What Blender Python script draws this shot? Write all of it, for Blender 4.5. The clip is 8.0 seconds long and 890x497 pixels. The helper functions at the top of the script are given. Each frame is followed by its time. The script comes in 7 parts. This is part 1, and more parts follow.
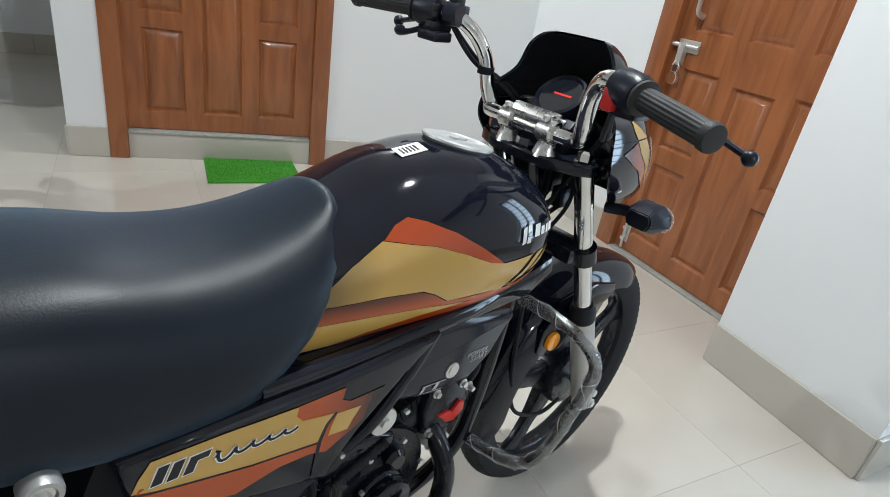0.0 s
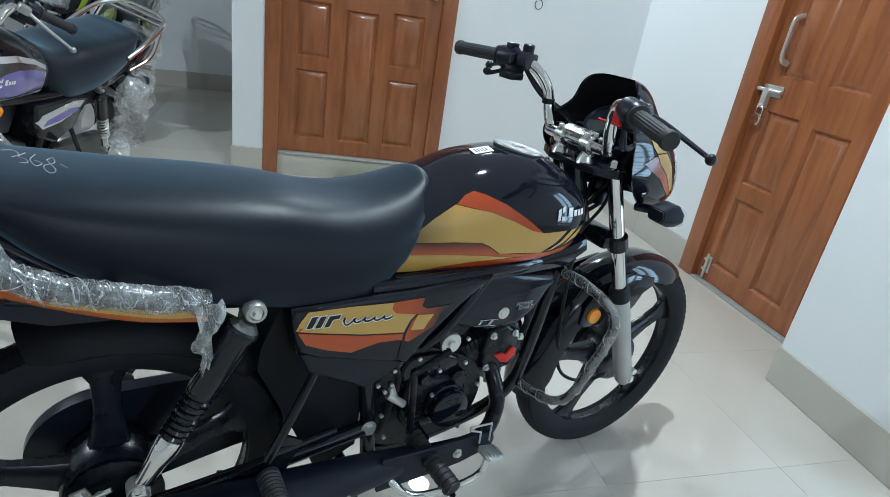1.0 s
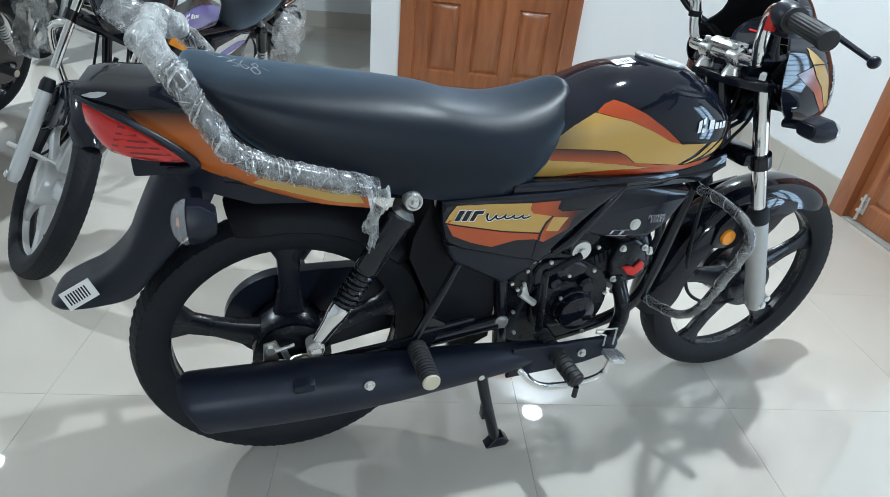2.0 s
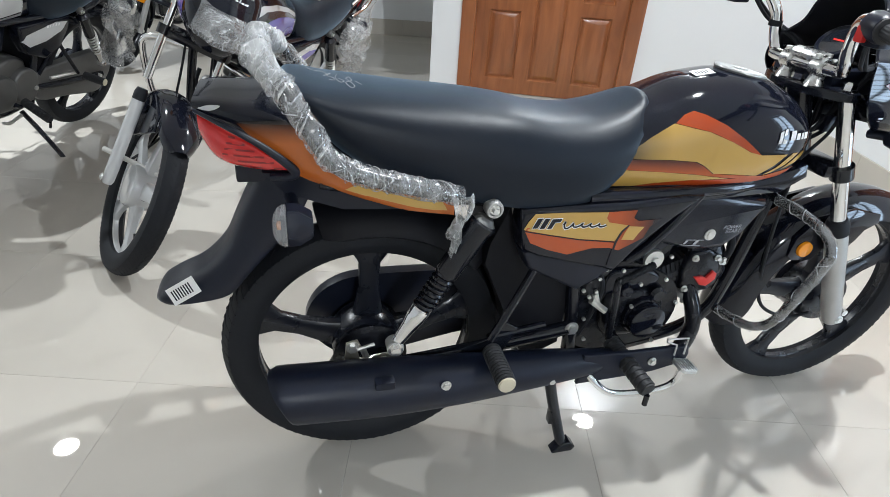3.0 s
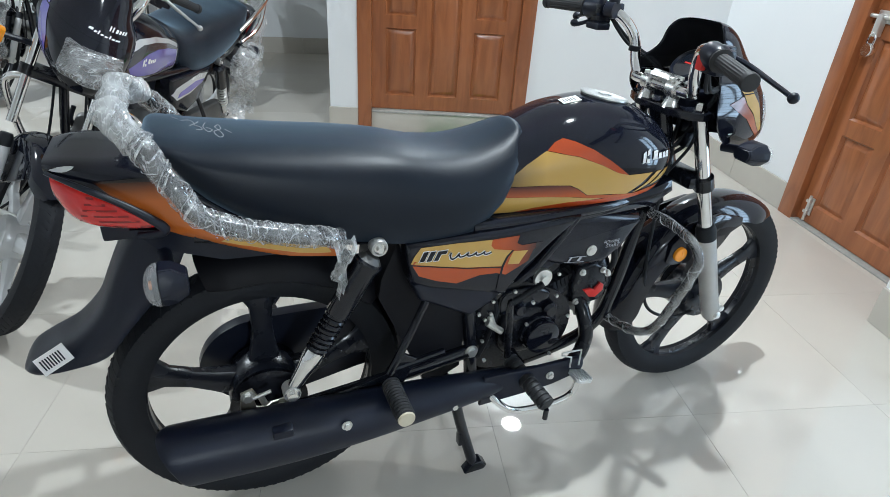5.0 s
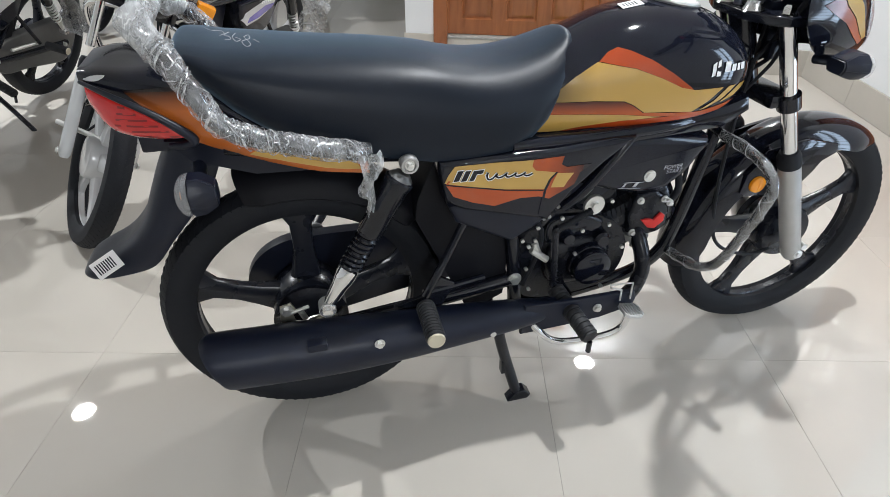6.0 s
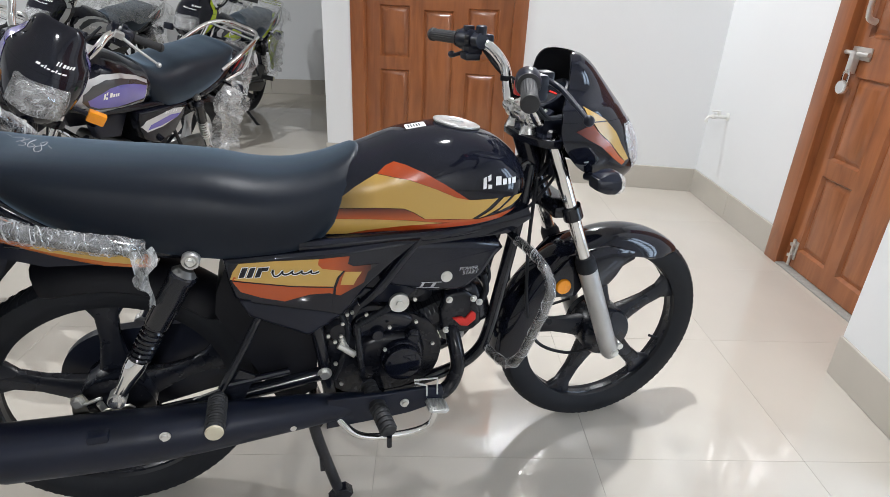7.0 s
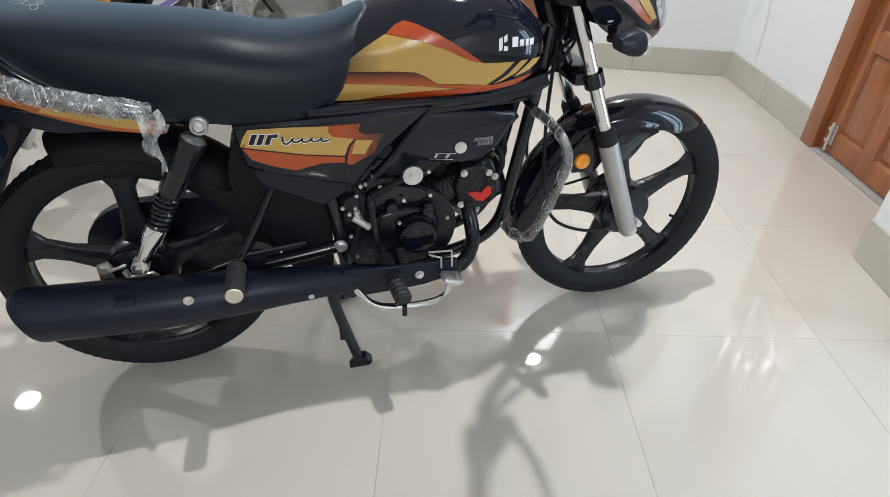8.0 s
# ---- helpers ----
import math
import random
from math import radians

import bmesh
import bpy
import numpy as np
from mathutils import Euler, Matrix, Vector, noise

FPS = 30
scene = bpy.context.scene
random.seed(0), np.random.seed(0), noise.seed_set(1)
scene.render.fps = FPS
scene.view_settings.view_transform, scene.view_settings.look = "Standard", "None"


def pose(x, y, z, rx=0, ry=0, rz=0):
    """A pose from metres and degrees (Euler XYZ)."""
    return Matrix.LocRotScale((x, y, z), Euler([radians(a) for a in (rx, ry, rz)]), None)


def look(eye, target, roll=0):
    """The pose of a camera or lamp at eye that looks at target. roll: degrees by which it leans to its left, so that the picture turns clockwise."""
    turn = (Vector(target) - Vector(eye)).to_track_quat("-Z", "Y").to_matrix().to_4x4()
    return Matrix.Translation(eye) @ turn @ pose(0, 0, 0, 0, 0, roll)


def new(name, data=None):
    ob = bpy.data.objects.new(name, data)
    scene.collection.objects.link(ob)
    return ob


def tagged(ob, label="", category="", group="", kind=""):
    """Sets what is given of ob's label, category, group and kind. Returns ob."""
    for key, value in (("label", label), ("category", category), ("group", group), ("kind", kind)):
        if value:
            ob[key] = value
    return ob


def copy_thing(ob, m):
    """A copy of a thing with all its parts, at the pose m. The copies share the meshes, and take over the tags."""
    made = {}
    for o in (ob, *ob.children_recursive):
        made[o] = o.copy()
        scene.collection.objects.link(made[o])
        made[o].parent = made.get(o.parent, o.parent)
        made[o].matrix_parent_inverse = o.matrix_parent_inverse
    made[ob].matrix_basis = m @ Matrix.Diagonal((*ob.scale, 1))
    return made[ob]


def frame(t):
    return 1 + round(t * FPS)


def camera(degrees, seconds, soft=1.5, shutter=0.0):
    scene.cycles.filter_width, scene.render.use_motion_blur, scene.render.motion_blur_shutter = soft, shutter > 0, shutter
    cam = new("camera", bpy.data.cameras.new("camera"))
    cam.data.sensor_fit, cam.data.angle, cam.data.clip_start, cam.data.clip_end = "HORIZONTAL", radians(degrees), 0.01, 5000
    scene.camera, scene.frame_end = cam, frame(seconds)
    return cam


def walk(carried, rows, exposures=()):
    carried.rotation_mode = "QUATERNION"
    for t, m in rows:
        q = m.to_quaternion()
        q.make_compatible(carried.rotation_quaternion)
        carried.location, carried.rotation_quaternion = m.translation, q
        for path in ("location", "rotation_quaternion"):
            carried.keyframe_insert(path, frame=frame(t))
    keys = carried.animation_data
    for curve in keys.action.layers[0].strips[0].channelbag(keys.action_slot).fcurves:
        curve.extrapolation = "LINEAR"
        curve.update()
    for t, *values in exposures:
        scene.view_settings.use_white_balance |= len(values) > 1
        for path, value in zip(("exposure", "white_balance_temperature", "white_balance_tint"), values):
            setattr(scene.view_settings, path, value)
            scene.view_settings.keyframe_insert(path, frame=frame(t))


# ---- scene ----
cam = camera(75.2, 8.0, 0.6)
PATH = [
    (0, (0.218, -0.582, 1.122), (1.509, 0.676, 0.256), 9.7),
    (0.5, (0.214, -0.739, 1.164), (1.418, 0.66, 0.393), 9.7),
    (1, (0.051, -0.92, 1.164), (1.068, 0.607, 0.368), 8.9),
    (1.5, (-0.022, -0.999, 1.129), (0.781, 0.552, 0.156), 9.1),
    (2.8, (-0.071, -1.023, 1.135), (0.403, 0.635, 0.122), 2.8),
    (3, (-0.1, -1.026, 1.146), (0.383, 0.632, 0.138), 4.2),
    (3.5, (-0.099, -1.017, 1.155), (0.377, 0.615, 0.1), 1.6),
    (4, (-0.011, -1.03, 1.19), (0.831, 0.497, 0.212), 4.1),
    (4.5, (0.005, -1.042, 1.208), (0.925, 0.483, 0.299), 4.7),
    (5, (-0.031, -1.031, 1.201), (0.7, 0.559, 0.233), 3.8),
    (5.2, (-0.051, -1.023, 1.197), (0.545, 0.601, 0.193), 3.2),
    (6.3, (0.19, -1.081, 1.14), (0.598, 0.483, -0.037), 0.1),
    (6.4, (0.241, -1.119, 1.138), (0.712, 0.507, 0.072), 1.7),
    (6.5, (0.298, -1.143, 1.159), (0.763, 0.537, 0.179), 2.1),
    (7, (0.398, -1.213, 1.19), (0.954, 0.51, 0.341), 2.6),
    (7.5, (0.401, -1.232, 1.151), (0.839, 0.42, 0.112), 1.7),
    (7.6, (0.404, -1.233, 1.137), (0.829, 0.397, 0.059), 2.3),
    (8, (0.419, -1.238, 1.123), (0.855, 0.345, -0.02), 1.3),
]
walk(cam, [(t, look(eye, target, roll)) for t, eye, target, roll in PATH],
     [(0, -0.17, 6380, 6), (0.4, -0.22, 5720, -1), (1.0, -0.25, 5700, -1), (1.6, -0.07, 5720, 0), (3.0, 0.21, 6300, 8), (4.0, 0.17, 6420, 11), (4.6, 0.07, 6060, 5), (5.0, 0.07, 6000, 4), (5.3, 0.07, 6000, 4), (6.4, 0.13, 6650, 13), (7.2, 0.07, 6430, 9), (7.5, 0.04, 6150, 4), (8, 0.0, 6500, 9)])

# ---- world and light ----
world = bpy.data.worlds.new("world")
scene.world = world
world.use_nodes = True
world.node_tree.nodes["Background"].inputs[0].default_value = (0.75, 0.85, 1.0, 1)
world.node_tree.nodes["Background"].inputs[1].default_value = 0.6
CEILING = 2.5
# the last lamp is an added fill for the back wall, out of view
LAMPS = [(2.10, 2.00, 20), (-1.90, 2.50, 70), (1.06, 0.14, 38), (0.2, -4.2, 80)]   # plan and watts


# ---- materials ----
def mat(name, color, rough=0.5, metal=0.0, vary=0.0, scale=8.0, bump=0.0, bump_scale=60.0, rvary=0.0, coat=0.0, detail=4.0, spec=0.5):
    m = bpy.data.materials.new(name)
    m.use_nodes = True
    nt = m.node_tree
    b = nt.nodes["Principled BSDF"]
    b.inputs["Base Color"].default_value = (*color, 1)
    b.inputs["Roughness"].default_value = rough
    b.inputs["Metallic"].default_value = metal
    b.inputs["Coat Weight"].default_value = coat
    b.inputs["Specular IOR Level"].default_value = spec
    b.inputs["Coat Roughness"].default_value = 0.03
    if vary or bump or rvary:
        tc = nt.nodes.new("ShaderNodeTexCoord")
        n1 = nt.nodes.new("ShaderNodeTexNoise")
        n1.inputs["Scale"].default_value = scale
        n1.inputs["Detail"].default_value = detail
        nt.links.new(tc.outputs["Object"], n1.inputs["Vector"])
        if vary:
            mx = nt.nodes.new("ShaderNodeMix")
            mx.data_type = "RGBA"
            mx.inputs[6].default_value = (*[c * (1 - vary) for c in color], 1)
            mx.inputs[7].default_value = (*[min(1, c * (1 + vary)) for c in color], 1)
            nt.links.new(n1.outputs[0], mx.inputs[0])
            nt.links.new(mx.outputs[2], b.inputs["Base Color"])
        if rvary:
            mr = nt.nodes.new("ShaderNodeMapRange")
            mr.inputs[1].default_value, mr.inputs[2].default_value = 0.3, 0.7
            mr.inputs[3].default_value, mr.inputs[4].default_value = max(0.0, rough - rvary), rough + rvary
            nt.links.new(n1.outputs[0], mr.inputs[0])
            nt.links.new(mr.outputs[0], b.inputs["Roughness"])
        if bump:
            n2 = nt.nodes.new("ShaderNodeTexNoise")
            n2.inputs["Scale"].default_value = bump_scale
            n2.inputs["Detail"].default_value = 3
            nt.links.new(tc.outputs["Object"], n2.inputs["Vector"])
            bp = nt.nodes.new("ShaderNodeBump")
            bp.inputs["Strength"].default_value = bump
            bp.inputs["Distance"].default_value = 0.002
            nt.links.new(n2.outputs[0], bp.inputs["Height"])
            nt.links.new(bp.outputs[0], b.inputs["Normal"])
    return m


def glow(name, color, strength):
    m = bpy.data.materials.new(name)
    m.use_nodes = True
    nt = m.node_tree
    nt.nodes.remove(nt.nodes["Principled BSDF"])
    e = nt.nodes.new("ShaderNodeEmission")
    e.inputs[0].default_value = (*color, 1)
    e.inputs[1].default_value = strength
    nt.links.new(e.outputs[0], nt.nodes["Material Output"].inputs[0])
    return m


def clear(name, color, rough=0.05, alpha=0.35):
    """A clear lens: glossy plastic mixed with straight see-through."""
    m = bpy.data.materials.new(name)
    m.use_nodes = True
    b = m.node_tree.nodes["Principled BSDF"]
    b.inputs["Base Color"].default_value = (*color, 1)
    b.inputs["Roughness"].default_value = rough
    b.inputs["Alpha"].default_value = alpha
    return m


def film(name, color, base, cloud, crease, scale, sheen=0.14):
    """Cling film: nearly clear, cloudy where it lies in folds, with fine pale creases and a wrinkled gloss."""
    m = bpy.data.materials.new(name)
    m.use_nodes = True
    nt = m.node_tree
    nt.nodes.remove(nt.nodes["Principled BSDF"])
    tc = nt.nodes.new("ShaderNodeTexCoord")
    mp = nt.nodes.new("ShaderNodeMapping")
    mp.inputs["Scale"].default_value = (1.8, 0.6, 0.9)
    mp.inputs["Rotation"].default_value = (0.5, 0.7, 0.3)
    nt.links.new(tc.outputs["Object"], mp.inputs[0])

    def fibre(sc, width, peak):
        n = nt.nodes.new("ShaderNodeTexNoise")
        n.inputs["Scale"].default_value, n.inputs["Detail"].default_value, n.inputs["Distortion"].default_value = sc, 3, 0.3
        nt.links.new(mp.outputs[0], n.inputs["Vector"])
        sub = nt.nodes.new("ShaderNodeMath")
        sub.operation = "SUBTRACT"
        sub.inputs[1].default_value = 0.5
        nt.links.new(n.outputs[0], sub.inputs[0])
        ab = nt.nodes.new("ShaderNodeMath")
        ab.operation = "ABSOLUTE"
        nt.links.new(sub.outputs[0], ab.inputs[0])
        mr = nt.nodes.new("ShaderNodeMapRange")
        mr.inputs[1].default_value, mr.inputs[2].default_value = 0.0, width
        mr.inputs[3].default_value, mr.inputs[4].default_value = peak, 0.0
        nt.links.new(ab.outputs[0], mr.inputs[0])
        return mr.outputs[0]

    def plus(a, b):
        s = nt.nodes.new("ShaderNodeMath")
        s.use_clamp = True
        nt.links.new(a, s.inputs[0])
        nt.links.new(b, s.inputs[1])
        return s.outputs[0]

    cl = nt.nodes.new("ShaderNodeTexNoise")
    cl.inputs["Scale"].default_value, cl.inputs["Detail"].default_value = scale * 1.6, 5
    nt.links.new(mp.outputs[0], cl.inputs["Vector"])
    cr = nt.nodes.new("ShaderNodeMapRange")
    cr.inputs[1].default_value, cr.inputs[2].default_value = 0.42, 0.68
    cr.inputs[3].default_value, cr.inputs[4].default_value = base, base + cloud
    nt.links.new(cl.outputs[0], cr.inputs[0])
    lines = plus(fibre(scale * 1.3, 0.016, crease), fibre(scale * 3.4, 0.024, crease * 0.7))
    alpha = plus(cr.outputs[0], lines)
    hump = plus(lines, cl.outputs[0])
    bp = nt.nodes.new("ShaderNodeBump")
    bp.inputs["Strength"].default_value, bp.inputs["Distance"].default_value = 0.8, 0.004
    nt.links.new(hump, bp.inputs["Height"])
    tr = nt.nodes.new("ShaderNodeBsdfTransparent")
    df = nt.nodes.new("ShaderNodeBsdfDiffuse")
    df.inputs[0].default_value = (*color, 1)
    gl = nt.nodes.new("ShaderNodeBsdfGlossy")
    gl.inputs["Roughness"].default_value = 0.11
    for b in (df, gl):
        nt.links.new(bp.outputs[0], b.inputs["Normal"])
    m1 = nt.nodes.new("ShaderNodeMixShader")
    nt.links.new(alpha, m1.inputs[0])
    nt.links.new(tr.outputs[0], m1.inputs[1])
    nt.links.new(df.outputs[0], m1.inputs[2])
    m2 = nt.nodes.new("ShaderNodeMixShader")
    m2.inputs[0].default_value = sheen
    nt.links.new(m1.outputs[0], m2.inputs[1])
    nt.links.new(gl.outputs[0], m2.inputs[2])
    nt.links.new(m2.outputs[0], nt.nodes["Material Output"].inputs[0])
    return m


def wood(name, c1, c2, along):
    """Varnished timber with the grain along one axis."""
    m = bpy.data.materials.new(name)
    m.use_nodes = True
    nt = m.node_tree
    b = nt.nodes["Principled BSDF"]
    tc = nt.nodes.new("ShaderNodeTexCoord")
    mp = nt.nodes.new("ShaderNodeMapping")
    sc = [9.0, 9.0, 9.0]
    sc[along] = 1.1
    mp.inputs["Scale"].default_value = sc
    nt.links.new(tc.outputs["Object"], mp.inputs[0])
    n1 = nt.nodes.new("ShaderNodeTexNoise")
    n1.inputs["Scale"].default_value = 2.2
    n1.inputs["Detail"].default_value = 8
    n1.inputs["Distortion"].default_value = 1.2
    nt.links.new(mp.outputs[0], n1.inputs["Vector"])
    n2 = nt.nodes.new("ShaderNodeTexNoise")
    n2.inputs["Scale"].default_value = 1.6
    nt.links.new(tc.outputs["Object"], n2.inputs["Vector"])
    add = nt.nodes.new("ShaderNodeMath")
    add.operation = "MULTIPLY_ADD"
    add.inputs[1].default_value = 0.45
    nt.links.new(n2.outputs[0], add.inputs[0])
    nt.links.new(n1.outputs[0], add.inputs[2])
    cr = nt.nodes.new("ShaderNodeValToRGB")
    cr.color_ramp.elements[0].position, cr.color_ramp.elements[1].position = 0.5, 0.92
    cr.color_ramp.elements[0].color, cr.color_ramp.elements[1].color = (*c1, 1), (*c2, 1)
    nt.links.new(add.outputs[0], cr.inputs[0])
    nt.links.new(cr.outputs[0], b.inputs["Base Color"])
    b.inputs["Roughness"].default_value = 0.30
    b.inputs["Coat Weight"].default_value = 0.4
    b.inputs["Coat Roughness"].default_value = 0.14
    bp = nt.nodes.new("ShaderNodeBump")
    bp.inputs["Strength"].default_value = 0.15
    bp.inputs["Distance"].default_value = 0.002
    nt.links.new(n1.outputs[0], bp.inputs["Height"])
    nt.links.new(bp.outputs[0], b.inputs["Normal"])
    return m


def tile_material():
    m = mat("polished_tile", (0.545, 0.508, 0.452), 0.02, vary=0.07, scale=2.5, rvary=0.012)
    nt = m.node_tree
    b = nt.nodes["Principled BSDF"]
    info = nt.nodes.new("ShaderNodeObjectInfo")
    hsv = nt.nodes.new("ShaderNodeHueSaturation")
    mr = nt.nodes.new("ShaderNodeMapRange")
    mr.inputs[3].default_value, mr.inputs[4].default_value = 0.96, 1.03
    nt.links.new(info.outputs["Random"], mr.inputs[0])
    nt.links.new(mr.outputs[0], hsv.inputs["Value"])
    src = b.inputs["Base Color"].links[0].from_socket
    nt.links.new(src, hsv.inputs["Color"])
    nt.links.new(hsv.outputs[0], b.inputs["Base Color"])
    b.inputs["IOR"].default_value = 1.68
    return m


def fade(name, c1, c2, axis, a, b_, rough=0.24, coat=0.25):
    """Airbrushed paint: one colour runs into another along an axis of the thing."""
    m = mat(name, c1, rough, coat=coat)
    nt = m.node_tree
    b = nt.nodes["Principled BSDF"]
    tc = nt.nodes.new("ShaderNodeTexCoord")
    sp = nt.nodes.new("ShaderNodeSeparateXYZ")
    nt.links.new(tc.outputs["Object"], sp.inputs[0])
    mr = nt.nodes.new("ShaderNodeMapRange")
    mr.inputs[1].default_value, mr.inputs[2].default_value = a, b_
    nt.links.new(sp.outputs[axis], mr.inputs[0])
    mx = nt.nodes.new("ShaderNodeMix")
    mx.data_type = "RGBA"
    mx.inputs[6].default_value, mx.inputs[7].default_value = (*c1, 1), (*c2, 1)
    nt.links.new(mr.outputs[0], mx.inputs[0])
    nt.links.new(mx.outputs[2], b.inputs["Base Color"])
    return m


M_WALL = mat("white_wall_paint", (0.74, 0.755, 0.77), 0.75, vary=0.025, scale=1.3, bump=0.12, bump_scale=90)
M_CEIL = mat("ceiling_paint", (0.82, 0.82, 0.82), 0.8, vary=0.02, scale=2)
M_TILE = tile_material()
M_GROUT = mat("grout", (0.48, 0.448, 0.398), 0.8, vary=0.1, scale=30)
M_SKIRT = mat("skirting_tile", (0.48, 0.45, 0.40), 0.12, vary=0.06, scale=6, rvary=0.03)
M_WOOD = wood("teak_varnish", (0.210, 0.068, 0.023), (0.350, 0.122, 0.044), 2)
M_WOODX = wood("teak_frame", (0.21, 0.066, 0.022), (0.33, 0.112, 0.039), 2)
M_STONE = mat("threshold_stone", (0.33, 0.33, 0.31), 0.4, vary=0.35, scale=60, bump=0.1)
M_GRASS = mat("green_turf", (0.055, 0.28, 0.020), 0.9, vary=0.18, scale=90, bump=0.4, bump_scale=400)
M_STEEL = mat("brushed_steel", (0.68, 0.68, 0.66), 0.32, 0.75, vary=0.1, scale=20)
M_CHROME = mat("chrome", (0.78, 0.78, 0.78), 0.07, 1.0, rvary=0.03, scale=15)
M_ALLOY = mat("cast_alloy", (0.46, 0.46, 0.455), 0.40, 0.60, vary=0.08, scale=30, bump=0.1, bump_scale=300)
M_ALLOY_GREY = mat("grey_engine_alloy", (0.14, 0.14, 0.137), 0.5, 0.6, vary=0.15, scale=25, bump=0.15, bump_scale=250)
M_BLACK = mat("black_gloss_paint", (0.0065, 0.0078, 0.0145), 0.07, vary=0.2, scale=10, spec=0.42)
M_FRAME = mat("black_frame_paint", (0.0075, 0.0088, 0.0140), 0.16, vary=0.25, scale=20, spec=0.45)
M_ENGINE = mat("black_engine_paint", (0.0085, 0.0095, 0.0140), 0.24, vary=0.3, scale=30, bump=0.15, bump_scale=160, rvary=0.08, spec=0.32)
M_PLASTIC = mat("matt_black_plastic", (0.0065, 0.0090, 0.0190), 0.36, vary=0.2, scale=14, bump=0.08, bump_scale=500, rvary=0.06, spec=0.35)
M_RUBBER = mat("tyre_rubber", (0.0080, 0.0095, 0.0135), 0.66, spec=0.3, vary=0.25, scale=25, bump=0.1, bump_scale=200)
M_GRIP = mat("grip_rubber", (0.016, 0.017, 0.02), 0.6, vary=0.2, scale=40)
M_SEAT = mat("seat_vinyl", (0.0032, 0.0053, 0.0110), 0.41, vary=0.18, scale=7, bump=0.10, bump_scale=480, rvary=0.06, spec=0.24)
M_SEAT.node_tree.nodes["Principled BSDF"].inputs["Sheen Weight"].default_value = 0.32
M_SEAT.node_tree.nodes["Principled BSDF"].inputs["Sheen Roughness"].default_value = 0.45
M_SEAT.node_tree.nodes["Principled BSDF"].inputs["Sheen Tint"].default_value = (0.48, 0.74, 1.0, 1)
M_MUFFLER = mat("satin_black_muffler", (0.0055, 0.0085, 0.0200), 0.40, vary=0.22, scale=12, bump=0.08, bump_scale=300, rvary=0.06, spec=0.32)
M_SHROUD = mat("satin_navy_black_plastic", (0.0055, 0.0075, 0.0165), 0.20, vary=0.2, scale=12, rvary=0.05, spec=0.42)
M_RIM = mat("black_rim_paint", (0.0085, 0.0102, 0.0165), 0.28, vary=0.2, scale=20, rvary=0.05, spec=0.36)
M_GOLD = fade("gold_stripe_paint", (0.03, 0.02, 0.008), (0.50, 0.305, 0.075), 0, 0.50, 0.60)
M_GOLDC = mat("gold_paint", (0.50, 0.305, 0.075), 0.24, vary=0.08, scale=12, coat=0.25)
M_ORANGE = mat("orange_stripe_paint", (0.40, 0.055, 0.010), 0.22, vary=0.10, scale=10, coat=0.25)
M_TAILPAINT = fade("orange_tail_paint_fading_to_black", (0.45, 0.115, 0.018), (0.006, 0.004, 0.004), 2, 0.808, 0.842)
M_COVERFADE = fade("orange_cover_paint_fading_to_black", (0.40, 0.065, 0.010), (0.006, 0.005, 0.007), 0, 0.505, 0.588)
M_EMBER = fade("orange_shaded_to_dark_red_paint", (0.42, 0.075, 0.012), (0.07, 0.012, 0.006), 2, 0.733, 0.757)
M_COWLFADE = fade("dark_red_cowl_paint_turning_orange", (0.10, 0.012, 0.008), (0.42, 0.075, 0.012), 0, 1.03, 1.12)
M_CAP = mat("satin_pale_metal", (0.60, 0.61, 0.61), 0.38, 0.7, vary=0.10, scale=40, bump=0.12, bump_scale=220, rvary=0.06)
M_DARKRED = mat("dark_red_lens_rib", (0.20, 0.006, 0.006), 0.2, vary=0.1, scale=60, coat=0.6)
M_ALLOYBRIGHT = mat("polished_cast_alloy", (0.66, 0.66, 0.65), 0.26, 0.95, vary=0.1, scale=40, bump=0.15, bump_scale=180, rvary=0.08)
M_ZINC = mat("zinc_plated_steel", (0.55, 0.53, 0.46), 0.35, 0.9, vary=0.2, scale=60)
M_RED = mat("red_tail_lens", (0.55, 0.012, 0.012), 0.12, vary=0.15, scale=30, coat=0.8)
M_REDPAINT = mat("red_plastic", (0.60, 0.02, 0.015), 0.35, vary=0.1, scale=30)
M_AMBER = mat("amber_lens", (0.92, 0.33, 0.012), 0.15, vary=0.1, scale=80, coat=0.5)
M_LENS = clear("clear_lens", (0.80, 0.82, 0.85), 0.04, 0.26)
M_BULB = mat("pale_amber_glass", (0.62, 0.30, 0.16), 0.1, vary=0.1, scale=60, coat=0.5)
M_WHITE = mat("white_print", (0.80, 0.80, 0.80), 0.5, vary=0.04, scale=40)
M_GREYPRINT = mat("grey_print", (0.42, 0.42, 0.44), 0.4, vary=0.05, scale=40)
M_CHALK = mat("white_chalk", (0.33, 0.34, 0.36), 0.9, vary=0.3, scale=200)
M_IVORY = mat("ivory_cap", (0.55, 0.50, 0.38), 0.4, vary=0.1, scale=40)
M_WRAP = film("crumpled_cling_film", (0.78, 0.80, 0.81), 0.28, 0.32, 0.34, 18.0, 0.13)
M_BAG = film("loose_plastic_sheet", (0.75, 0.76, 0.77), 0.12, 0.35, 0.35, 12.0, 0.08)
M_WRAPCLEAR = film("clear_cling_film", (0.80, 0.82, 0.84), 0.05, 0.20, 0.50, 17.0, 0.16)
M_FILMEDGE = film("film_edge_in_folds", (0.85, 0.87, 0.88), 0.10, 0.60, 0.40, 24.0, 0.18)
M_LINING = mat("matt_black_lining", (0.004, 0.0045, 0.0075), 0.6, vary=0.2, scale=20, bump=0.08, bump_scale=400, spec=0.25)
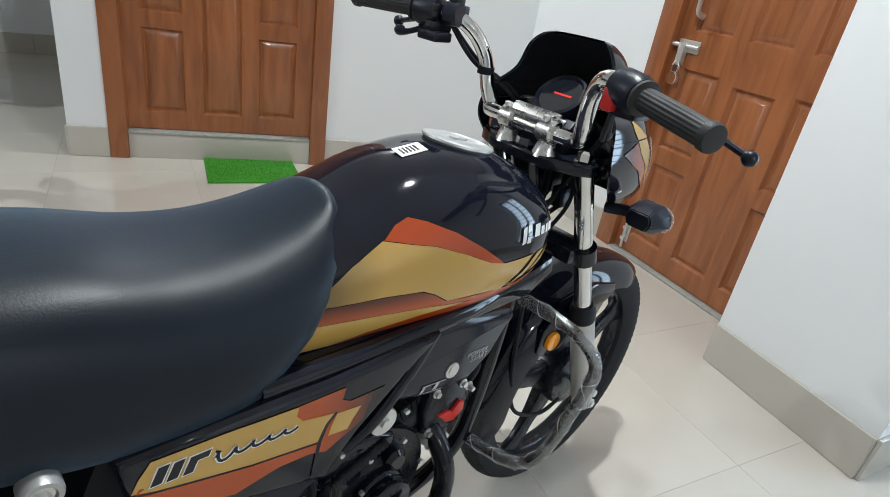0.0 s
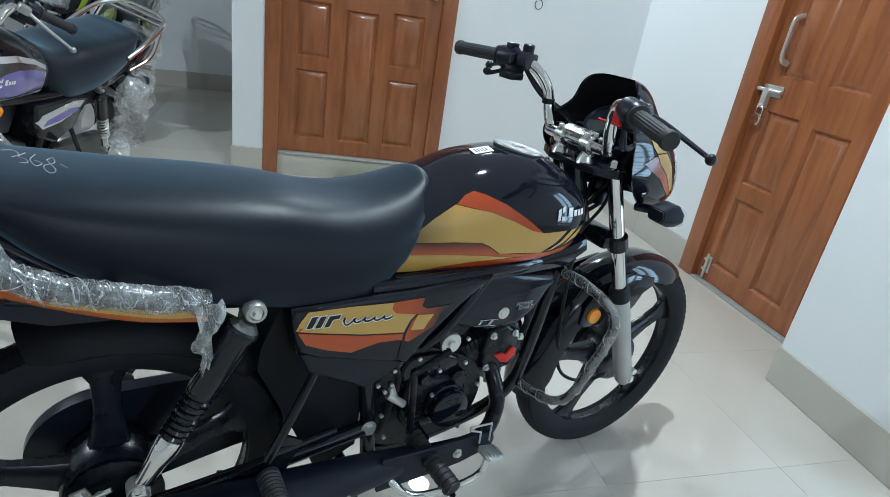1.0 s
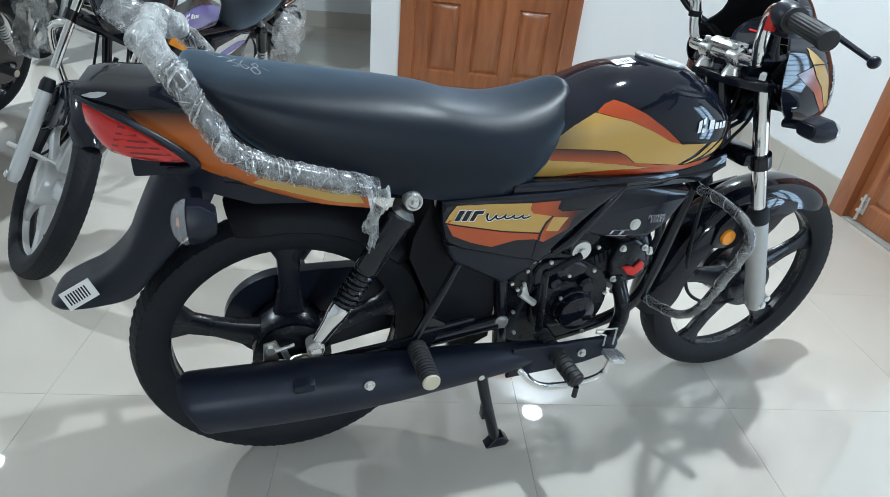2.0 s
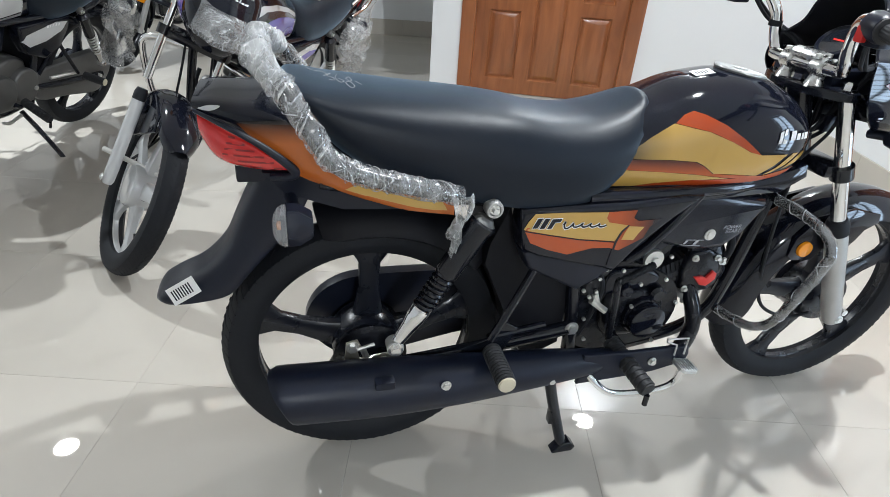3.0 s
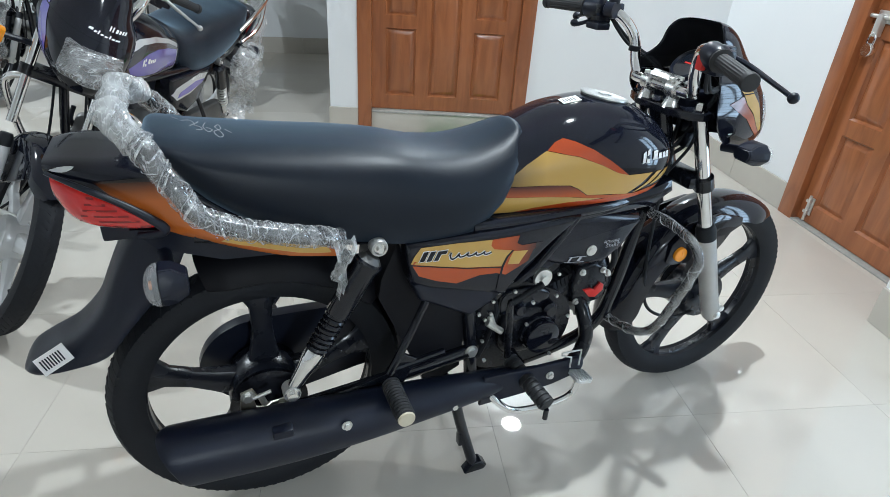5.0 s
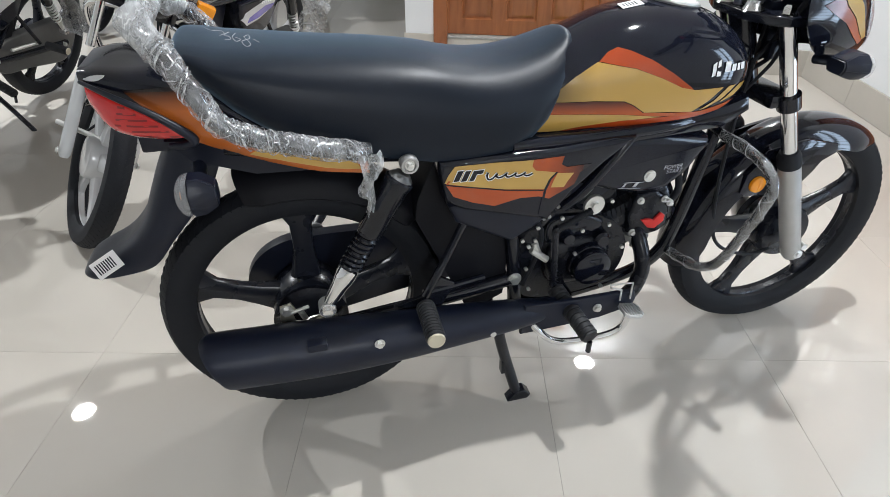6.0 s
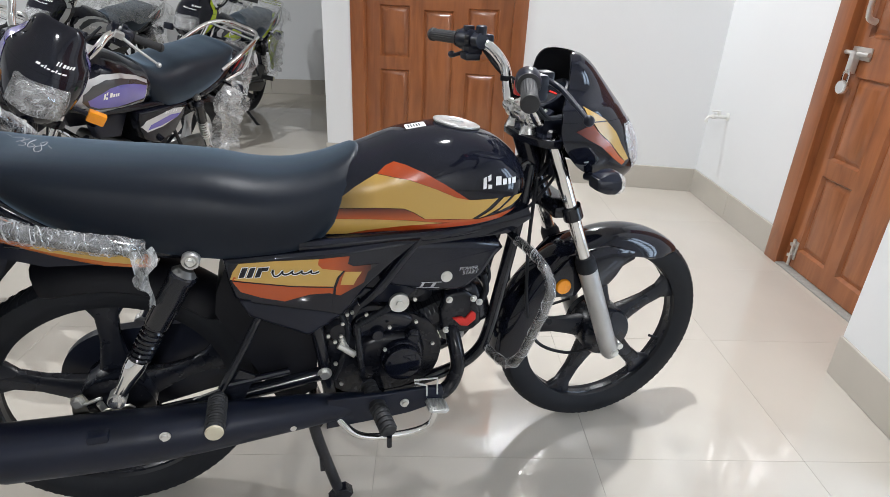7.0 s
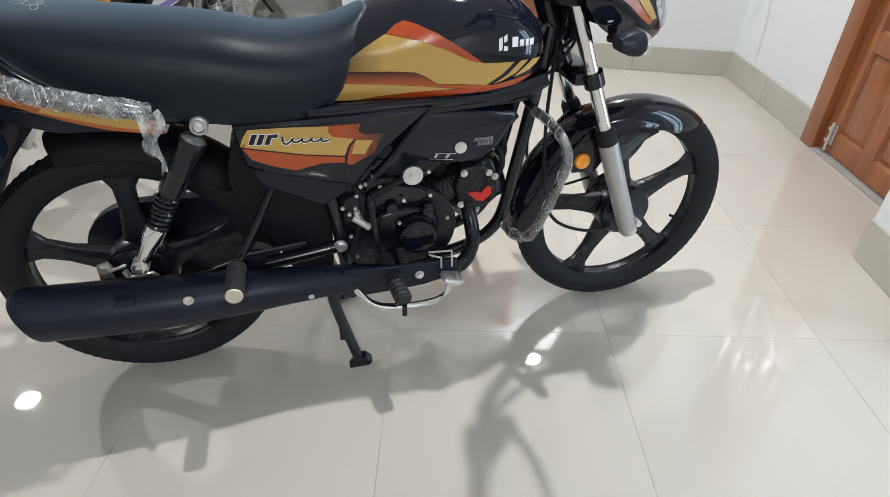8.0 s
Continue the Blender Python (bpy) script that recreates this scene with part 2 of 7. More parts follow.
M_WRAPTHIN = film("thin_cling_film", (0.80, 0.82, 0.84), 0.04, 0.22, 0.18, 14.0, 0.15)
M_GLASS = clear("headlamp_glass", (0.55, 0.57, 0.60), 0.04, 0.15)
M_PURPLE = mat("violet_paint", (0.14, 0.12, 0.42), 0.2, vary=0.1, scale=15, coat=1.0)
M_SILVER = mat("silver_paint", (0.55, 0.56, 0.57), 0.28, 0.15, vary=0.08, scale=15, coat=0.8)
M_GREYBAND = mat("dark_grey_paint", (0.05, 0.052, 0.06), 0.2, vary=0.1, scale=15, coat=0.8)
M_LIME = mat("lime_paint", (0.48, 0.62, 0.02), 0.2, vary=0.06, scale=15, coat=1.0)
M_GAUGE = mat("gauge_face", (0.007, 0.009, 0.014), 0.15, vary=0.2, scale=40, coat=1.0)
M_PVC = mat("white_pvc", (0.72, 0.72, 0.70), 0.35, vary=0.05, scale=30)
M_LAMP = glow("lamp_diffuser", (1.0, 0.97, 0.92), 60.0)
M_SKY = glow("daylight_outside", (0.62, 0.79, 1.0), 11.0)


# ---- mesh helpers ----
def finish(bm, name, material, sharp=35.0):
    bmesh.ops.recalc_face_normals(bm, faces=bm.faces)
    me = bpy.data.meshes.new(name)
    bm.to_mesh(me)
    bm.free()
    me.materials.append(material)
    me.shade_smooth()
    me.set_sharp_from_angle(angle=radians(sharp))
    return me


def part(name, bm, material, parent, label="", sharp=35.0):
    """One mesh object under a thing or a part."""
    ob = new(name, finish(bm, name, material, sharp))
    ob.parent = parent
    if parent is not None and parent.type == "MESH":
        ob.matrix_parent_inverse = Matrix.Identity(4)
    if label:
        ob["label"] = label
    return ob


def thing(name, label, category, group="", kind="", at=None):
    ob = new(name)
    ob.empty_display_size = 0.1
    tagged(ob, label, category, group, kind)
    if at is not None:
        ob.matrix_basis = at
    return ob


def alone(name, bm, material, label, category="", group="", kind="", sharp=35.0):
    return tagged(new(name, finish(bm, name, material, sharp)), label, category, group, kind)


def smooth_path(pts, n=8, closed=False):
    """Points on a Catmull-Rom curve through pts; each may carry a radius as its fourth number."""
    P = [Vector(p) for p in pts]
    out = []
    k = len(P)
    for i in range(k if closed else k - 1):
        g = (lambda j: P[j % k]) if closed else (lambda j: P[min(max(j, 0), k - 1)])
        p0, p1, p2, p3 = g(i - 1), g(i), g(i + 1), g(i + 2)
        for j in range(n):
            t = j / n
            out.append(0.5 * ((2 * p1) + (p2 - p0) * t + (2 * p0 - 5 * p1 + 4 * p2 - p3) * t * t + (3 * p1 - p0 - 3 * p2 + p3) * t ** 3))
    if not closed:
        out.append(P[-1])
    return out


def skin(bm, rings, closed_ring=True, caps=True, closed_path=False):
    """Faces between rings of points, each ring as long as the others."""
    vs = [[bm.verts.new(p) for p in r] for r in rings]
    k = len(rings[0])
    m = len(vs)
    for i in range(m if closed_path else m - 1):
        a, b = vs[i], vs[(i + 1) % m]
        for j in range(k if closed_ring else k - 1):
            bm.faces.new((a[j], a[(j + 1) % k], b[(j + 1) % k], b[j]))
    if caps and closed_ring and not closed_path:
        bm.faces.new(vs[0][::-1])
        bm.faces.new(vs[-1])
    return vs


def tube(pts, r=0.01, seg=12, n=6, straight=False, bm=None, flat=1.0, wob=0.0, closed=False):
    """A round bar along pts; wob crumples its surface."""
    bm = bm or bmesh.new()
    P = [Vector((*p, r))[:] if len(p) == 3 else p for p in pts]
    P = [Vector(p) for p in P] if straight else smooth_path(P, n, closed)
    up = Vector((0.13, 0.21, 0.97))
    rings = []
    side = None
    for i, p in enumerate(P):
        a = P[i - 1] if i or closed else P[0]
        b = P[(i + 1) % len(P)] if i < len(P) - 1 or closed else P[-1]
        d = (b - a).to_3d().normalized()
        if side is None:
            side = d.cross(up if abs(d.dot(up)) < 0.95 else Vector((1, 0, 0))).normalized()
        side = (side - d * side.dot(d)).normalized()
        oth = d.cross(side)
        c = Vector(p[:3])
        ring = []
        for j in range(seg):
            th = 2 * math.pi * j / seg
            rr = p[3]
            q = c + (side * math.cos(th) + oth * math.sin(th) * flat) * rr
            if wob:
                q += (q - c) * wob * noise.noise(q * 38) * 1.6
            ring.append(q)
        rings.append(ring)
    skin(bm, rings, closed_path=closed)
    return bm


def rod(a, b, r, seg=14, bm=None, r2=None):
    return tube([(*a, r), (*b, r if r2 is None else r2)], seg=seg, straight=True, bm=bm)


def lathe(profile, origin=(0, 0, 0), axis="y", seg=48, bm=None, closed=False):
    """Turn a profile of (radius, along) about an axis through origin."""
    bm = bm or bmesh.new()
    o = Vector(origin)
    rings = []
    for r, h in profile:
        ring = []
        for j in range(seg):
            th = 2 * math.pi * j / seg
            c, s = r * math.cos(th), r * math.sin(th)
            ring.append(o + Vector({"y": (c, h, s), "z": (c, s, h), "x": (h, c, s)}[axis]))
        rings.append(ring)
    skin(bm, rings, caps=not closed, closed_path=closed)
    return bm


def box(x0, x1, y0, y1, z0, z1, bev=0.0, bm=None, seg=2):
    b2 = bmesh.new()
    r = bmesh.ops.create_cube(b2, size=1)
    for v in r["verts"]:
        v.co = Vector(((x0 + x1) / 2 + v.co.x * (x1 - x0), (y0 + y1) / 2 + v.co.y * (y1 - y0), (z0 + z1) / 2 + v.co.z * (z1 - z0)))
    if bev:
        bmesh.ops.bevel(b2, geom=b2.edges[:], offset=bev, segments=seg, affect="EDGES", profile=0.6)
    if bm is None:
        return b2
    join(bm, b2)
    return bm


def join(bm, other, m=None):
    """Copy other into bm and free it."""
    me = bpy.data.meshes.new("joint")
    if m is not None:
        other.transform(m)
    other.to_mesh(me)
    other.free()
    bm.from_mesh(me)
    bpy.data.meshes.remove(me)
    return bm


def slab(outline, y0, y1, bev=0.008, seg=3, bulge=0.0, rounds=0):
    """A plate with an outline in x and z, from y0 to y1, with rounded edges."""
    bm = bmesh.new()
    pts = [(x, z) for x, z in outline]
    if rounds:
        pts = [(p.x, p.y) for p in smooth_path([Vector((x, z)) for x, z in pts], rounds, True)]
    a = [bm.verts.new((x, y0, z)) for x, z in pts]
    f = bm.faces.new(a)
    r = bmesh.ops.extrude_face_region(bm, geom=[f])
    vs = [g for g in r["geom"] if isinstance(g, bmesh.types.BMVert)]
    for v in vs:
        v.co.y = y1
    bmesh.ops.recalc_face_normals(bm, faces=bm.faces)
    if bev:
        top = {v for v in vs}
        es = [e for e in bm.edges if e.verts[0] in top and e.verts[1] in top]
        bmesh.ops.bevel(bm, geom=es, offset=bev, segments=seg, affect="EDGES", profile=0.5)
    if bulge:
        n = [f for f in bm.faces if len(f.verts) > 6]
        bmesh.ops.triangulate(bm, faces=n)
    return bm


def projected(outline, surface, side=-1, lift=0.0012, step=0.012, rounds=0):
    """A thin patch with an outline in x and z, laid on the flank of a surface object (a BVH tree)."""
    bm = bmesh.new()
    pts = [(x, z) for x, z in outline]
    if rounds:
        pts = [(p.x, p.y) for p in smooth_path([Vector((x, z)) for x, z in pts], rounds, True)]
    f = bm.faces.new([bm.verts.new((x, 0, z)) for x, z in pts])
    xs, zs = [p[0] for p in pts], [p[1] for p in pts]
    for lo, hi, k in ((min(xs), max(xs), 0), (min(zs), max(zs), 2)):
        c = lo + step
        while c < hi:
            co, no = [0, 0, 0], [0, 0, 0]
            co[k], no[k] = c, 1
            bmesh.ops.bisect_plane(bm, geom=bm.verts[:] + bm.edges[:] + bm.faces[:], plane_co=co, plane_no=no, dist=1e-6)
            c += step
    bmesh.ops.triangulate(bm, faces=bm.faces[:])
    for v in bm.verts:
        o = Vector((v.co.x, side * 1.0, v.co.z))
        hit, nor, _, _ = surface.ray_cast(o, Vector((0, -side, 0)))
        if hit is None:
            near, nor, _, _ = surface.find_nearest(Vector((v.co.x, side * 0.12, v.co.z)))
            hit = near
        v.co = hit + (nor if nor.y * side > 0 else -nor) * lift
    return bm


from mathutils.bvhtree import BVHTree


def tree_of(ob):
    return BVHTree.FromPolygons([v.co for v in ob.data.vertices], [list(p.vertices) for p in ob.data.polygons])


def lettering(words, size, m):
    """Flat letters of the built-in font as a bmesh, placed by m."""
    cu = bpy.data.curves.new("words", "FONT")
    cu.body, cu.size, cu.shear = words, size, 0.25
    ob = bpy.data.objects.new("words", cu)
    me = bpy.data.meshes.new_from_object(ob)
    bm = bmesh.new()
    bm.from_mesh(me)
    bm.transform(m)
    bpy.data.objects.remove(ob)
    bpy.data.meshes.remove(me)
    return bm


# ---- the room ----
def wall(name, a, b, z0, z1, thick, label, material=None):
    """A wall whose room face runs from a to b on the plan; its body lies to the right of that way."""
    a, b = Vector(a), Vector(b)
    d = (b - a).normalized()
    n = Vector((d.y, -d.x))
    bm = bmesh.new()
    lo = [bm.verts.new((*p, z0)) for p in (a, b, b + n * thick, a + n * thick)]
    f = bm.faces.new(lo)
    r = bmesh.ops.extrude_face_region(bm, geom=[f])
    for g in r["geom"]:
        if isinstance(g, bmesh.types.BMVert):
            g.co.z = z1
    return alone(name, bm, material or M_WALL, label, kind="structure")


def plan_matrix(a, b):
    """x runs from a to b on the plan, z up, y to the left of that way."""
    a, b = Vector(a), Vector(b)
    d = (b - a).normalized()
    return Matrix(((d.x, -d.y, 0, a.x), (d.y, d.x, 0, a.y), (0, 0, 1, 0), (0, 0, 0, 1))), (b - a).length


def skirting(a, b, name="baseboard"):
    """Skirting tiles 15 cm high along the room face from a to b, each a piece of its own."""
    a, b = Vector(a), Vector(b)
    d = (b - a)
    length = d.length
    d.normalize()
    base = tagged(new(name), "cream polished skirting tiles along the wall", "", "", "structure")
    k = max(1, round(length / 0.6))
    for i in range(k):
        s0, s1 = length * i / k + 0.0008, length * (i + 1) / k - 0.0008
        bm = box(s0, s1, -0.0, 0.012, 0.0, 0.15, 0.002, seg=1)
        m = Matrix((( d.x, -d.y, 0, a.x), (d.y, d.x, 0, a.y), (0, 0, 1, 0.0005), (0, 0, 0, 1)))
        bm.transform(m)
        part("skirting_tile", bm, M_SKIRT, base)


C0 = (2.997, 1.714)       # corner of the back wall and the right wall
D1R, D1L, COL = (1.947, 2.185), (0.954, 2.600), (0.788, 2.672)
D2L = (2.753, 0.810)
P0, P1 = (2.204, -0.042), (2.025, -0.583)
dr = (Vector(D2L) - Vector(C0)).normalized()          # along the right wall, towards the viewer
nr = Vector((dr.y, -dr.x))                            # out of the room
if nr.x < 0:
    nr = -nr
D2R = tuple(Vector(D2L) + dr * 1.06)
nb = Vector((0.394, 0.919))

# back wall, in pieces round the door
wall("wall_back", C0, D1R, 0, CEILING, 0.2, "white painted wall beside a panelled door")
wall("wall_column", D1L, COL, 0, CEILING, 0.2, "narrow white painted wall end beside a door")
d1z = 0.14 + 2.1
wall("wall_over_door", D1R, D1L, d1z + 0.0, CEILING, 0.2, "white wall above a door")
ret = tuple(Vector(COL) + Vector((0.43, 0.90)) * 2.9)
wall("wall_passage", tuple(Vector(COL) + Vector((0.43, 0.90)) * 0.014), ret, 0, CEILING, 0.12, "white side wall of a passage")
FAR0, FAR1 = (-3.6, 6.22), (2.25, 4.90)
wall("wall_far", FAR1, FAR0, 0, CEILING, 0.2, "white painted far wall of a passage")
# right wall
wall("wall_right", D2L, C0, 0, CEILING, 0.25, "white painted wall with a water tap")
wall("wall_over_side_door", D2R, D2L, 2.12, CEILING, 0.25, "white wall above a side door")
Q0 = tuple(Vector(P0) + nr * 0.75)
Q1 = tuple(Vector(P1) + nr * 0.5)
pil = bmesh.new()
vs = [pil.verts.new((*p, 0)) for p in (P0, Q0, tuple(Vector(Q1) + nr * 0.25), P1)]
f = pil.faces.new(vs)
for g in bmesh.ops.extrude_face_region(pil, geom=[f])["geom"]:
    if isinstance(g, bmesh.types.BMVert):
        g.co.z = CEILING
alone("wall_pillar", pil, M_WALL, "white painted square pillar beside a door", kind="structure")
S0 = tuple(Vector(P1) + nr * 0.45)
S1 = tuple(Vector(S0) + dr * 7.6)
mw, lw_ = plan_matrix(S1, S0)
GX0, GX1, GZ0, GZ1 = 6.98, 7.48, 0.18, 1.78
bm = bmesh.new()
box(0, GX0, -0.2, 0, 0, CEILING, bm=bm)
box(GX1, lw_, -0.2, 0, 0, CEILING, bm=bm)
box(GX0, GX1, -0.2, 0, 0, GZ0, bm=bm)
box(GX0, GX1, -0.2, 0, GZ1, CEILING, bm=bm)
bm.transform(mw)
alone("wall_right_front", bm, M_WALL, "white painted side wall with a barred window", kind="structure")
win = thing("window_1", "barred window in a white frame", "window", kind="structure", at=mw)
fr = bmesh.new()
gm = (GX0 + GX1) / 2
for x0, x1, z0, z1 in ((GX0, GX0 + 0.05, GZ0, GZ1), (GX1 - 0.05, GX1, GZ0, GZ1), (GX0 + 0.05, GX1 - 0.05, GZ0, GZ0 + 0.05), (GX0 + 0.05, GX1 - 0.05, GZ1 - 0.05, GZ1), (gm - 0.025, gm + 0.025, GZ0 + 0.05, GZ1 - 0.05)):
    box(x0, x1, -0.12, -0.06, z0, z1, 0.004, bm=fr)
part("window_frame", fr, M_PVC, win)
for k in range(11):
    z = GZ0 + 0.05 + (GZ1 - GZ0 - 0.1) * (k + 0.5) / 11
    part("bar", rod((GX0 + 0.04, -0.04, z), (GX1 - 0.04, -0.04, z), 0.010, 8), M_FRAME, win)
bm = box(GX0 - 0.3, GX1 + 0.3, -0.30, -0.28, GZ0 - 0.3, GZ1 + 0.3)
bm.transform(mw)
alone("backdrop", bm, M_SKY, "pale daylight outside the window", kind="structure")
bm = box(-3.8, -3.6, -7.9, 6.5, 0, CEILING)
alone("wall_left", bm, M_WALL, "white painted side wall", kind="structure")
# unseen front wall behind the viewer, set far back to darken reflections
alone("wall_front", box(-3.6, 3.2, -7.9, -7.7, 0, CEILING), M_WALL, "plain white painted wall", kind="structure")

# ceiling
bm = box(-3.8, 3.6, -7.9, 6.6, CEILING, CEILING + 0.15)
alone("ceiling", bm, M_CEIL, "plain white ceiling", kind="structure")

for a, b in ((C0, D1R), (D1L, COL), (D2L, C0), (P1, P0), (FAR1, FAR0), (COL, ret), (S1, S0), (S0, P1)):
    skirting(a, b)


# ---- doors ----
def door_leaf(bm_into, w, z0, z1, panels, face_y, thick=0.035):
    """A leaf w wide from z0 to z1 with sunk panels that carry a raised field; the face looks to +y."""
    xs = sorted({0.0, w, *[p[0] for p in panels], *[p[1] for p in panels]})
    zs = sorted({z0, z1, *[p[2] for p in panels], *[p[3] for p in panels]})

    def in_panel(x, z):
        return any(p[0] < x < p[1] and p[2] < z < p[3] for p in panels)

    bm = bm_into
    grid = {}

    def v(x, z, y):
        key = (round(x, 5), round(z, 5), round(y, 5))
        if key not in grid:
            grid[key] = bm.verts.new((x, y, z))
        return grid[key]

    for i in range(len(xs) - 1):
        for j in range(len(zs) - 1):
            if not in_panel((xs[i] + xs[i + 1]) / 2, (zs[j] + zs[j + 1]) / 2):
                bm.faces.new((v(xs[i], zs[j], face_y), v(xs[i + 1], zs[j], face_y), v(xs[i + 1], zs[j + 1], face_y), v(xs[i], zs[j + 1], face_y)))
    for x0, x1, c0, c1 in panels:
        steps = [(0.0, 0.0), (0.009, -0.0145), (0.014, -0.0150), (0.034, -0.004), (0.038, -0.003)]
        ring = None
        for off, dy in steps:
            cur = [v(x0 + off, c0 + off, face_y + dy), v(x1 - off, c0 + off, face_y + dy), v(x1 - off, c1 - off, face_y + dy), v(x0 + off, c1 - off, face_y + dy)]
            if ring:
                for k in range(4):
                    try:
                        bm.faces.new((ring[k], ring[(k + 1) % 4], cur[(k + 1) % 4], cur[k]))
                    except ValueError:
                        pass
            ring = cur
        bm.faces.new(ring)
    box(0, w, face_y - thick, face_y - 0.0165, z0, z1, bm=bm)
    for a, b, c, d in ((0, 0.004, z0, z1), (w - 0.004, w, z0, z1)):
        box(a, b, face_y - 0.016, face_y - 0.0005, c, d, bm=bm)
    box(0, w, face_y - 0.016, face_y - 0.0005, z0, z0 + 0.004, bm=bm)
    return bm


def panel_plan(w, z0, stile=0.085, cut=0.36):
    """Three columns of panels: split ones at the sides, long ones in the middle, a lock rail half-way."""
    cw = (w - 4 * stile) / 3
    c = [stile + i * (cw + stile) for i in range(3)]
    out = []
    for i in (0, 2):
        out += [(c[i], c[i] + cw, z0 + 0.09, z0 + cut), (c[i], c[i] + cw, z0 + cut + 0.075, z0 + 0.88)]
        out += [(c[i], c[i] + cw, z0 + 1.03, z0 + 1.45), (c[i], c[i] + cw, z0 + 1.52, z0 + 1.92)]
    out += [(c[1], c[1] + cw, z0 + 0.09, z0 + 0.86), (c[1], c[1] + cw, z0 + 1.03, z0 + 1.92)]
    return out


# door 1, above a tiled step; x runs from the corner side to the passage side, y into the room
m1, w1 = plan_matrix(D1R, D1L)
door1 = thing("door_1", "closed brown varnished wooden panel door above a tiled step", "door", kind="structure", at=m1)
FW = 0.085
fr = bmesh.new()
box(0.0, FW, -0.10, 0.02, 0, d1z, 0.004, bm=fr)
part("door_jamb", fr, M_WOODX, door1)
part("door_jamb", box(w1 - FW, w1, -0.10, 0.02, 0, d1z, 0.004), M_WOODX, door1)
part("door_head", box(FW, w1 - FW, -0.10, 0.02, d1z - FW, d1z, 0.004), M_WOODX, door1)
lw = w1 - 2 * FW
bm = door_leaf(bmesh.new(), lw, 0.145, d1z - FW - 0.003, panel_plan(lw, 0.145, 0.085, 0.50), 0.0)
bm.transform(Matrix.Translation((FW, -0.045, 0)))
part("door_leaf", bm, M_WOOD, door1, sharp=25)
sill = bmesh.new()
box(FW + 0.001, w1 - FW - 0.001, -0.12, 0.004, 0.0, 0.128, 0.002, bm=sill)
part("step_tile", sill, M_SKIRT, door1, "cream polished tile step")
part("step_top", box(FW + 0.001, w1 - FW - 0.001, -0.12, 0.010, 0.129, 0.141, 0.003), M_STONE, door1, "rough grey stone nosing")
knob = lathe([(0.0, -0.01), (0.022, -0.01), (0.022, 0.0), (0.009, 0.004), (0.009, 0.03), (0.022, 0.04), (0.024, 0.052), (0.014, 0.062), (0, 0.063)], (FW + 0.05, -0.045, 1.15), "y", 20)
part("door_knob", knob, M_STEEL, door1)

# door 2 in the right wall
m2, w2 = plan_matrix(D2R, D2L)
door2 = thing("door_2", "closed brown varnished wooden panel door with steel bolts", "door", kind="structure", at=m2)
part("door_jamb", box(0.0, FW, -0.13, 0.02, 0, 2.12, 0.004), M_WOODX, door2)
part("door_jamb", box(w2 - 0.10, w2, -0.13, 0.02, 0, 2.12, 0.004), M_WOODX, door2)
part("door_head", box(FW, w2 - 0.10, -0.13, 0.02, 2.12 - FW, 2.12, 0.004), M_WOODX, door2)
lw2 = w2 - FW - 0.10
bm = door_leaf(bmesh.new(), lw2, 0.012, 2.12 - FW - 0.003, panel_plan(lw2, 0.012, 0.075, 0.455), 0.0)
bm.transform(Matrix.Translation((FW, -0.02, 0)))
part("door_leaf", bm, M_WOOD, door2, sharp=25)
part("threshold", box(FW - 0.02, w2 - 0.02, -0.13, 0.018, 0.0005, 0.008, 0.002), M_STONE, door2, "worn grey stone threshold strip")
xb = w2 - 0.10
bolt = bmesh.new()
rod((xb - 0.14, 0.0, 0.98), (xb + 0.03, 0.0, 0.98), 0.009, 12, bm=bolt)
box(xb - 0.13, xb - 0.02, -0.019, -0.012, 0.955, 1.005, 0.002, bm=bolt)
box(xb - 0.075, xb - 0.045, -0.014, 0.014, 0.90, 0.99, 0.004, bm=bolt)
part("sliding_bolt", bolt, M_STEEL, door2, "steel sliding bolt with a hasp")
pad = lathe([(0.0, -0.012), (0.026, -0.012), (0.030, -0.006), (0.030, 0.006), (0.026, 0.012), (0, 0.012)], (xb - 0.062, 0.012, 0.845), "y", 24)
tube([(xb - 0.078, 0.012, 0.865), (xb - 0.078, 0.012, 0.90), (xb - 0.062, 0.012, 0.915), (xb - 0.046, 0.012, 0.90), (xb - 0.046, 0.012, 0.865)], 0.005, 8, bm=pad)
part("padlock", pad, M_CHROME, door2, "round steel padlock")
hd = bmesh.new()
tube([(xb - 0.10, -0.015, 1.10), (xb - 0.10, 0.025, 1.12), (xb - 0.10, 0.03, 1.2), (xb - 0.10, 0.025, 1.28), (xb - 0.10, -0.015, 1.30)], 0.008, 10, bm=hd, flat=1.6)
part("pull_handle", hd, M_STEEL, door2)
tb = bmesh.new()
box(xb - 0.075, xb - 0.035, -0.019, -0.014, 0.05, 0.14, 0.002, bm=tb)
rod((xb - 0.055, -0.006, 0.02), (xb - 0.055, -0.006, 0.15), 0.007, 10, bm=tb)
box(xb - 0.068, xb - 0.042, -0.016, 0.004, 0.06, 0.075, 0.002, bm=tb)
box(xb - 0.068, xb - 0.042, -0.016, 0.004, 0.115, 0.13, 0.002, bm=tb)
part("foot_bolt", tb, M_STEEL, door2)

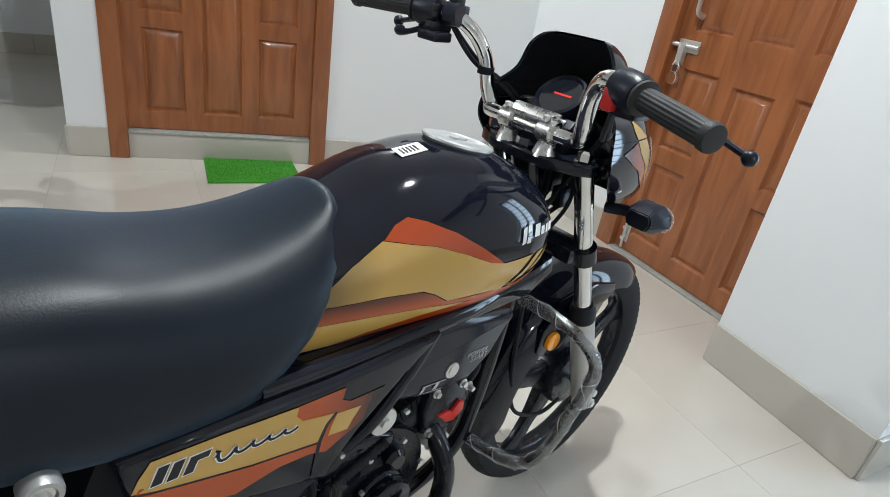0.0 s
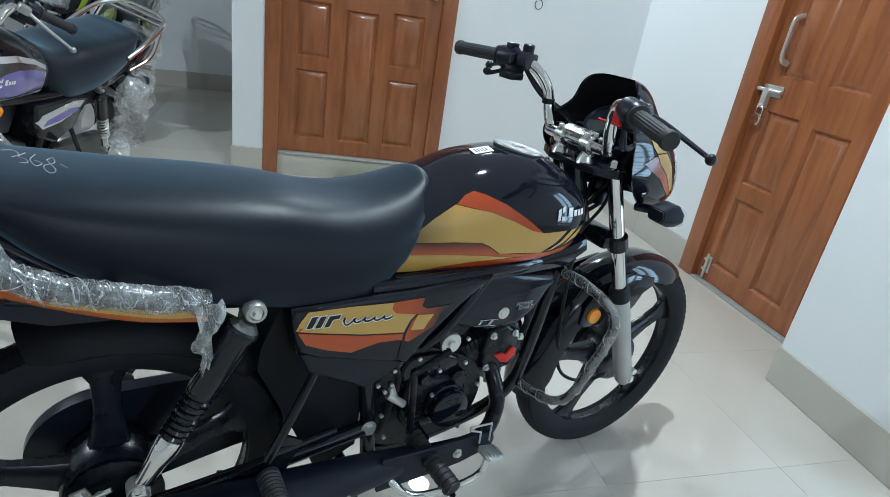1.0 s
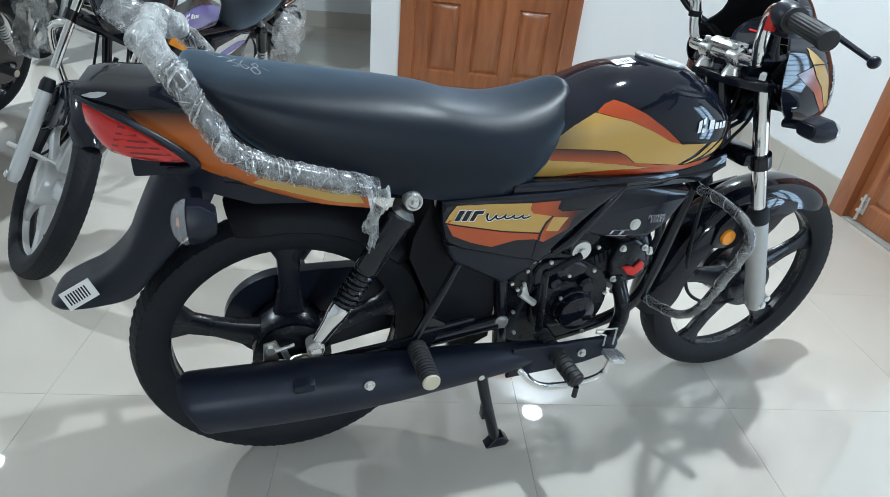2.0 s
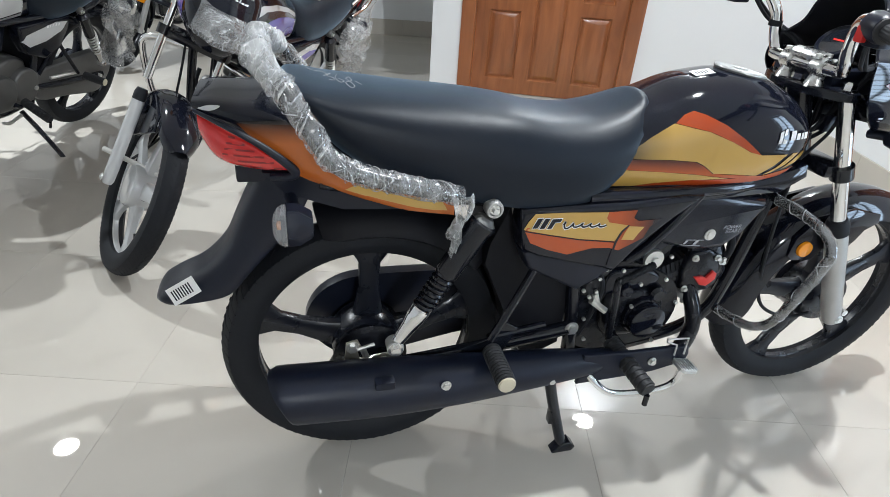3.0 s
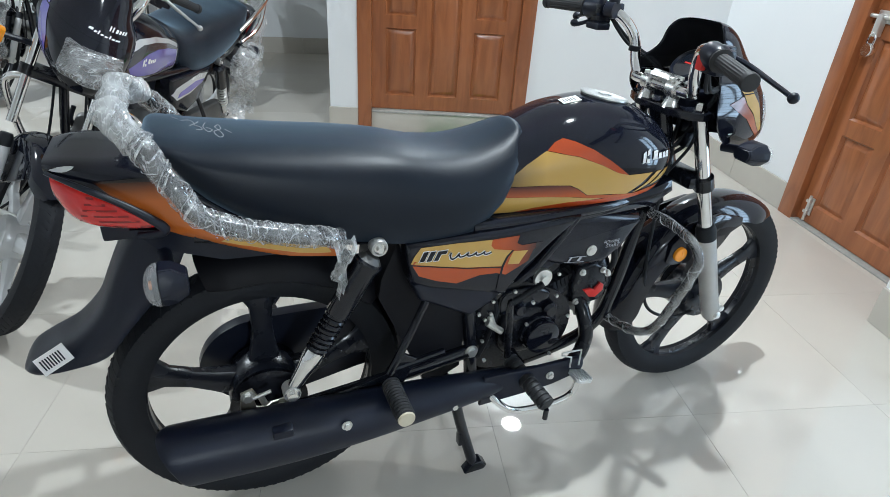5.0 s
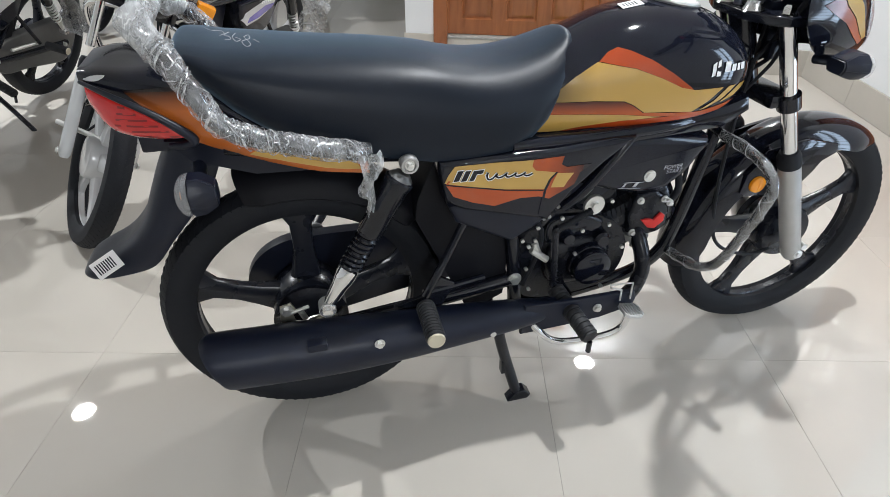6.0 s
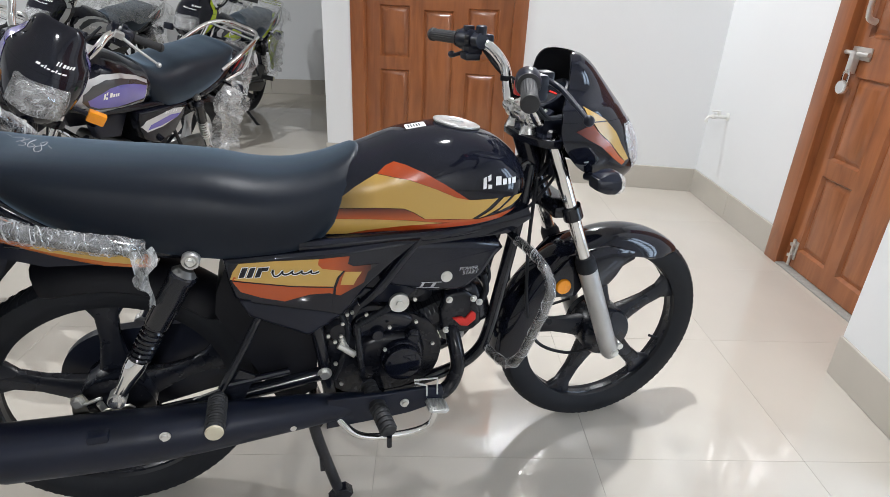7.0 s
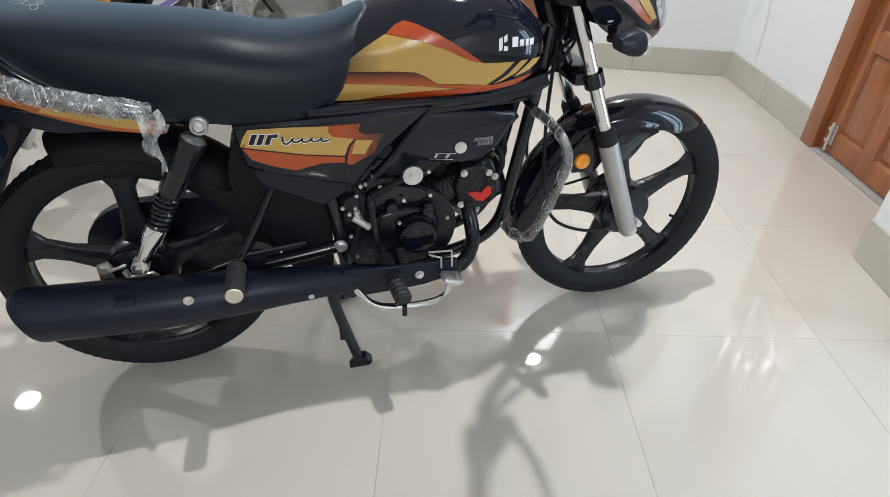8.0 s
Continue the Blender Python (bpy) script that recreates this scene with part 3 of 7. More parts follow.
# water tap on the right wall
mr_, wr = plan_matrix(D2L, C0)
tap = thing("wall_tap", "pale plastic water tap on a white wall", "tap", at=mr_ @ Matrix.Translation((wr - 0.235, 0, 0.532)) @ Matrix.Scale(0.82, 4))
tb = bmesh.new()
lathe([(0, 0.0), (0.028, 0.0), (0.028, 0.005), (0.02, 0.012), (0.012, 0.014), (0.012, 0.09), (0.016, 0.09), (0.016, 0.115), (0, 0.117)], (0, 0, 0), "y", 20, bm=tb)
tube([(0, 0.09, 0.0), (0, 0.125, 0.0), (0, 0.145, -0.012), (0, 0.15, -0.04)], 0.011, 12, bm=tb)
part("spout", tb, M_PVC, tap)
tb = lathe([(0, 0.0), (0.012, 0.0), (0.012, 0.025), (0, 0.027)], (0, 0.07, 0.008), "z", 14)
box(-0.008, 0.008, 0.06, 0.12, 0.032, 0.042, 0.003, bm=tb)
part("tap_handle", tb, M_PVC, tap)

# door mat
mm, _ = plan_matrix((1.794, 2.289), (1.353, 2.431))
mat_ob = thing("door_mat", "bright green artificial turf doormat on the tiles", "doormat", at=mm)
bm = box(0.0, 0.46, 0.0, 0.35, 0.0, 0.012, 0.003)
part("turf", bm, M_GRASS, mat_ob)
bm = bmesh.new()
rg = random.Random(4)
for _ in range(5000):
    x, y = rg.uniform(0.003, 0.457), rg.uniform(0.003, 0.347)
    a = rg.uniform(0, 6.28)
    h = rg.uniform(0.004, 0.010)
    dx, dy = math.cos(a) * 0.0016, math.sin(a) * 0.0016
    q = [bm.verts.new((x - dx, y - dy, 0.011)), bm.verts.new((x + dx, y + dy, 0.011)), bm.verts.new((x + rg.uniform(-.004, .004), y + rg.uniform(-.004, .004), 0.011 + h))]
    bm.faces.new(q)
tagged(part("turf_blade", bm, M_GRASS, mat_ob), kind="stuff")

# ceiling lamps; the fourth is an added fill with no known source
proto = None
for i, (x, y, watts) in enumerate(LAMPS):
    at = Matrix.Translation((x, y, CEILING))
    if proto is None:
        proto = thing("ceiling_light", "round white recessed ceiling lamp, lit", "ceiling lamp", "ceiling lamps", at=at)
        part("ring", lathe([(0.082, -0.001), (0.105, -0.001), (0.105, -0.008), (0.094, -0.014), (0.082, -0.012)], (0, 0, 0), "z", 40, closed=True), M_PVC, proto)
        part("diffuser", lathe([(0.0, -0.0085), (0.0815, -0.0085), (0.0815, -0.003), (0.0, -0.003)], (0, 0, 0), "z", 40), M_LAMP, proto)
    else:
        copy_thing(proto, at)
    la = bpy.data.lights.new("downlight", "AREA")
    la.shape, la.size, la.energy, la.color = "DISK", 0.05, watts, (0.94, 0.975, 1.0)
    new("downlight", la).matrix_basis = pose(x, y, CEILING - 0.016)

# wire loop on the back wall
dw = (Vector(D1R) - Vector(C0)).normalized()
hc = Vector((2.37, 1.985, 1.19)) - Vector((nb.x, nb.y, 0)) * 0.008
loop = [hc + Vector((dw.x, dw.y, 0)) * 0.022 * math.cos(a) + Vector((0, 0, 0.026 * math.sin(a))) for a in [math.pi * (0.5 + k / 8) for k in range(15)]]
hook = thing("wall_hook", "small dark wire loop fixed to the white wall", "hook")
part("wire", tube([tuple(p) for p in loop], 0.0022, 8), M_FRAME, hook)
part("nail", rod(tuple(loop[0] - Vector((nb.x, nb.y, 0)) * 0.006), tuple(loop[0] + Vector((nb.x, nb.y, 0)) * 0.012), 0.003, 8), M_STEEL, hook)


# ---- motorcycles ----
def wheel(parent, cx, cz, R, width, rim_mat, name, drum_r, first=-108, tread=True):
    """A five-spoke cast wheel on an axle along y."""
    w = new(name)
    w.parent = parent
    w.matrix_basis = Matrix.Translation((cx, 0, cz))
    h = width / 2
    prof = [(R - 0.072, -h * 0.62), (R - 0.055, -h * 0.92), (R - 0.034, -h), (R - 0.014, -h * 0.86), (R - 0.004, -h * 0.5), (R, 0), (R - 0.004, h * 0.5), (R - 0.014, h * 0.86), (R - 0.034, h), (R - 0.055, h * 0.92), (R - 0.072, h * 0.62), (R - 0.070, 0)]
    tyre = part("tyre", lathe(prof, (0, 0, 0), "y", 96, closed=True), M_RUBBER, w, "black rubber tyre")
    if tread:
        bm = bmesh.new()
        for k in range(84):
            for sgn in (-1, 1):
                a0 = 2 * math.pi * (k + 0.25 * sgn) / 84
                pts = []
                for (yy, da) in ((sgn * h * 0.14, 0.0), (sgn * h * 0.5, 0.045), (sgn * h * 0.86, 0.075), (sgn * h * 0.9, 0.052), (sgn * h * 0.5, 0.020), (sgn * h * 0.14, -0.026)):
                    rr = R + 0.0012 - 0.014 * (abs(yy) / (h * 0.86)) ** 2
                    pts.append((rr * math.cos(a0 + da), yy, rr * math.sin(a0 + da)))
                top = [bm.verts.new(p) for p in pts]
                bot = [bm.verts.new((p[0] * 0.985, p[1], p[2] * 0.985)) for p in pts]
                bm.faces.new((top[0], top[1], top[4], top[5]))
                bm.faces.new((top[1], top[2], top[3], top[4]))
                for i in range(6):
                    bm.faces.new((top[i], top[(i + 1) % 6], bot[(i + 1) % 6], bot[i]))
        tagged(part("tread_block", bm, M_RUBBER, w), kind="stuff")
    Ri = R - 0.052
    rim = part("rim", lathe([(Ri + 0.004, -h * 0.72), (Ri - 0.004, -h * 0.72), (Ri - 0.010, -h * 0.5), (Ri - 0.022, -h * 0.2), (Ri - 0.022, h * 0.2), (Ri - 0.010, h * 0.5), (Ri - 0.004, h * 0.72), (Ri + 0.004, h * 0.72)], (0, 0, 0), "y", 80, closed=True), rim_mat, w)
    part("hub", lathe([(0.0, -0.052), (0.03, -0.052), (drum_r * 0.6, -0.05), (drum_r * 0.92, -0.046), (drum_r, -0.036), (drum_r, 0.036), (drum_r * 0.92, 0.046), (0.03, 0.052), (0.0, 0.052)], (0, 0, 0), "y", 48), rim_mat, w)
    for k in range(5):
        a = radians(first + 72 * k)
        bm = bmesh.new()
        rings = []
        for rr, wd, th in ((drum_r - 0.012, 0.034, 0.020), (drum_r + 0.03, 0.026, 0.017), (0.15, 0.021, 0.013), (0.20, 0.024, 0.012), (Ri - 0.022, 0.044, 0.012), (Ri - 0.014, 0.060, 0.012)):
            ring = []
            for j in range(12):
                t = 2 * math.pi * j / 12
                u = wd * (abs(math.cos(t)) ** 0.6) * (1 if math.cos(t) >= 0 else -1)
                v = th * (abs(math.sin(t)) ** 0.6) * (1 if math.sin(t) >= 0 else -1)
                ring.append((rr * math.cos(a) - u * math.sin(a), v, rr * math.sin(a) + u * math.cos(a)))
            rings.append(ring)
        skin(bm, rings)
        part("spoke", bm, rim_mat, w)
    v = rod((Ri * math.cos(radians(-20)) * 0.90, -0.004, Ri * math.sin(radians(-20)) * 0.90), (Ri * math.cos(radians(-20)) * 0.74, -0.010, Ri * math.sin(radians(-20)) * 0.74 + 0.006), 0.004, 8)
    v.transform(Matrix.Translation((0, 0, 0)))
    part("valve", v, M_RUBBER, w)
    return w


def arc_strip(center, R, half_w, a0, a1, thick, n=36, drop=0.03, flare=0.0):
    """A mudguard: a curved strip round an axle with turned-down sides."""
    bm = bmesh.new()
    rings = []
    for i in range(n + 1):
        t = i / n
        a = a0 + (a1 - a0) * t
        taper = 1.0 - 0.35 * max(0, (t - 0.85) / 0.15) ** 2 - 0.55 * max(0, (0.12 - t) / 0.12) ** 2
        prof = []
        for k in range(9):
            u = -1 + 2 * k / 8
            prof.append((half_w * taper * math.sin(u * math.pi / 2) ** 1 if True else 0, R - drop * (1 - math.cos(u * math.pi / 2)) - flare * abs(u)))
        inner = [(y * 0.94, r - thick) for y, r in reversed(prof)]
        ring = []
        for y, r in prof + inner:
            ring.append((center[0] + r * math.cos(a), y, center[1] + r * math.sin(a)))
        rings.append(ring)
    skin(bm, rings)
    return bm


def spring(a, b, R, r, turns, n=14):
    a, b = Vector(a), Vector(b)
    d = (b - a)
    L = d.length
    d.normalize()
    s = d.cross(Vector((0, 1, 0))).normalized()
    o = d.cross(s)
    pts = []
    for i in range(turns * n + 1):
        th = 2 * math.pi * i / n
        pts.append((*(a + d * L * i / (turns * n) + (s * math.cos(th) + o * math.sin(th)) * R), r))
    return tube(pts, seg=6, straight=True)


def bolt_head(at, r=0.009, h=0.008, side=-1, washer=True):
    bm = lathe([(0, 0), (r, 0), (r, side * h), (0, side * h)], at, "y", 6)
    if washer:
        lathe([(0, 0), (r * 1.5, 0), (r * 1.5, side * 0.002), (0, side * 0.002)], at, "y", 20, bm=bm)
    return bm


TANK_X = [0.475, 0.50, 0.55, 0.60, 0.66, 0.71, 0.77, 0.83, 0.88, 0.915, 0.940, 0.952]
TANK_TOP = [0.80, 0.826, 0.850, 0.866, 0.888, 0.898, 0.904, 0.896, 0.878, 0.855, 0.825, 0.80]
TANK_MID = [0.755, 0.757, 0.762, 0.768, 0.775, 0.78, 0.784, 0.786, 0.786, 0.784, 0.78, 0.775]
TANK_LOW = [0.678, 0.676, 0.680, 0.684, 0.687, 0.687, 0.687, 0.690, 0.700, 0.714, 0.734, 0.750]
TANK_W = [0.100, 0.108, 0.117, 0.124, 0.132, 0.137, 0.140, 0.139, 0.132, 0.118, 0.092, 0.050]


def tank_mesh():
    bm = bmesh.new()
    rings = []
    P = smooth_path([Vector((x, w, t, m)) for x, w, t, m in zip(TANK_X, TANK_W, TANK_TOP, TANK_MID)], 4)
    Lw = smooth_path([Vector((x, l)) for x, l in zip(TANK_X, TANK_LOW)], 4)
    for p, lo in zip(P, Lw):
        x, w, top, mid = p
        ring = []
        k = 40
        for j in range(k):
            th = -math.pi / 2 + 2 * math.pi * j / k
            c, s = math.cos(th), math.sin(th)
            pw = 0.85 if s > 0 else 0.22
            y = w * (abs(c) ** pw) * (1 if c >= 0 else -1)
            z = mid + ((top - mid) * abs(s) ** 0.95 if s > 0 else -(mid - lo.y) * abs(s) ** 0.9)
            ring.append((x, y, z))
        rings.append(ring)
    skin(bm, rings)
    return bm


SEAT = [  # top x, top z, low x, low z, top half width, low half width
    (-0.118, 0.876, -0.112, 0.868, 0.050, 0.055),
    (-0.110, 0.892, -0.090, 0.858, 0.078, 0.090),
    (-0.085, 0.893, -0.055, 0.832, 0.094, 0.112),
    (-0.045, 0.886, -0.010, 0.798, 0.102, 0.126),
    (0.02, 0.879, 0.045, 0.765, 0.107, 0.135),
    (0.11, 0.869, 0.125, 0.735, 0.110, 0.141),
    (0.20, 0.861, 0.210, 0.711, 0.111, 0.144),
    (0.29, 0.849, 0.295, 0.693, 0.110, 0.144),
    (0.37, 0.831, 0.365, 0.685, 0.108, 0.142),
    (0.44, 0.827, 0.420, 0.686, 0.103, 0.139),
    (0.50, 0.837, 0.455, 0.694, 0.094, 0.132),
    (0.545, 0.852, 0.472, 0.698, 0.083, 0.124),
    (0.572, 0.863, 0.482, 0.698, 0.070, 0.116),
    (0.586, 0.858, 0.490, 0.694, 0.055, 0.105),
]


def seat_mesh():
    bm = bmesh.new()
    rings = []
    for xt, zt, xb, zb, wt, wb in smooth_nd(SEAT, 4):
        h = zt - zb
        half = [(wb * 0.96, -0.012), (wb, 0.0), (wb + 0.003, 0.2 * h), (wb * 0.98, 0.45 * h), (wt + 0.62 * (wb - wt) + 0.004, 0.64 * h), (wt + 0.010, 0.79 * h), (wt - 0.006, 0.870 * h), (wt * 0.80, 0.932 * h), (wt * 0.53, 0.974 * h), (wt * 0.25, 0.997 * h)]
        ring = []
        for y, z in half:
            t = max(0.0, z / h) if h > 1e-6 else 0
            ring.append((xb + (xt - xb) * t ** 0.8, -y, zb + z))
        ring.append((xt, 0, zt))
        for y, z in reversed(half):
            t = max(0.0, z / h) if h > 1e-6 else 0
            ring.append((xb + (xt - xb) * t ** 0.8, y, zb + z))
        rings.append(ring)
    skin(bm, rings)
    return bm


def smooth_nd(rows, n):
    """Catmull-Rom between rows of numbers of any length."""
    R = [np.array(r, float) for r in rows]
    out = []
    for i in range(len(R) - 1):
        p0, p1, p2, p3 = R[max(i - 1, 0)], R[i], R[i + 1], R[min(i + 2, len(R) - 1)]
        for j in range(n):
            t = j / n
            out.append(0.5 * (2 * p1 + (p2 - p0) * t + (2 * p0 - 5 * p1 + 4 * p2 - p3) * t * t + (3 * p1 - p0 - 3 * p2 + p3) * t ** 3))
    out.append(R[-1])
    return out


COWL = [  # z, front x, rear x, half width
    (1.056, 1.062, 1.042, 0.048),
    (1.050, 1.078, 1.030, 0.068),
    (1.030, 1.105, 1.022, 0.087),
    (0.990, 1.145, 1.016, 0.100),
    (0.962, 1.170, 1.000, 0.122),
    (0.945, 1.185, 0.990, 0.137),
    (0.900, 1.222, 0.988, 0.146),
    (0.860, 1.246, 1.010, 0.140),
    (0.820, 1.256, 1.050, 0.126),
    (0.790, 1.250, 1.110, 0.100),
    (0.772, 1.240, 1.165, 0.070),
]


def cowl_mesh(z_lo, z_hi, grow=0.0, thick=0.004, slim=1.0):
    bm = bmesh.new()
    rings = []
    R = np.array(smooth_nd(sorted(COWL), 5))
    ends = [[np.interp(z, R[:, 0], R[:, q]) for q in range(4)] for z in (max(z_lo, R[0, 0]), min(z_hi, R[-1, 0]))]
    rows = [ends[0]] + [r for r in R if ends[0][0] + 0.0005 < r[0] < ends[1][0] - 0.0005] + [ends[1]]
    for z, xf, xr, w in rows:
        w *= slim
        out, inn = [], []
        for k in range(25):
            th = -math.pi / 2 + math.pi * k / 24
            c, s = math.cos(th), math.sin(th)
            out.append((xr + (xf - xr + grow) * abs(c) ** 0.75, (w + grow) * (abs(s) ** 0.9) * (1 if s >= 0 else -1), z))
            inn.append((xr + (xf - xr - thick) * abs(c) ** 0.75, (w - thick) * (abs(s) ** 0.9) * (1 if s >= 0 else -1), z))
        rings.append(out + inn[::-1])
    skin(bm, rings)
    return bm


def cowl_front(z_lo, z_hi, grow, inset):
    """The part of the cowl's nose that the headlamp takes up, lying a little outside the cowl."""
    R = np.array(smooth_nd(sorted(COWL), 5))
    bm = bmesh.new()
    rings = []
    for a in range(13):
        z = z_lo + (z_hi - z_lo) * a / 12
        xf, xr, w = [np.interp(z, R[:, 0], R[:, q]) for q in (1, 2, 3)]
        edge = np.interp(z, (0.80, 0.815, 0.843, 0.879, 0.914), (1.216, 1.205, 1.182, 1.163, 1.156)) + inset
        c0 = min(0.98, max(0.05, (edge - xr) / (xf - xr + grow))) ** (1 / 0.75)
        reach = math.acos(c0)
        ring = []
        for k in range(17):
            th = reach * (-1 + 2 * k / 16)
            c, sn = math.cos(th), math.sin(th)
            ring.append((xr + (xf - xr + grow) * c ** 0.75, (w + grow) * abs(sn) ** 0.9 * (1 if sn >= 0 else -1), z))
        rings.append(ring)
    skin(bm, rings, closed_ring=False, caps=False)
    for g in bmesh.ops.extrude_face_region(bm, geom=bm.faces[:])["geom"]:
        if isinstance(g, bmesh.types.BMVert):
            g.co.x -= 0.0008
    return bm


def indicator_shapes(s):
    """Faceted housing and domed lens of an indicator, the lens towards -x, about its own centre."""
    ri = bmesh.new()
    for xx, zr, inset in ((-0.010, 0.037, 0.0), (0.012, 0.036, 0.004), (0.036, 0.020, 0.018)):
        for yy, q in ((-s * 0.040, 1), (s * 0.047, -1)):
            for dz in (-zr, -zr * 0.25, zr * 0.45, zr):
                ri.verts.new((xx, yy + s * q * (inset + 0.022 * (abs(dz) / 0.037) ** 2), dz))
    bmesh.ops.convex_hull(ri, input=ri.verts[:])
    bmesh.ops.bevel(ri, geom=[e for e in ri.edges if e.calc_face_angle(0) > 0.3], offset=0.0025, segments=2, affect="EDGES")
    ln = bmesh.new()
    rings = []
    for xx, k in ((-0.0105, 1.0), (-0.016, 1.0), (-0.026, 0.86), (-0.033, 0.58), (-0.036, 0.25)):
        ring = []
        for q in range(20):
            c, sn = math.cos(q * math.pi / 10), math.sin(q * math.pi / 10)
            ring.append((xx, s * 0.0035 + 0.043 * k * abs(c) ** 0.7 * (1 if c >= 0 else -1), 0.036 * k * abs(sn) ** 0.8 * (1 if sn >= 0 else -1)))
        rings.append(ring)
    skin(ln, rings)
    return ri, ln


def motorcycle(spec, label, at=None):
    """A light street motorcycle; x forward from the rear axle, y to its left, z up from the ground."""
    bike = thing("motorcycle", label, "motorcycle", spec.get("group", ""))
    main = spec.get("main", False)
    sd = spec.get("decal_side", -1)
    RX, WB, RR = spec.get("rear_x", 0.03), 1.262, 0.306
    # wheels
    wheel(bike, RX, RR, RR, 0.082, spec["rim"], "rear_wheel", 0.078, -128)
    wheel(bike, WB, RR, RR - 0.001, 0.074, spec["rim"], "front_wheel", 0.074, -117)
    part("axle", rod((WB, -0.115, RR), (WB, 0.115, RR), 0.009, 12), M_STEEL, bike)
    part("axle", rod((RX, -0.13, RR), (RX, 0.13, RR), 0.010, 12), M_STEEL, bike)
    # brake plate at the front hub and the cable to it
    part("brake_plate", lathe([(0, 0.04), (0.072, 0.042), (0.076, 0.056), (0.05, 0.064), (0, 0.066)], (WB, 0, RR), "y", 40), M_ENGINE, bike)
    part("brake_cable", tube([(1.20, 0.07, 0.36), (1.10, 0.09, 0.33), (1.02, 0.08, 0.37), (0.99, 0.06, 0.55), (0.985, 0.05, 0.75)], 0.004, 8), M_RUBBER, bike)
    part("brake_cable", tube([(1.215, -0.055, 0.27), (1.13, -0.065, 0.275), (1.04, -0.06, 0.32), (1.0, -0.06, 0.42), (0.985, -0.055, 0.60), (0.99, -0.05, 0.78)], 0.0045, 8), M_RUBBER, bike)
    # forks
    dirf = Vector((-0.245, 0, 0.585)).normalized()
    for s in (-1, 1):
        y = s * 0.098
        a = Vector((1.247, y, 0.272))
        b = a + dirf * 0.305
        c = a + dirf * 0.665
        leg = bmesh.new()
        fk = 1.0 if main else 0.80
        tube([(*a, 0.017 * fk), (*(a + dirf * 0.012), 0.023 * fk), (*(a + dirf * 0.05), 0.0245 * fk), (*(a + dirf * 0.29), 0.0245 * fk), (*b, 0.0230 * fk)], seg=20, straight=True, bm=leg)
        lower = part("fork_leg", leg, spec["fork"], bike, "silver fork leg")
        part("axle_bolt", bolt_head((1.243, y + s * 0.022, 0.292), 0.008, 0.006, s), M_STEEL, lower)
        part("dust_seal", tube([(*(b - dirf * 0.006), 0.0255 * fk), (*(b + dirf * 0.02), 0.0255 * fk), (*(b + dirf * 0.034), 0.020 * fk)], seg=20, straight=True), M_RUBBER, bike)
        part("fork_tube", rod(b, c, 0.0165 * fk, 20), M_CHROME, bike, "chrome fork tube")
        k = a + dirf * 0.470
        part("fork_clamp", tube([(*(k - dirf * 0.016), 0.024), (*(k + dirf * 0.016), 0.024)], seg=20, straight=True), M_FRAME, bike)
        part("fork_cap", lathe([(0, 0), (0.013, 0), (0.013, 0.012), (0.008, 0.016), (0, 0.016)], c, "z", 6), M_CHROME, bike)
    kx = Vector((1.247, 0, 0.272)) + dirf * 0.470
    part("lower_yoke", box(kx.x - 0.045, kx.x + 0.022, -0.10, 0.10, kx.z - 0.014, kx.z + 0.014, 0.006), M_FRAME, bike)
    ty = Vector((1.247, 0, 0.272)) + dirf * 0.655
    yoke = slab([(ty.x - 0.055, -0.05), (ty.x - 0.028, -0.104), (ty.x - 0.008, -0.118), (ty.x + 0.014, -0.116), (ty.x + 0.026, -0.098), (ty.x + 0.022, -0.08), (ty.x + 0.012, 0), (ty.x + 0.022, 0.08), (ty.x + 0.026, 0.098), (ty.x + 0.014, 0.116), (ty.x - 0.008, 0.118), (ty.x - 0.028, 0.104), (ty.x - 0.055, 0.05)], 0, 0.018, 0.004, 3)
    yoke.transform(Matrix.Translation((0, 0, ty.z - 0.012)) @ Matrix(((1, 0, 0, 0), (0, 0, 1, 0), (0, 1, 0, 0), (0, 0, 0, 1))))
    part("top_yoke", yoke, M_FRAME, bike)
    part("steering_stem", rod((ty.x - 0.03, 0, ty.z), (kx.x - 0.03, 0, kx.z), 0.026, 18), M_FRAME, bike)
    part("stem_nut", lathe([(0, 0), (0.016, 0), (0.016, 0.012), (0, 0.012)], (ty.x - 0.035, 0, ty.z + 0.008), "z", 6), M_CHROME, bike)
    # front mudguard
    if main:
        gd = bmesh.new()
        rings = []
        n = 44
        for i in range(n + 1):
            t = i / n
            ang = radians(53 + 136 * t)
            end = max(0.0, 1 - t / 0.14)
            tail_ = max(0.0, (t - 0.90) / 0.10)
            Rg = 0.3105 + 0.025 * t ** 2 - 0.003 * end ** 2
            drop = 0.062 + 0.012 * t - 0.040 * end ** 1.6 - 0.02 * tail_ ** 2
            wg = 0.067 - 0.030 * end ** 2 - 0.010 * tail_ ** 2
            prof = []
            for k in range(13):
                u = -1 + 2 * k / 12
                v = math.sin(u * math.pi / 2)
                ridge = 0.004 * math.exp(-(abs(u) - 0.45) ** 2 / 0.012) * (1 - end)
                prof.append((wg * v, Rg - drop * (1 - math.cos(u * math.pi / 2)) ** 1.15 + ridge))
            inner = [(y * 0.94, r - 0.003) for y, r in reversed(prof)]
            rings.append([(WB + r * math.cos(ang), y, RR + r * math.sin(ang)) for y, r in prof + inner])
        skin(gd, rings)
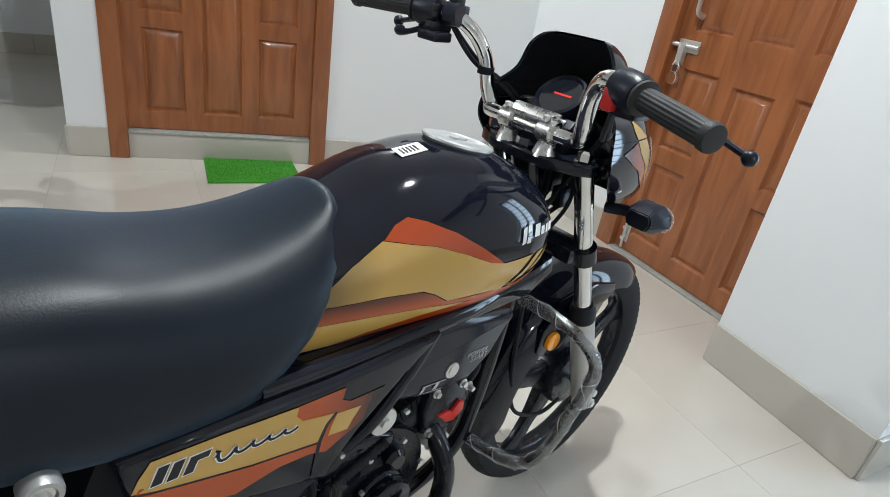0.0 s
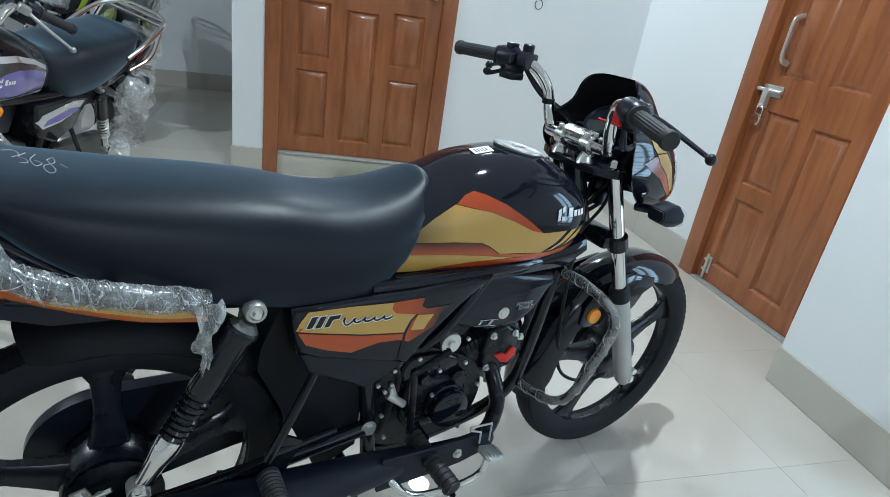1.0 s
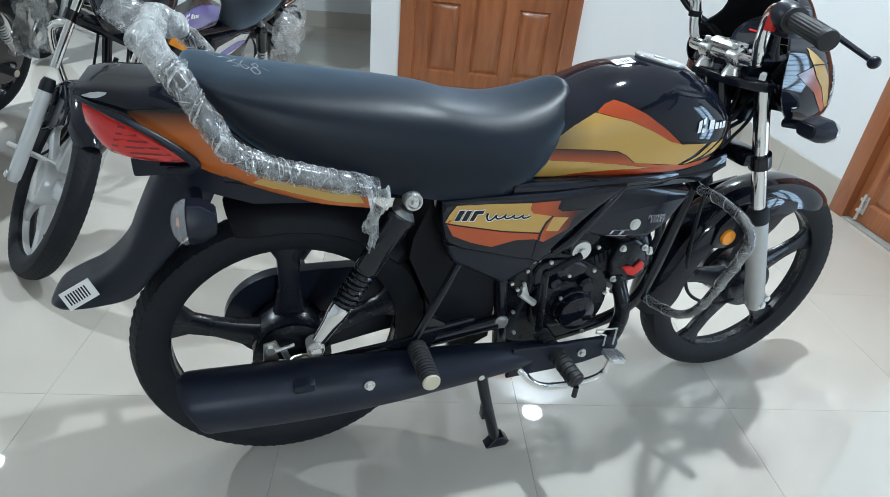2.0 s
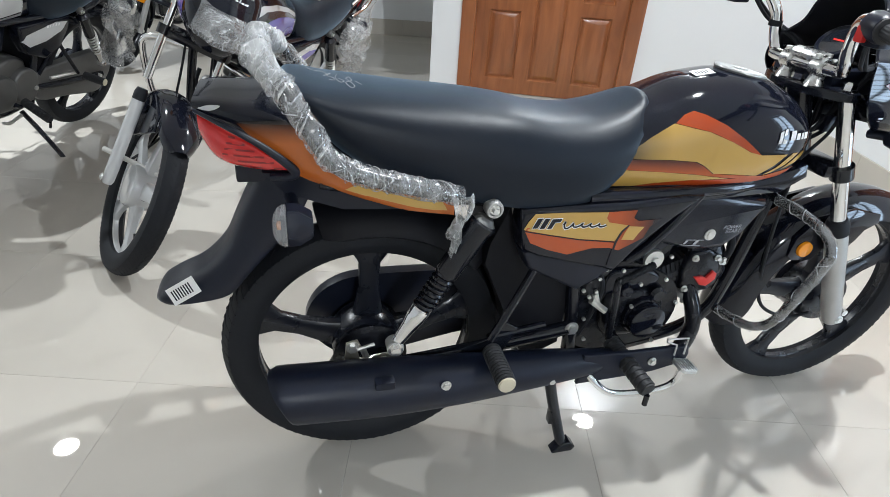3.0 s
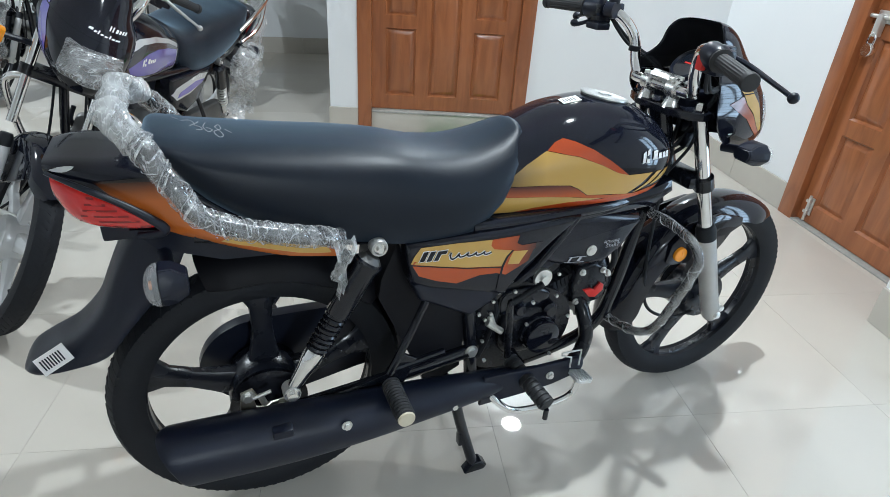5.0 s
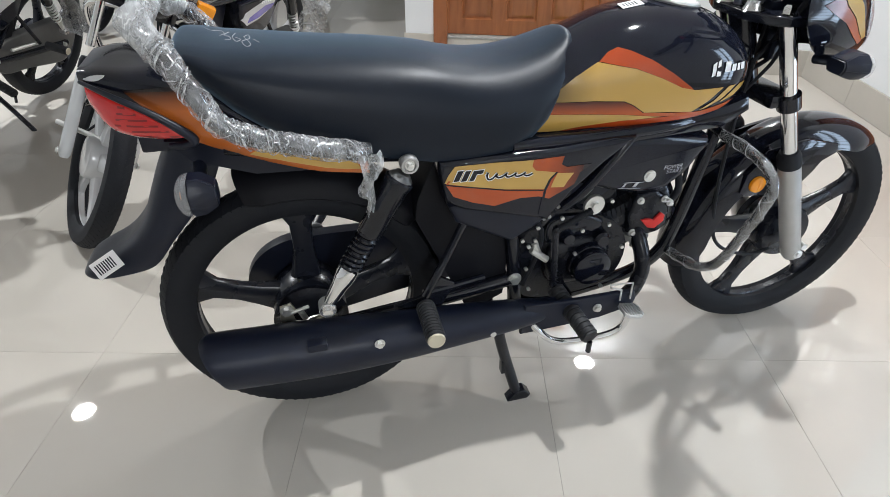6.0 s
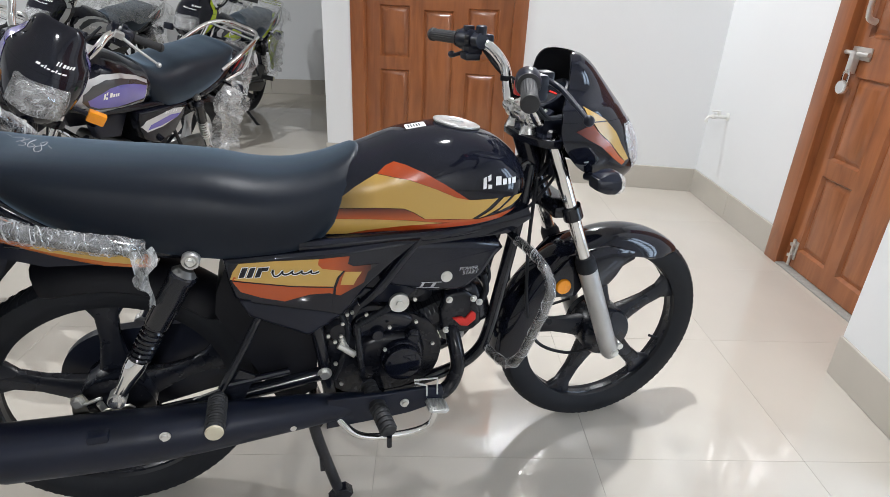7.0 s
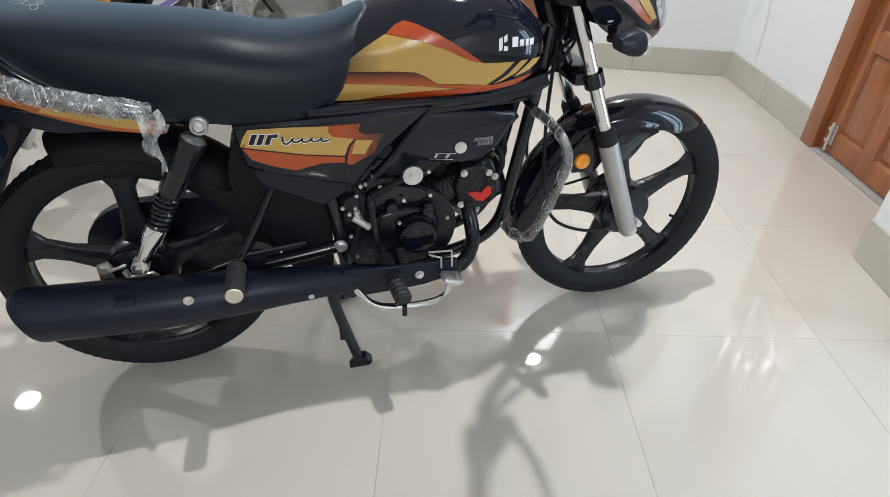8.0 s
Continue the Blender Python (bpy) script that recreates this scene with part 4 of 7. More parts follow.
        part("front_mudguard", gd, spec["guard"], bike, "glossy black front mudguard", 50)
    else:
        part("front_mudguard", arc_strip((WB - 0.018, RR), 0.338, 0.062, radians(58), radians(196), 0.003, drop=0.050, flare=0.002), spec["guard"], bike, "glossy black front mudguard")
    for s in (-1, 1):
        if main:
            st = slab([(1.048, 0.470), (1.066, 0.457), (1.128, 0.455), (1.146, 0.482), (1.222, 0.478), (1.240, 0.500), (1.256, 0.528), (1.290, 0.546), (1.285, 0.570), (1.20, 0.590), (1.10, 0.570), (1.055, 0.520)], s * 0.058, s * 0.0705, 0.004, 2)
        else:
            st = slab([(1.085, 0.43), (1.16, 0.43), (1.24, 0.50), (1.31, 0.56), (1.27, 0.60), (1.15, 0.60), (1.09, 0.55)], s * 0.060, s * 0.068, 0.003, rounds=0)
            for v in st.verts:
                v.co.y += s * (0.60 - v.co.z) * 0.02
        part("mudguard_stay", st, spec["guard"], bike)
    # handlebar
    hb = spec.get("bar", ((0.812, -0.345, 1.010), (0.837, 0.331, 1.054)))
    R_, L_ = Vector(hb[0]), Vector(hb[1])
    pts = []
    for E_, s in ((R_, -1), (L_, 1)):
        if s < 0:
            q = [(*E_, 0.0125), (*(E_ + Vector((0.052, 0.125, 0.012))), 0.0125), (*(E_ + Vector((0.075, 0.180, 0.016))), 0.0125), (*(E_ + Vector((0.095, 0.208, -0.008))), 0.0125), (*(E_ + Vector((0.112, 0.222, -0.050))), 0.0125), (0.945, -0.108, 0.930, 0.0125), (0.958, -0.080, 0.918, 0.0125)]
        else:
            q = [(*E_, 0.0125), (0.880, 0.208, 1.056, 0.0125), (0.908, 0.166, 1.054, 0.0125), (0.936, 0.140, 1.036, 0.0125), (0.962, 0.126, 0.998, 0.0125), (0.966, 0.112, 0.950, 0.0125), (0.964, 0.094, 0.926, 0.0125), (0.958, 0.076, 0.918, 0.0125)]
        pts += q if s < 0 else q[::-1]
    bar = part("handlebar", tube(pts, seg=14, n=6), M_CHROME, bike, "chrome handlebar")
    for s in (-1, 1):
        cl_ = lathe([(0, -0.016), (0.017, -0.016), (0.0205, -0.012), (0.0205, 0.012), (0.017, 0.016), (0, 0.016)], (0.960, s * 0.041, 0.918), "y", 24)
        tube([(0.960, s * 0.041, 0.914, 0.016), (0.960, s * 0.041, 0.900, 0.014), (0.960, s * 0.041, ty.z + 0.012, 0.018), (0.960, s * 0.041, ty.z + 0.002, 0.022)], seg=18, straight=True, bm=cl_)
        part("bar_clamp", cl_, M_ALLOYBRIGHT, bike, "cast alloy bar clamp")
        for dx in (-0.016, 0.016):
            part("clamp_bolt", lathe([(0, 0), (0.0065, 0), (0.0065, 0.006), (0.003, 0.007), (0, 0.004)], (0.960 + dx * 0.8, s * 0.041, 0.937), "z", 12), M_STEEL, bike)
    br_ = box(-0.017, 0.017, -0.044, 0.044, -0.005, 0.006, 0.005)
    br_.transform(Matrix.Translation((0.960, 0, 0.936)) @ Matrix.Rotation(radians(-14), 4, "Y"))
    part("bar_brace", br_, M_ALLOYBRIGHT, bike, "cast alloy clamp bridge")
    for E_, s in ((R_, -1), (L_, 1)):
        d = (Vector((-0.052, s * 0.125, -0.012)) if s < 0 else Vector((-0.043, 0.123, -0.002))).normalized()
        g0, g1 = E_ - d * 0.12, E_ + d * 0.006
        L = (g1 - g0).length
        u1 = d.cross(Vector((0, 0, 1))).normalized()
        u2 = d.cross(u1)
        gr = bmesh.new()
        rings = []
        for t, r, k in ((0.0, 0.014, 0), (0.001, 0.0215, 0), (0.006, 0.0215, 0), (0.008, 0.0145, 0), (0.012, 0.0148, 1), (L * 0.5, 0.0150, 1), (L - 0.016, 0.0147, 1), (L - 0.013, 0.0140, 0), (L - 0.011, 0.0165, 0), (L - 0.003, 0.0165, 0), (L - 0.0005, 0.0150, 0), (L, 0.010, 0)):
            rings.append([g0 + d * t + (u1 * math.cos(j * math.pi / 36) + u2 * math.sin(j * math.pi / 36)) * (r - k * 0.0009 * (j % 4 in (0, 1))) for j in range(72)])
        skin(gr, rings)
        part("grip", gr, M_GRIP, bike, "black rubber grip with lengthwise ribs")
        h0 = E_ - d * 0.168
        hs = bmesh.new()
        tube([(*(h0), 0.017), (*(h0 + d * 0.004), 0.024), (*(h0 + d * 0.038), 0.025), (*(h0 + d * 0.046), 0.021)], seg=18, straight=True, bm=hs)
        box(h0.x - 0.015, h0.x + 0.026, h0.y + d.y * 0.02 - 0.022, h0.y + d.y * 0.02 + 0.022, h0.z - 0.036, h0.z + 0.012, 0.008, bm=hs)
        sw = part("switch_housing", hs, M_PLASTIC, bike)
        if s < 0:
            part("starter_button", box(h0.x - 0.026, h0.x - 0.012, h0.y - 0.012, h0.y + 0.006, h0.z - 0.030, h0.z - 0.002, 0.004), M_REDPAINT, sw, "red switch")
        else:
            for dz in (-0.02, -0.004, 0.006):
                part("switch", box(h0.x - 0.024, h0.x - 0.012, h0.y - 0.006, h0.y + 0.010, h0.z + dz - 0.005, h0.z + dz + 0.005, 0.002), M_GRIP, sw)
            part("switch", box(h0.x - 0.020, h0.x + 0.004, h0.y + 0.004, h0.y + 0.022, h0.z + 0.018, h0.z + 0.032, 0.003), M_PLASTIC, sw)
            part("mirror_boss", lathe([(0, 0), (0.013, 0), (0.013, 0.018), (0.010, 0.021), (0, 0.021)], (h0.x + 0.012, h0.y - 0.020, h0.z + 0.014), "z", 16), M_PLASTIC, sw)
            part("clutch_clamp", tube([(*(h0 - d * 0.034), 0.0185), (*(h0 - d * 0.012), 0.0195), (*(h0 - d * 0.008), 0.015)], seg=18, straight=True), M_PLASTIC, sw)
            part("choke_lever", tube([(h0.x - 0.012, h0.y + 0.028, h0.z - 0.030, 0.005), (h0.x - 0.030, h0.y + 0.046, h0.z - 0.040, 0.005), (h0.x - 0.034, h0.y + 0.058, h0.z - 0.040, 0.009), (h0.x - 0.034, h0.y + 0.066, h0.z - 0.040, 0.008)], seg=10), M_PLASTIC, sw)
            part("switch_block", box(h0.x - 0.022, h0.x + 0.016, h0.y - 0.016, h0.y + 0.030, h0.z - 0.046, h0.z - 0.030, 0.004), M_PLASTIC, sw)
        # lever
        p0 = h0 + Vector((0.030, 0, 0.002))
        part("lever_bracket", box(p0.x - 0.012, p0.x + 0.018, p0.y - 0.016, p0.y + 0.016, p0.z - 0.012, p0.z + 0.012, 0.005), M_ALLOY if not main else M_PLASTIC, bike)
        tip = spec.get("lever", Vector((0.921, -0.352, 0.980)) if s < 0 else Vector((0.93, 0.33, 1.02)))
        tip = tip if s < 0 or "lever" not in spec else tip
        lv = tube([(*p0, 0.007), (*(p0.lerp(tip, 0.3) + Vector((0.012, 0, 0))), 0.007), (*(p0.lerp(tip, 0.7) + Vector((0.006, 0, 0))), 0.006), (*tip, 0.0055)], seg=10, flat=0.8)
        bl = bmesh.new()
        bmesh.ops.create_uvsphere(bl, u_segments=12, v_segments=8, radius=0.010)
        join(lv, bl, Matrix.Translation(tip))
        part("lever", lv, M_PLASTIC if main else M_ALLOY, bike)
    # cables from the bar
    for s, q in ((1, 0.0), (1, 0.012), (-1, 0.0), (-1, 0.012)):
        E_ = L_ if s > 0 else R_
        h0 = E_ + Vector((0.075, -s * 0.160, -0.01))
        part("cable", tube([tuple(h0), (h0.x + 0.05 + q, s * 0.15, h0.z - 0.06), (1.03 + q, s * 0.10, 0.93), (1.03, s * 0.055, 0.84), (0.99, s * 0.035, 0.76)], 0.0042, 8), M_RUBBER, bike)
    part("cable_tie", lathe([(0.011, -0.006), (0.0145, -0.006), (0.0145, 0.006), (0.011, 0.006)], (0.964, 0.1205, 0.976), "z", 14, closed=True), M_RUBBER, bike)
    # cowl with headlamp and instruments
    slim = 1.0 if main else 0.88
    screen = part("visor", cowl_mesh(0.9255, 1.06, slim=slim), spec["visor"], bike, "glossy black visor over the headlamp")
    if main:
        part("visor_lining", cowl_mesh(0.930, 1.052, -0.0052, 0.007), M_LINING, screen, "matt black inner face")
    body = part("headlamp_cowl", cowl_mesh(0.77, 0.9250, slim=slim), spec["cowl"], bike)
    tr = tree_of(body)
    if main:
        for s in (-1, 1):
            part("cowl_stripe", projected([(1.062, 0.924), (1.100, 0.924), (1.126, 0.901), (1.147, 0.873), (1.184, 0.832), (1.172, 0.829), (1.147, 0.848), (1.112, 0.880), (1.079, 0.903)], tr, s, 0.0012), M_GOLDC, body, "gold stripe")
            part("cowl_stripe", projected([(1.038, 0.956), (1.071, 0.941), (1.099, 0.9265), (1.060, 0.9265), (1.046, 0.940)], tree_of(screen), s, 0.0012), M_GOLDC, screen, "gold stripe running out to a point")
            part("cowl_stripe", projected([(1.020, 0.907), (1.060, 0.922), (1.078, 0.9015), (1.111, 0.8785), (1.146, 0.8465), (1.174, 0.8265), (1.166, 0.820), (1.136, 0.838), (1.091, 0.871), (1.049, 0.891)], tr, s, 0.0014), M_COWLFADE, body, "orange stripe fading to dark red")
            part("cowl_screw", bolt_head((1.062, s * 0.128, 0.842), 0.009, 0.005, s), M_STEEL, body)
    if main:
        hl = part("headlamp", cowl_front(0.803, 0.914, 0.0024, 0.0), M_LENS, bike, "clear headlamp lens wrapped round the nose")
        part("reflector", cowl_front(0.809, 0.908, 0.0010, 0.004), M_ALLOYBRIGHT, hl, "bright reflector")
    else:
        def front(y, z, out):
            r = [np.interp(z, [c[0] for c in sorted(COWL)], [c[q] for c in sorted(COWL)]) for q in (1, 2, 3)]
            u = min(1.0, abs(y) / (r[2] * slim)) ** (1 / 0.9)
            return r[1] + (r[0] - r[1]) * max(0.02, math.cos(math.asin(u))) ** 0.75 + out
        for nm, out, grow, m, lb, wob in (("reflector", 0.004, 0.0, M_ALLOY_GREY, "", 0.004), ("headlamp", 0.014, 0.002, M_GLASS, "rectangular headlamp lens", 0.0), ("plastic_wrap", 0.022, 0.010, M_WRAPCLEAR, "crumpled clear plastic over the headlamp", 0.007)):
            rows = []
            for a in range(9):
                z = 0.812 - grow + (0.080 + 2 * grow) * a / 8
                rows.append([Vector((front((-1 + 2 * b / 14) * (0.070 + grow * 0.7), z, out) - 0.02 * (a in (0, 8)) - 0.02 * (b in (0, 14)), (-1 + 2 * b / 14) * (0.070 + grow), z)) for b in range(15)])
            for row in rows:
                for v in row:
                    v += Vector((noise.noise(v * 34), noise.noise(v * 30 + Vector((9, 0, 0))), noise.noise(v * 30 + Vector((0, 9, 0))))) * wob
            lamp = bmesh.new()
            skin(lamp, rows, closed_ring=False, caps=False)
            if nm != "plastic_wrap":
                for g in bmesh.ops.extrude_face_region(lamp, geom=lamp.faces[:])["geom"]:
                    if isinstance(g, bmesh.types.BMVert):
                        g.co.x -= 0.004
            part(nm, lamp, m, bike, lb)
        # printed bars on the visor
        for k, (ya, wd, za, hh) in enumerate(((0.012, 0.004, 0.958, 0.012), (0.020, 0.004, 0.958, 0.012), (0.030, 0.007, 0.958, 0.009), (0.040, 0.006, 0.958, 0.008), (0.049, 0.005, 0.958, 0.008), (0.057, 0.006, 0.958, 0.008), (-0.040, 0.011, 0.944, 0.006), (-0.026, 0.007, 0.942, 0.005), (-0.016, 0.004, 0.941, 0.009), (-0.009, 0.008, 0.941, 0.004), (0.003, 0.008, 0.940, 0.004), (0.015, 0.004, 0.940, 0.008), (0.022, 0.009, 0.940, 0.004), (0.034, 0.012, 0.940, 0.004))):
            q = bmesh.new()
            vq = [q.verts.new((front(y, z, 0.0018), y, z)) for y, z in ((ya, za), (ya + wd, za), (ya + wd + 0.003, za + hh), (ya + 0.003, za + hh))]
            q.faces.new(vq)
            part("mark", q, M_WHITE, screen)
        for s in (-1, 1):
            for tree, ol in ((tr, [(1.03, 0.925), (1.085, 0.925), (1.14, 0.86), (1.16, 0.80), (1.12, 0.80), (1.07, 0.85)]), (tree_of(screen), [(1.02, 0.928), (1.075, 0.928), (1.058, 0.985), (1.03, 1.02), (1.015, 0.99)])):
                part("cowl_stripe", projected(ol, tree, s, 0.0014), spec["accent"], body if tree is tr else screen, "coloured stripe")
    # instruments
    ins = lathe([(0.0, -0.03), (0.036, -0.03), (0.044, 0.0), (0.045, 0.014), (0.040, 0.017), (0.037, 0.011), (0.0, 0.011)], (0, 0, 0), "z", 36)
    mi = Matrix.Translation((1.040, 0.006, 0.952)) @ Matrix.Rotation(radians(-42), 4, "Y")
    ins.transform(mi)
    cl = part("instrument", ins, M_PLASTIC, bike, "round instrument dial")
    face = lathe([(0.0, 0.0112), (0.0365, 0.0112), (0.0365, 0.0125), (0.0, 0.0125)], (0, 0, 0), "z", 36)
    face.transform(mi)
    part("dial", face, M_GAUGE, cl)
    ng = box(-0.001, 0.003, -0.022, 0.014, 0.0128, 0.0134)
    ng.transform(mi)
    part("red_bar", ng, M_REDPAINT, cl)
    for k, yy in enumerate((-0.032, -0.011, 0.010, 0.031)):
        wl = box(0.004, 0.012, yy - 0.006, yy + 0.006, 0.0, 0.003, 0.001)
        wl.transform(Matrix.Translation((0.996, 0, 0.921)) @ Matrix.Rotation(radians(-42), 4, "Y"))
        part("warning_light", wl, M_GREYPRINT if k else M_ALLOY, cl)
    pn = box(-0.018, 0.018, -0.052, 0.052, -0.008, 0.0, 0.004)
    pn.transform(Matrix.Translation((0.998, 0, 0.921)) @ Matrix.Rotation(radians(-42), 4, "Y"))
    part("instrument_panel", pn, M_PLASTIC, cl)
    hs = box(0.985, 1.10, -0.06, 0.06, 0.86, 0.915, 0.012)
    part("instrument_housing", hs, M_PLASTIC, bike)
    # front indicators
    if not main:
        for s in (-1, 1):
            fi = part("front_indicator", box(1.008, 1.042, s * 0.205 - 0.031, s * 0.205 + 0.031, 0.742, 0.786, 0.008), M_AMBER if spec.get("amber") else M_PLASTIC, bike, "amber indicator" if spec.get("amber") else "")
            part("indicator_stem", rod((1.03, s * 0.10, 0.775), (1.025, s * 0.18, 0.765), 0.009, 10), M_PLASTIC, fi)
    for s in (-1, 1) if main else ():
        fi, ln = indicator_shapes(s)
        placed = Matrix.Translation((1.097, s * 0.176, 0.805)) @ Matrix.Diagonal((-1.05, 0.88, 0.66, 1))
        fi.transform(placed)
        ln.transform(placed @ Matrix.Diagonal((0.75, 1, 1, 1)))
        tube([(1.085, s * 0.105, 0.795, 0.010), (1.090, s * 0.150, 0.803, 0.010)], seg=12, straight=True, bm=fi)
        io = part("front_indicator", fi, M_PLASTIC, bike, "faceted black indicator with a clear lens")
        part("indicator_lens", ln, M_LENS, io)
    # tank
    tank = part("fuel_tank", tank_mesh(), spec["tank"], bike, spec.get("tank_label", "glossy black fuel tank"), 50)
    tt = tree_of(tank)
    cap = lathe([(0.0, 0.0), (0.044, 0.0), (0.050, 0.006), (0.0535, 0.010), (0.0530, 0.013), (0.049, 0.0145), (0.046, 0.0125), (0.0, 0.0135)], (0, 0, 0), "z", 48)
    cap.transform(Matrix.Translation((0.801, 0, 0.8893)) @ Matrix.Rotation(radians(10), 4, "Y"))
    fc = part("filler_cap", cap, M_CAP, tank, "round pale metal filler cap")
    key = box(-0.014, 0.014, -0.006, 0.006, 0.0135, 0.0165, 0.001)
    key.transform(Matrix.Translation((0.801, 0, 0.8893)) @ Matrix.Rotation(radians(10), 4, "Y"))
    part("lock_cover", key, M_CAP, fc)
    ring = lathe([(0.044, -0.004), (0.056, -0.004), (0.053, 0.004), (0.045, 0.005)], (0, 0, 0), "z", 40, closed=True)
    ring.transform(Matrix.Translation((0.801, 0, 0.8893)) @ Matrix.Rotation(radians(10), 4, "Y"))
    part("cap_ring", ring, M_PLASTIC, tank)
    if main:
        for s in (-1, 1):
            part("stripe", projected([(0.604, 0.826), (0.622, 0.840), (0.640, 0.8475), (0.662, 0.843), (0.70, 0.828), (0.745, 0.802), (0.782, 0.777), (0.792, 0.7695), (0.765, 0.7765), (0.72, 0.797), (0.67, 0.815)], tt, s, 0.0016), M_ORANGE, tank, "orange stripe")
            part("stripe", projected([(0.505, 0.760), (0.53, 0.782), (0.56, 0.803), (0.602, 0.8255), (0.67, 0.8145), (0.72, 0.7965), (0.765, 0.776), (0.795, 0.769), (0.86, 0.7675), (0.835, 0.744), (0.803, 0.723), (0.75, 0.728), (0.70, 0.731), (0.675, 0.748), (0.655, 0.757), (0.60, 0.760)], tt, s, 0.0013), M_GOLD, tank, "gold stripe with a dark rear edge")
            part("stripe", projected([(0.846, 0.741), (0.874, 0.768), (0.892, 0.768), (0.866, 0.744), (0.835, 0.728), (0.818, 0.724)], tt, s, 0.0013), M_GOLDC, tank, "gold bar")
            part("stripe", projected([(0.878, 0.748), (0.903, 0.768), (0.925, 0.767), (0.915, 0.757), (0.895, 0.745), (0.862, 0.735)], tt, s, 0.0013), M_GOLDC, tank, "gold bar")
            part("stripe", projected([(0.488, 0.738), (0.505, 0.759), (0.60, 0.759), (0.653, 0.756), (0.674, 0.747), (0.698, 0.7305), (0.76, 0.7255), (0.82, 0.7215), (0.90, 0.735), (0.86, 0.7205), (0.78, 0.7165), (0.74, 0.719), (0.66, 0.7295), (0.58, 0.7348)], tt, s, 0.0010), M_EMBER, tank, "orange stripe")
            part("stripe", projected([(0.482, 0.700), (0.487, 0.7375), (0.58, 0.7345), (0.66, 0.729), (0.74, 0.7185), (0.66, 0.716), (0.58, 0.708), (0.54, 0.701)], tt, s, 0.0012), M_GOLDC, tank, "gold stripe")
            part("stripe", projected([(0.543, 0.7008), (0.582, 0.7075), (0.66, 0.7155), (0.75, 0.7175), (0.83, 0.7185), (0.90, 0.733), (0.915, 0.738), (0.875, 0.7165), (0.80, 0.7065), (0.70, 0.7025), (0.62, 0.7005)], tt, s, 0.0009), M_ORANGE, tank, "orange stripe")
    else:
        for s in (-1, 1):
            for out, m, lb, lift in (([(0.562, 0.702), (0.562, 0.798), (0.64, 0.826), (0.74, 0.846), (0.83, 0.848), (0.90, 0.828), (0.936, 0.788), (0.935, 0.750), (0.905, 0.718), (0.86, 0.700), (0.74, 0.692)], M_SILVER, "silver band", 0.0008), ([(0.566, 0.715), (0.566, 0.785), (0.64, 0.811), (0.74, 0.829), (0.82, 0.830), (0.878, 0.812), (0.910, 0.780), (0.909, 0.752), (0.885, 0.729), (0.85, 0.716), (0.74, 0.708)], M_GREYBAND, "grey band", 0.0013), ([(0.569, 0.722), (0.569, 0.778), (0.66, 0.798), (0.74, 0.806), (0.80, 0.800), (0.86, 0.775), (0.892, 0.757), (0.88, 0.737), (0.84, 0.723), (0.74, 0.715)], spec["accent"], "coloured panel", 0.0018)):
                part("stripe", projected(out, tt, s, lift), m, tank, lb)
    # maker's mark as plain shapes
    for s in (-1, 1):
        if s != sd and not main:
            continue
        mk = spec.get("mark", (0.822, 0.805))
        x0, z0 = mk
        f = 1 if s < 0 else -1
        for q in ([(0, -0.014), (0.008, -0.012), (0.008, 0.012), (0, 0.008)], [(0.011, 0.001), (0.018, 0.004), (0.018, 0.016), (0.011, 0.012)], [(0.011, -0.014), (0.020, -0.014), (0.020, -0.006), (0.011, -0.004)]):
            part("mark", projected([(x0 + f * a, z0 + b) for a, b in q], tt, s, 0.0026), M_WHITE, tank, "pale printed mark")
        for i, wd in enumerate((0.013, 0.010, 0.007, 0.010)):
            xx = x0 + f * (0.029 + (0, 0.0165, 0.030, 0.0395)[i])
            hh = 0.009 if i == 0 else 0.006
            part("mark", projected([(xx, z0 - 0.008), (xx + f * wd, z0 - 0.008), (xx + f * wd, z0 - 0.008 + 2 * hh), (xx, z0 - 0.008 + 2 * hh)], tt, s, 0.0026), M_WHITE, tank)
    if main:
        stk = bmesh.new()
        box(-0.022, 0.022, -0.012, 0.012, 0, 0.001, bm=stk)
        ms = Matrix.Translation((0.705, -0.012, 0.8985)) @ Matrix.Rotation(radians(-8), 4, "Y") @ Matrix.Rotation(radians(8), 4, "X")
        stk.transform(ms)
        so = part("sticker", stk, M_WHITE, tank, "small white barcode sticker")
        for i in range(5):
            bb = box(-0.016 + i * 0.006, -0.013 + i * 0.006, -0.007, 0.007, 0.0012, 0.0016)
            bb.transform(ms)
            part("printed_bar", bb, M_PLASTIC, so)
    # seat
    seat = part("seat", seat_mesh(), M_SEAT, bike, "long black grained vinyl seat", 60)
    if main:
        rg = random.Random(11)
        sts = BVHTree.FromPolygons([v.co for v in seat.data.vertices], [list(p.vertices) for p in seat.data.polygons])
        strokes = [[(0.0, 0.0), (0.03, 0.012), (0.045, -0.004), (0.03, -0.02)], [(0.06, 0.01), (0.045, -0.012), (0.065, -0.018), (0.07, -0.03), (0.05, -0.035)], [(0.085, 0.01), (0.075, -0.015), (0.09, -0.035), (0.105, -0.022), (0.085, -0.015)], [(0.115, -0.005), (0.13, 0.01), (0.135, -0.01), (0.11, -0.03), (0.125, -0.048), (0.14, -0.035), (0.115, -0.005)], [(-0.03, 0.01), (-0.01, 0.004)], [(0.15, -0.01), (0.17, -0.02)]]
        for st in strokes:
            pts = []
            for a, b in st:
                hit, _, _, _ = sts.ray_cast(Vector((-0.055 + a * 0.45, 0.035 + b * 1.1 - a * 0.22, 1.2)), Vector((0, 0, -1)))
                pts.append((hit.x, hit.y, hit.z + 0.0002))
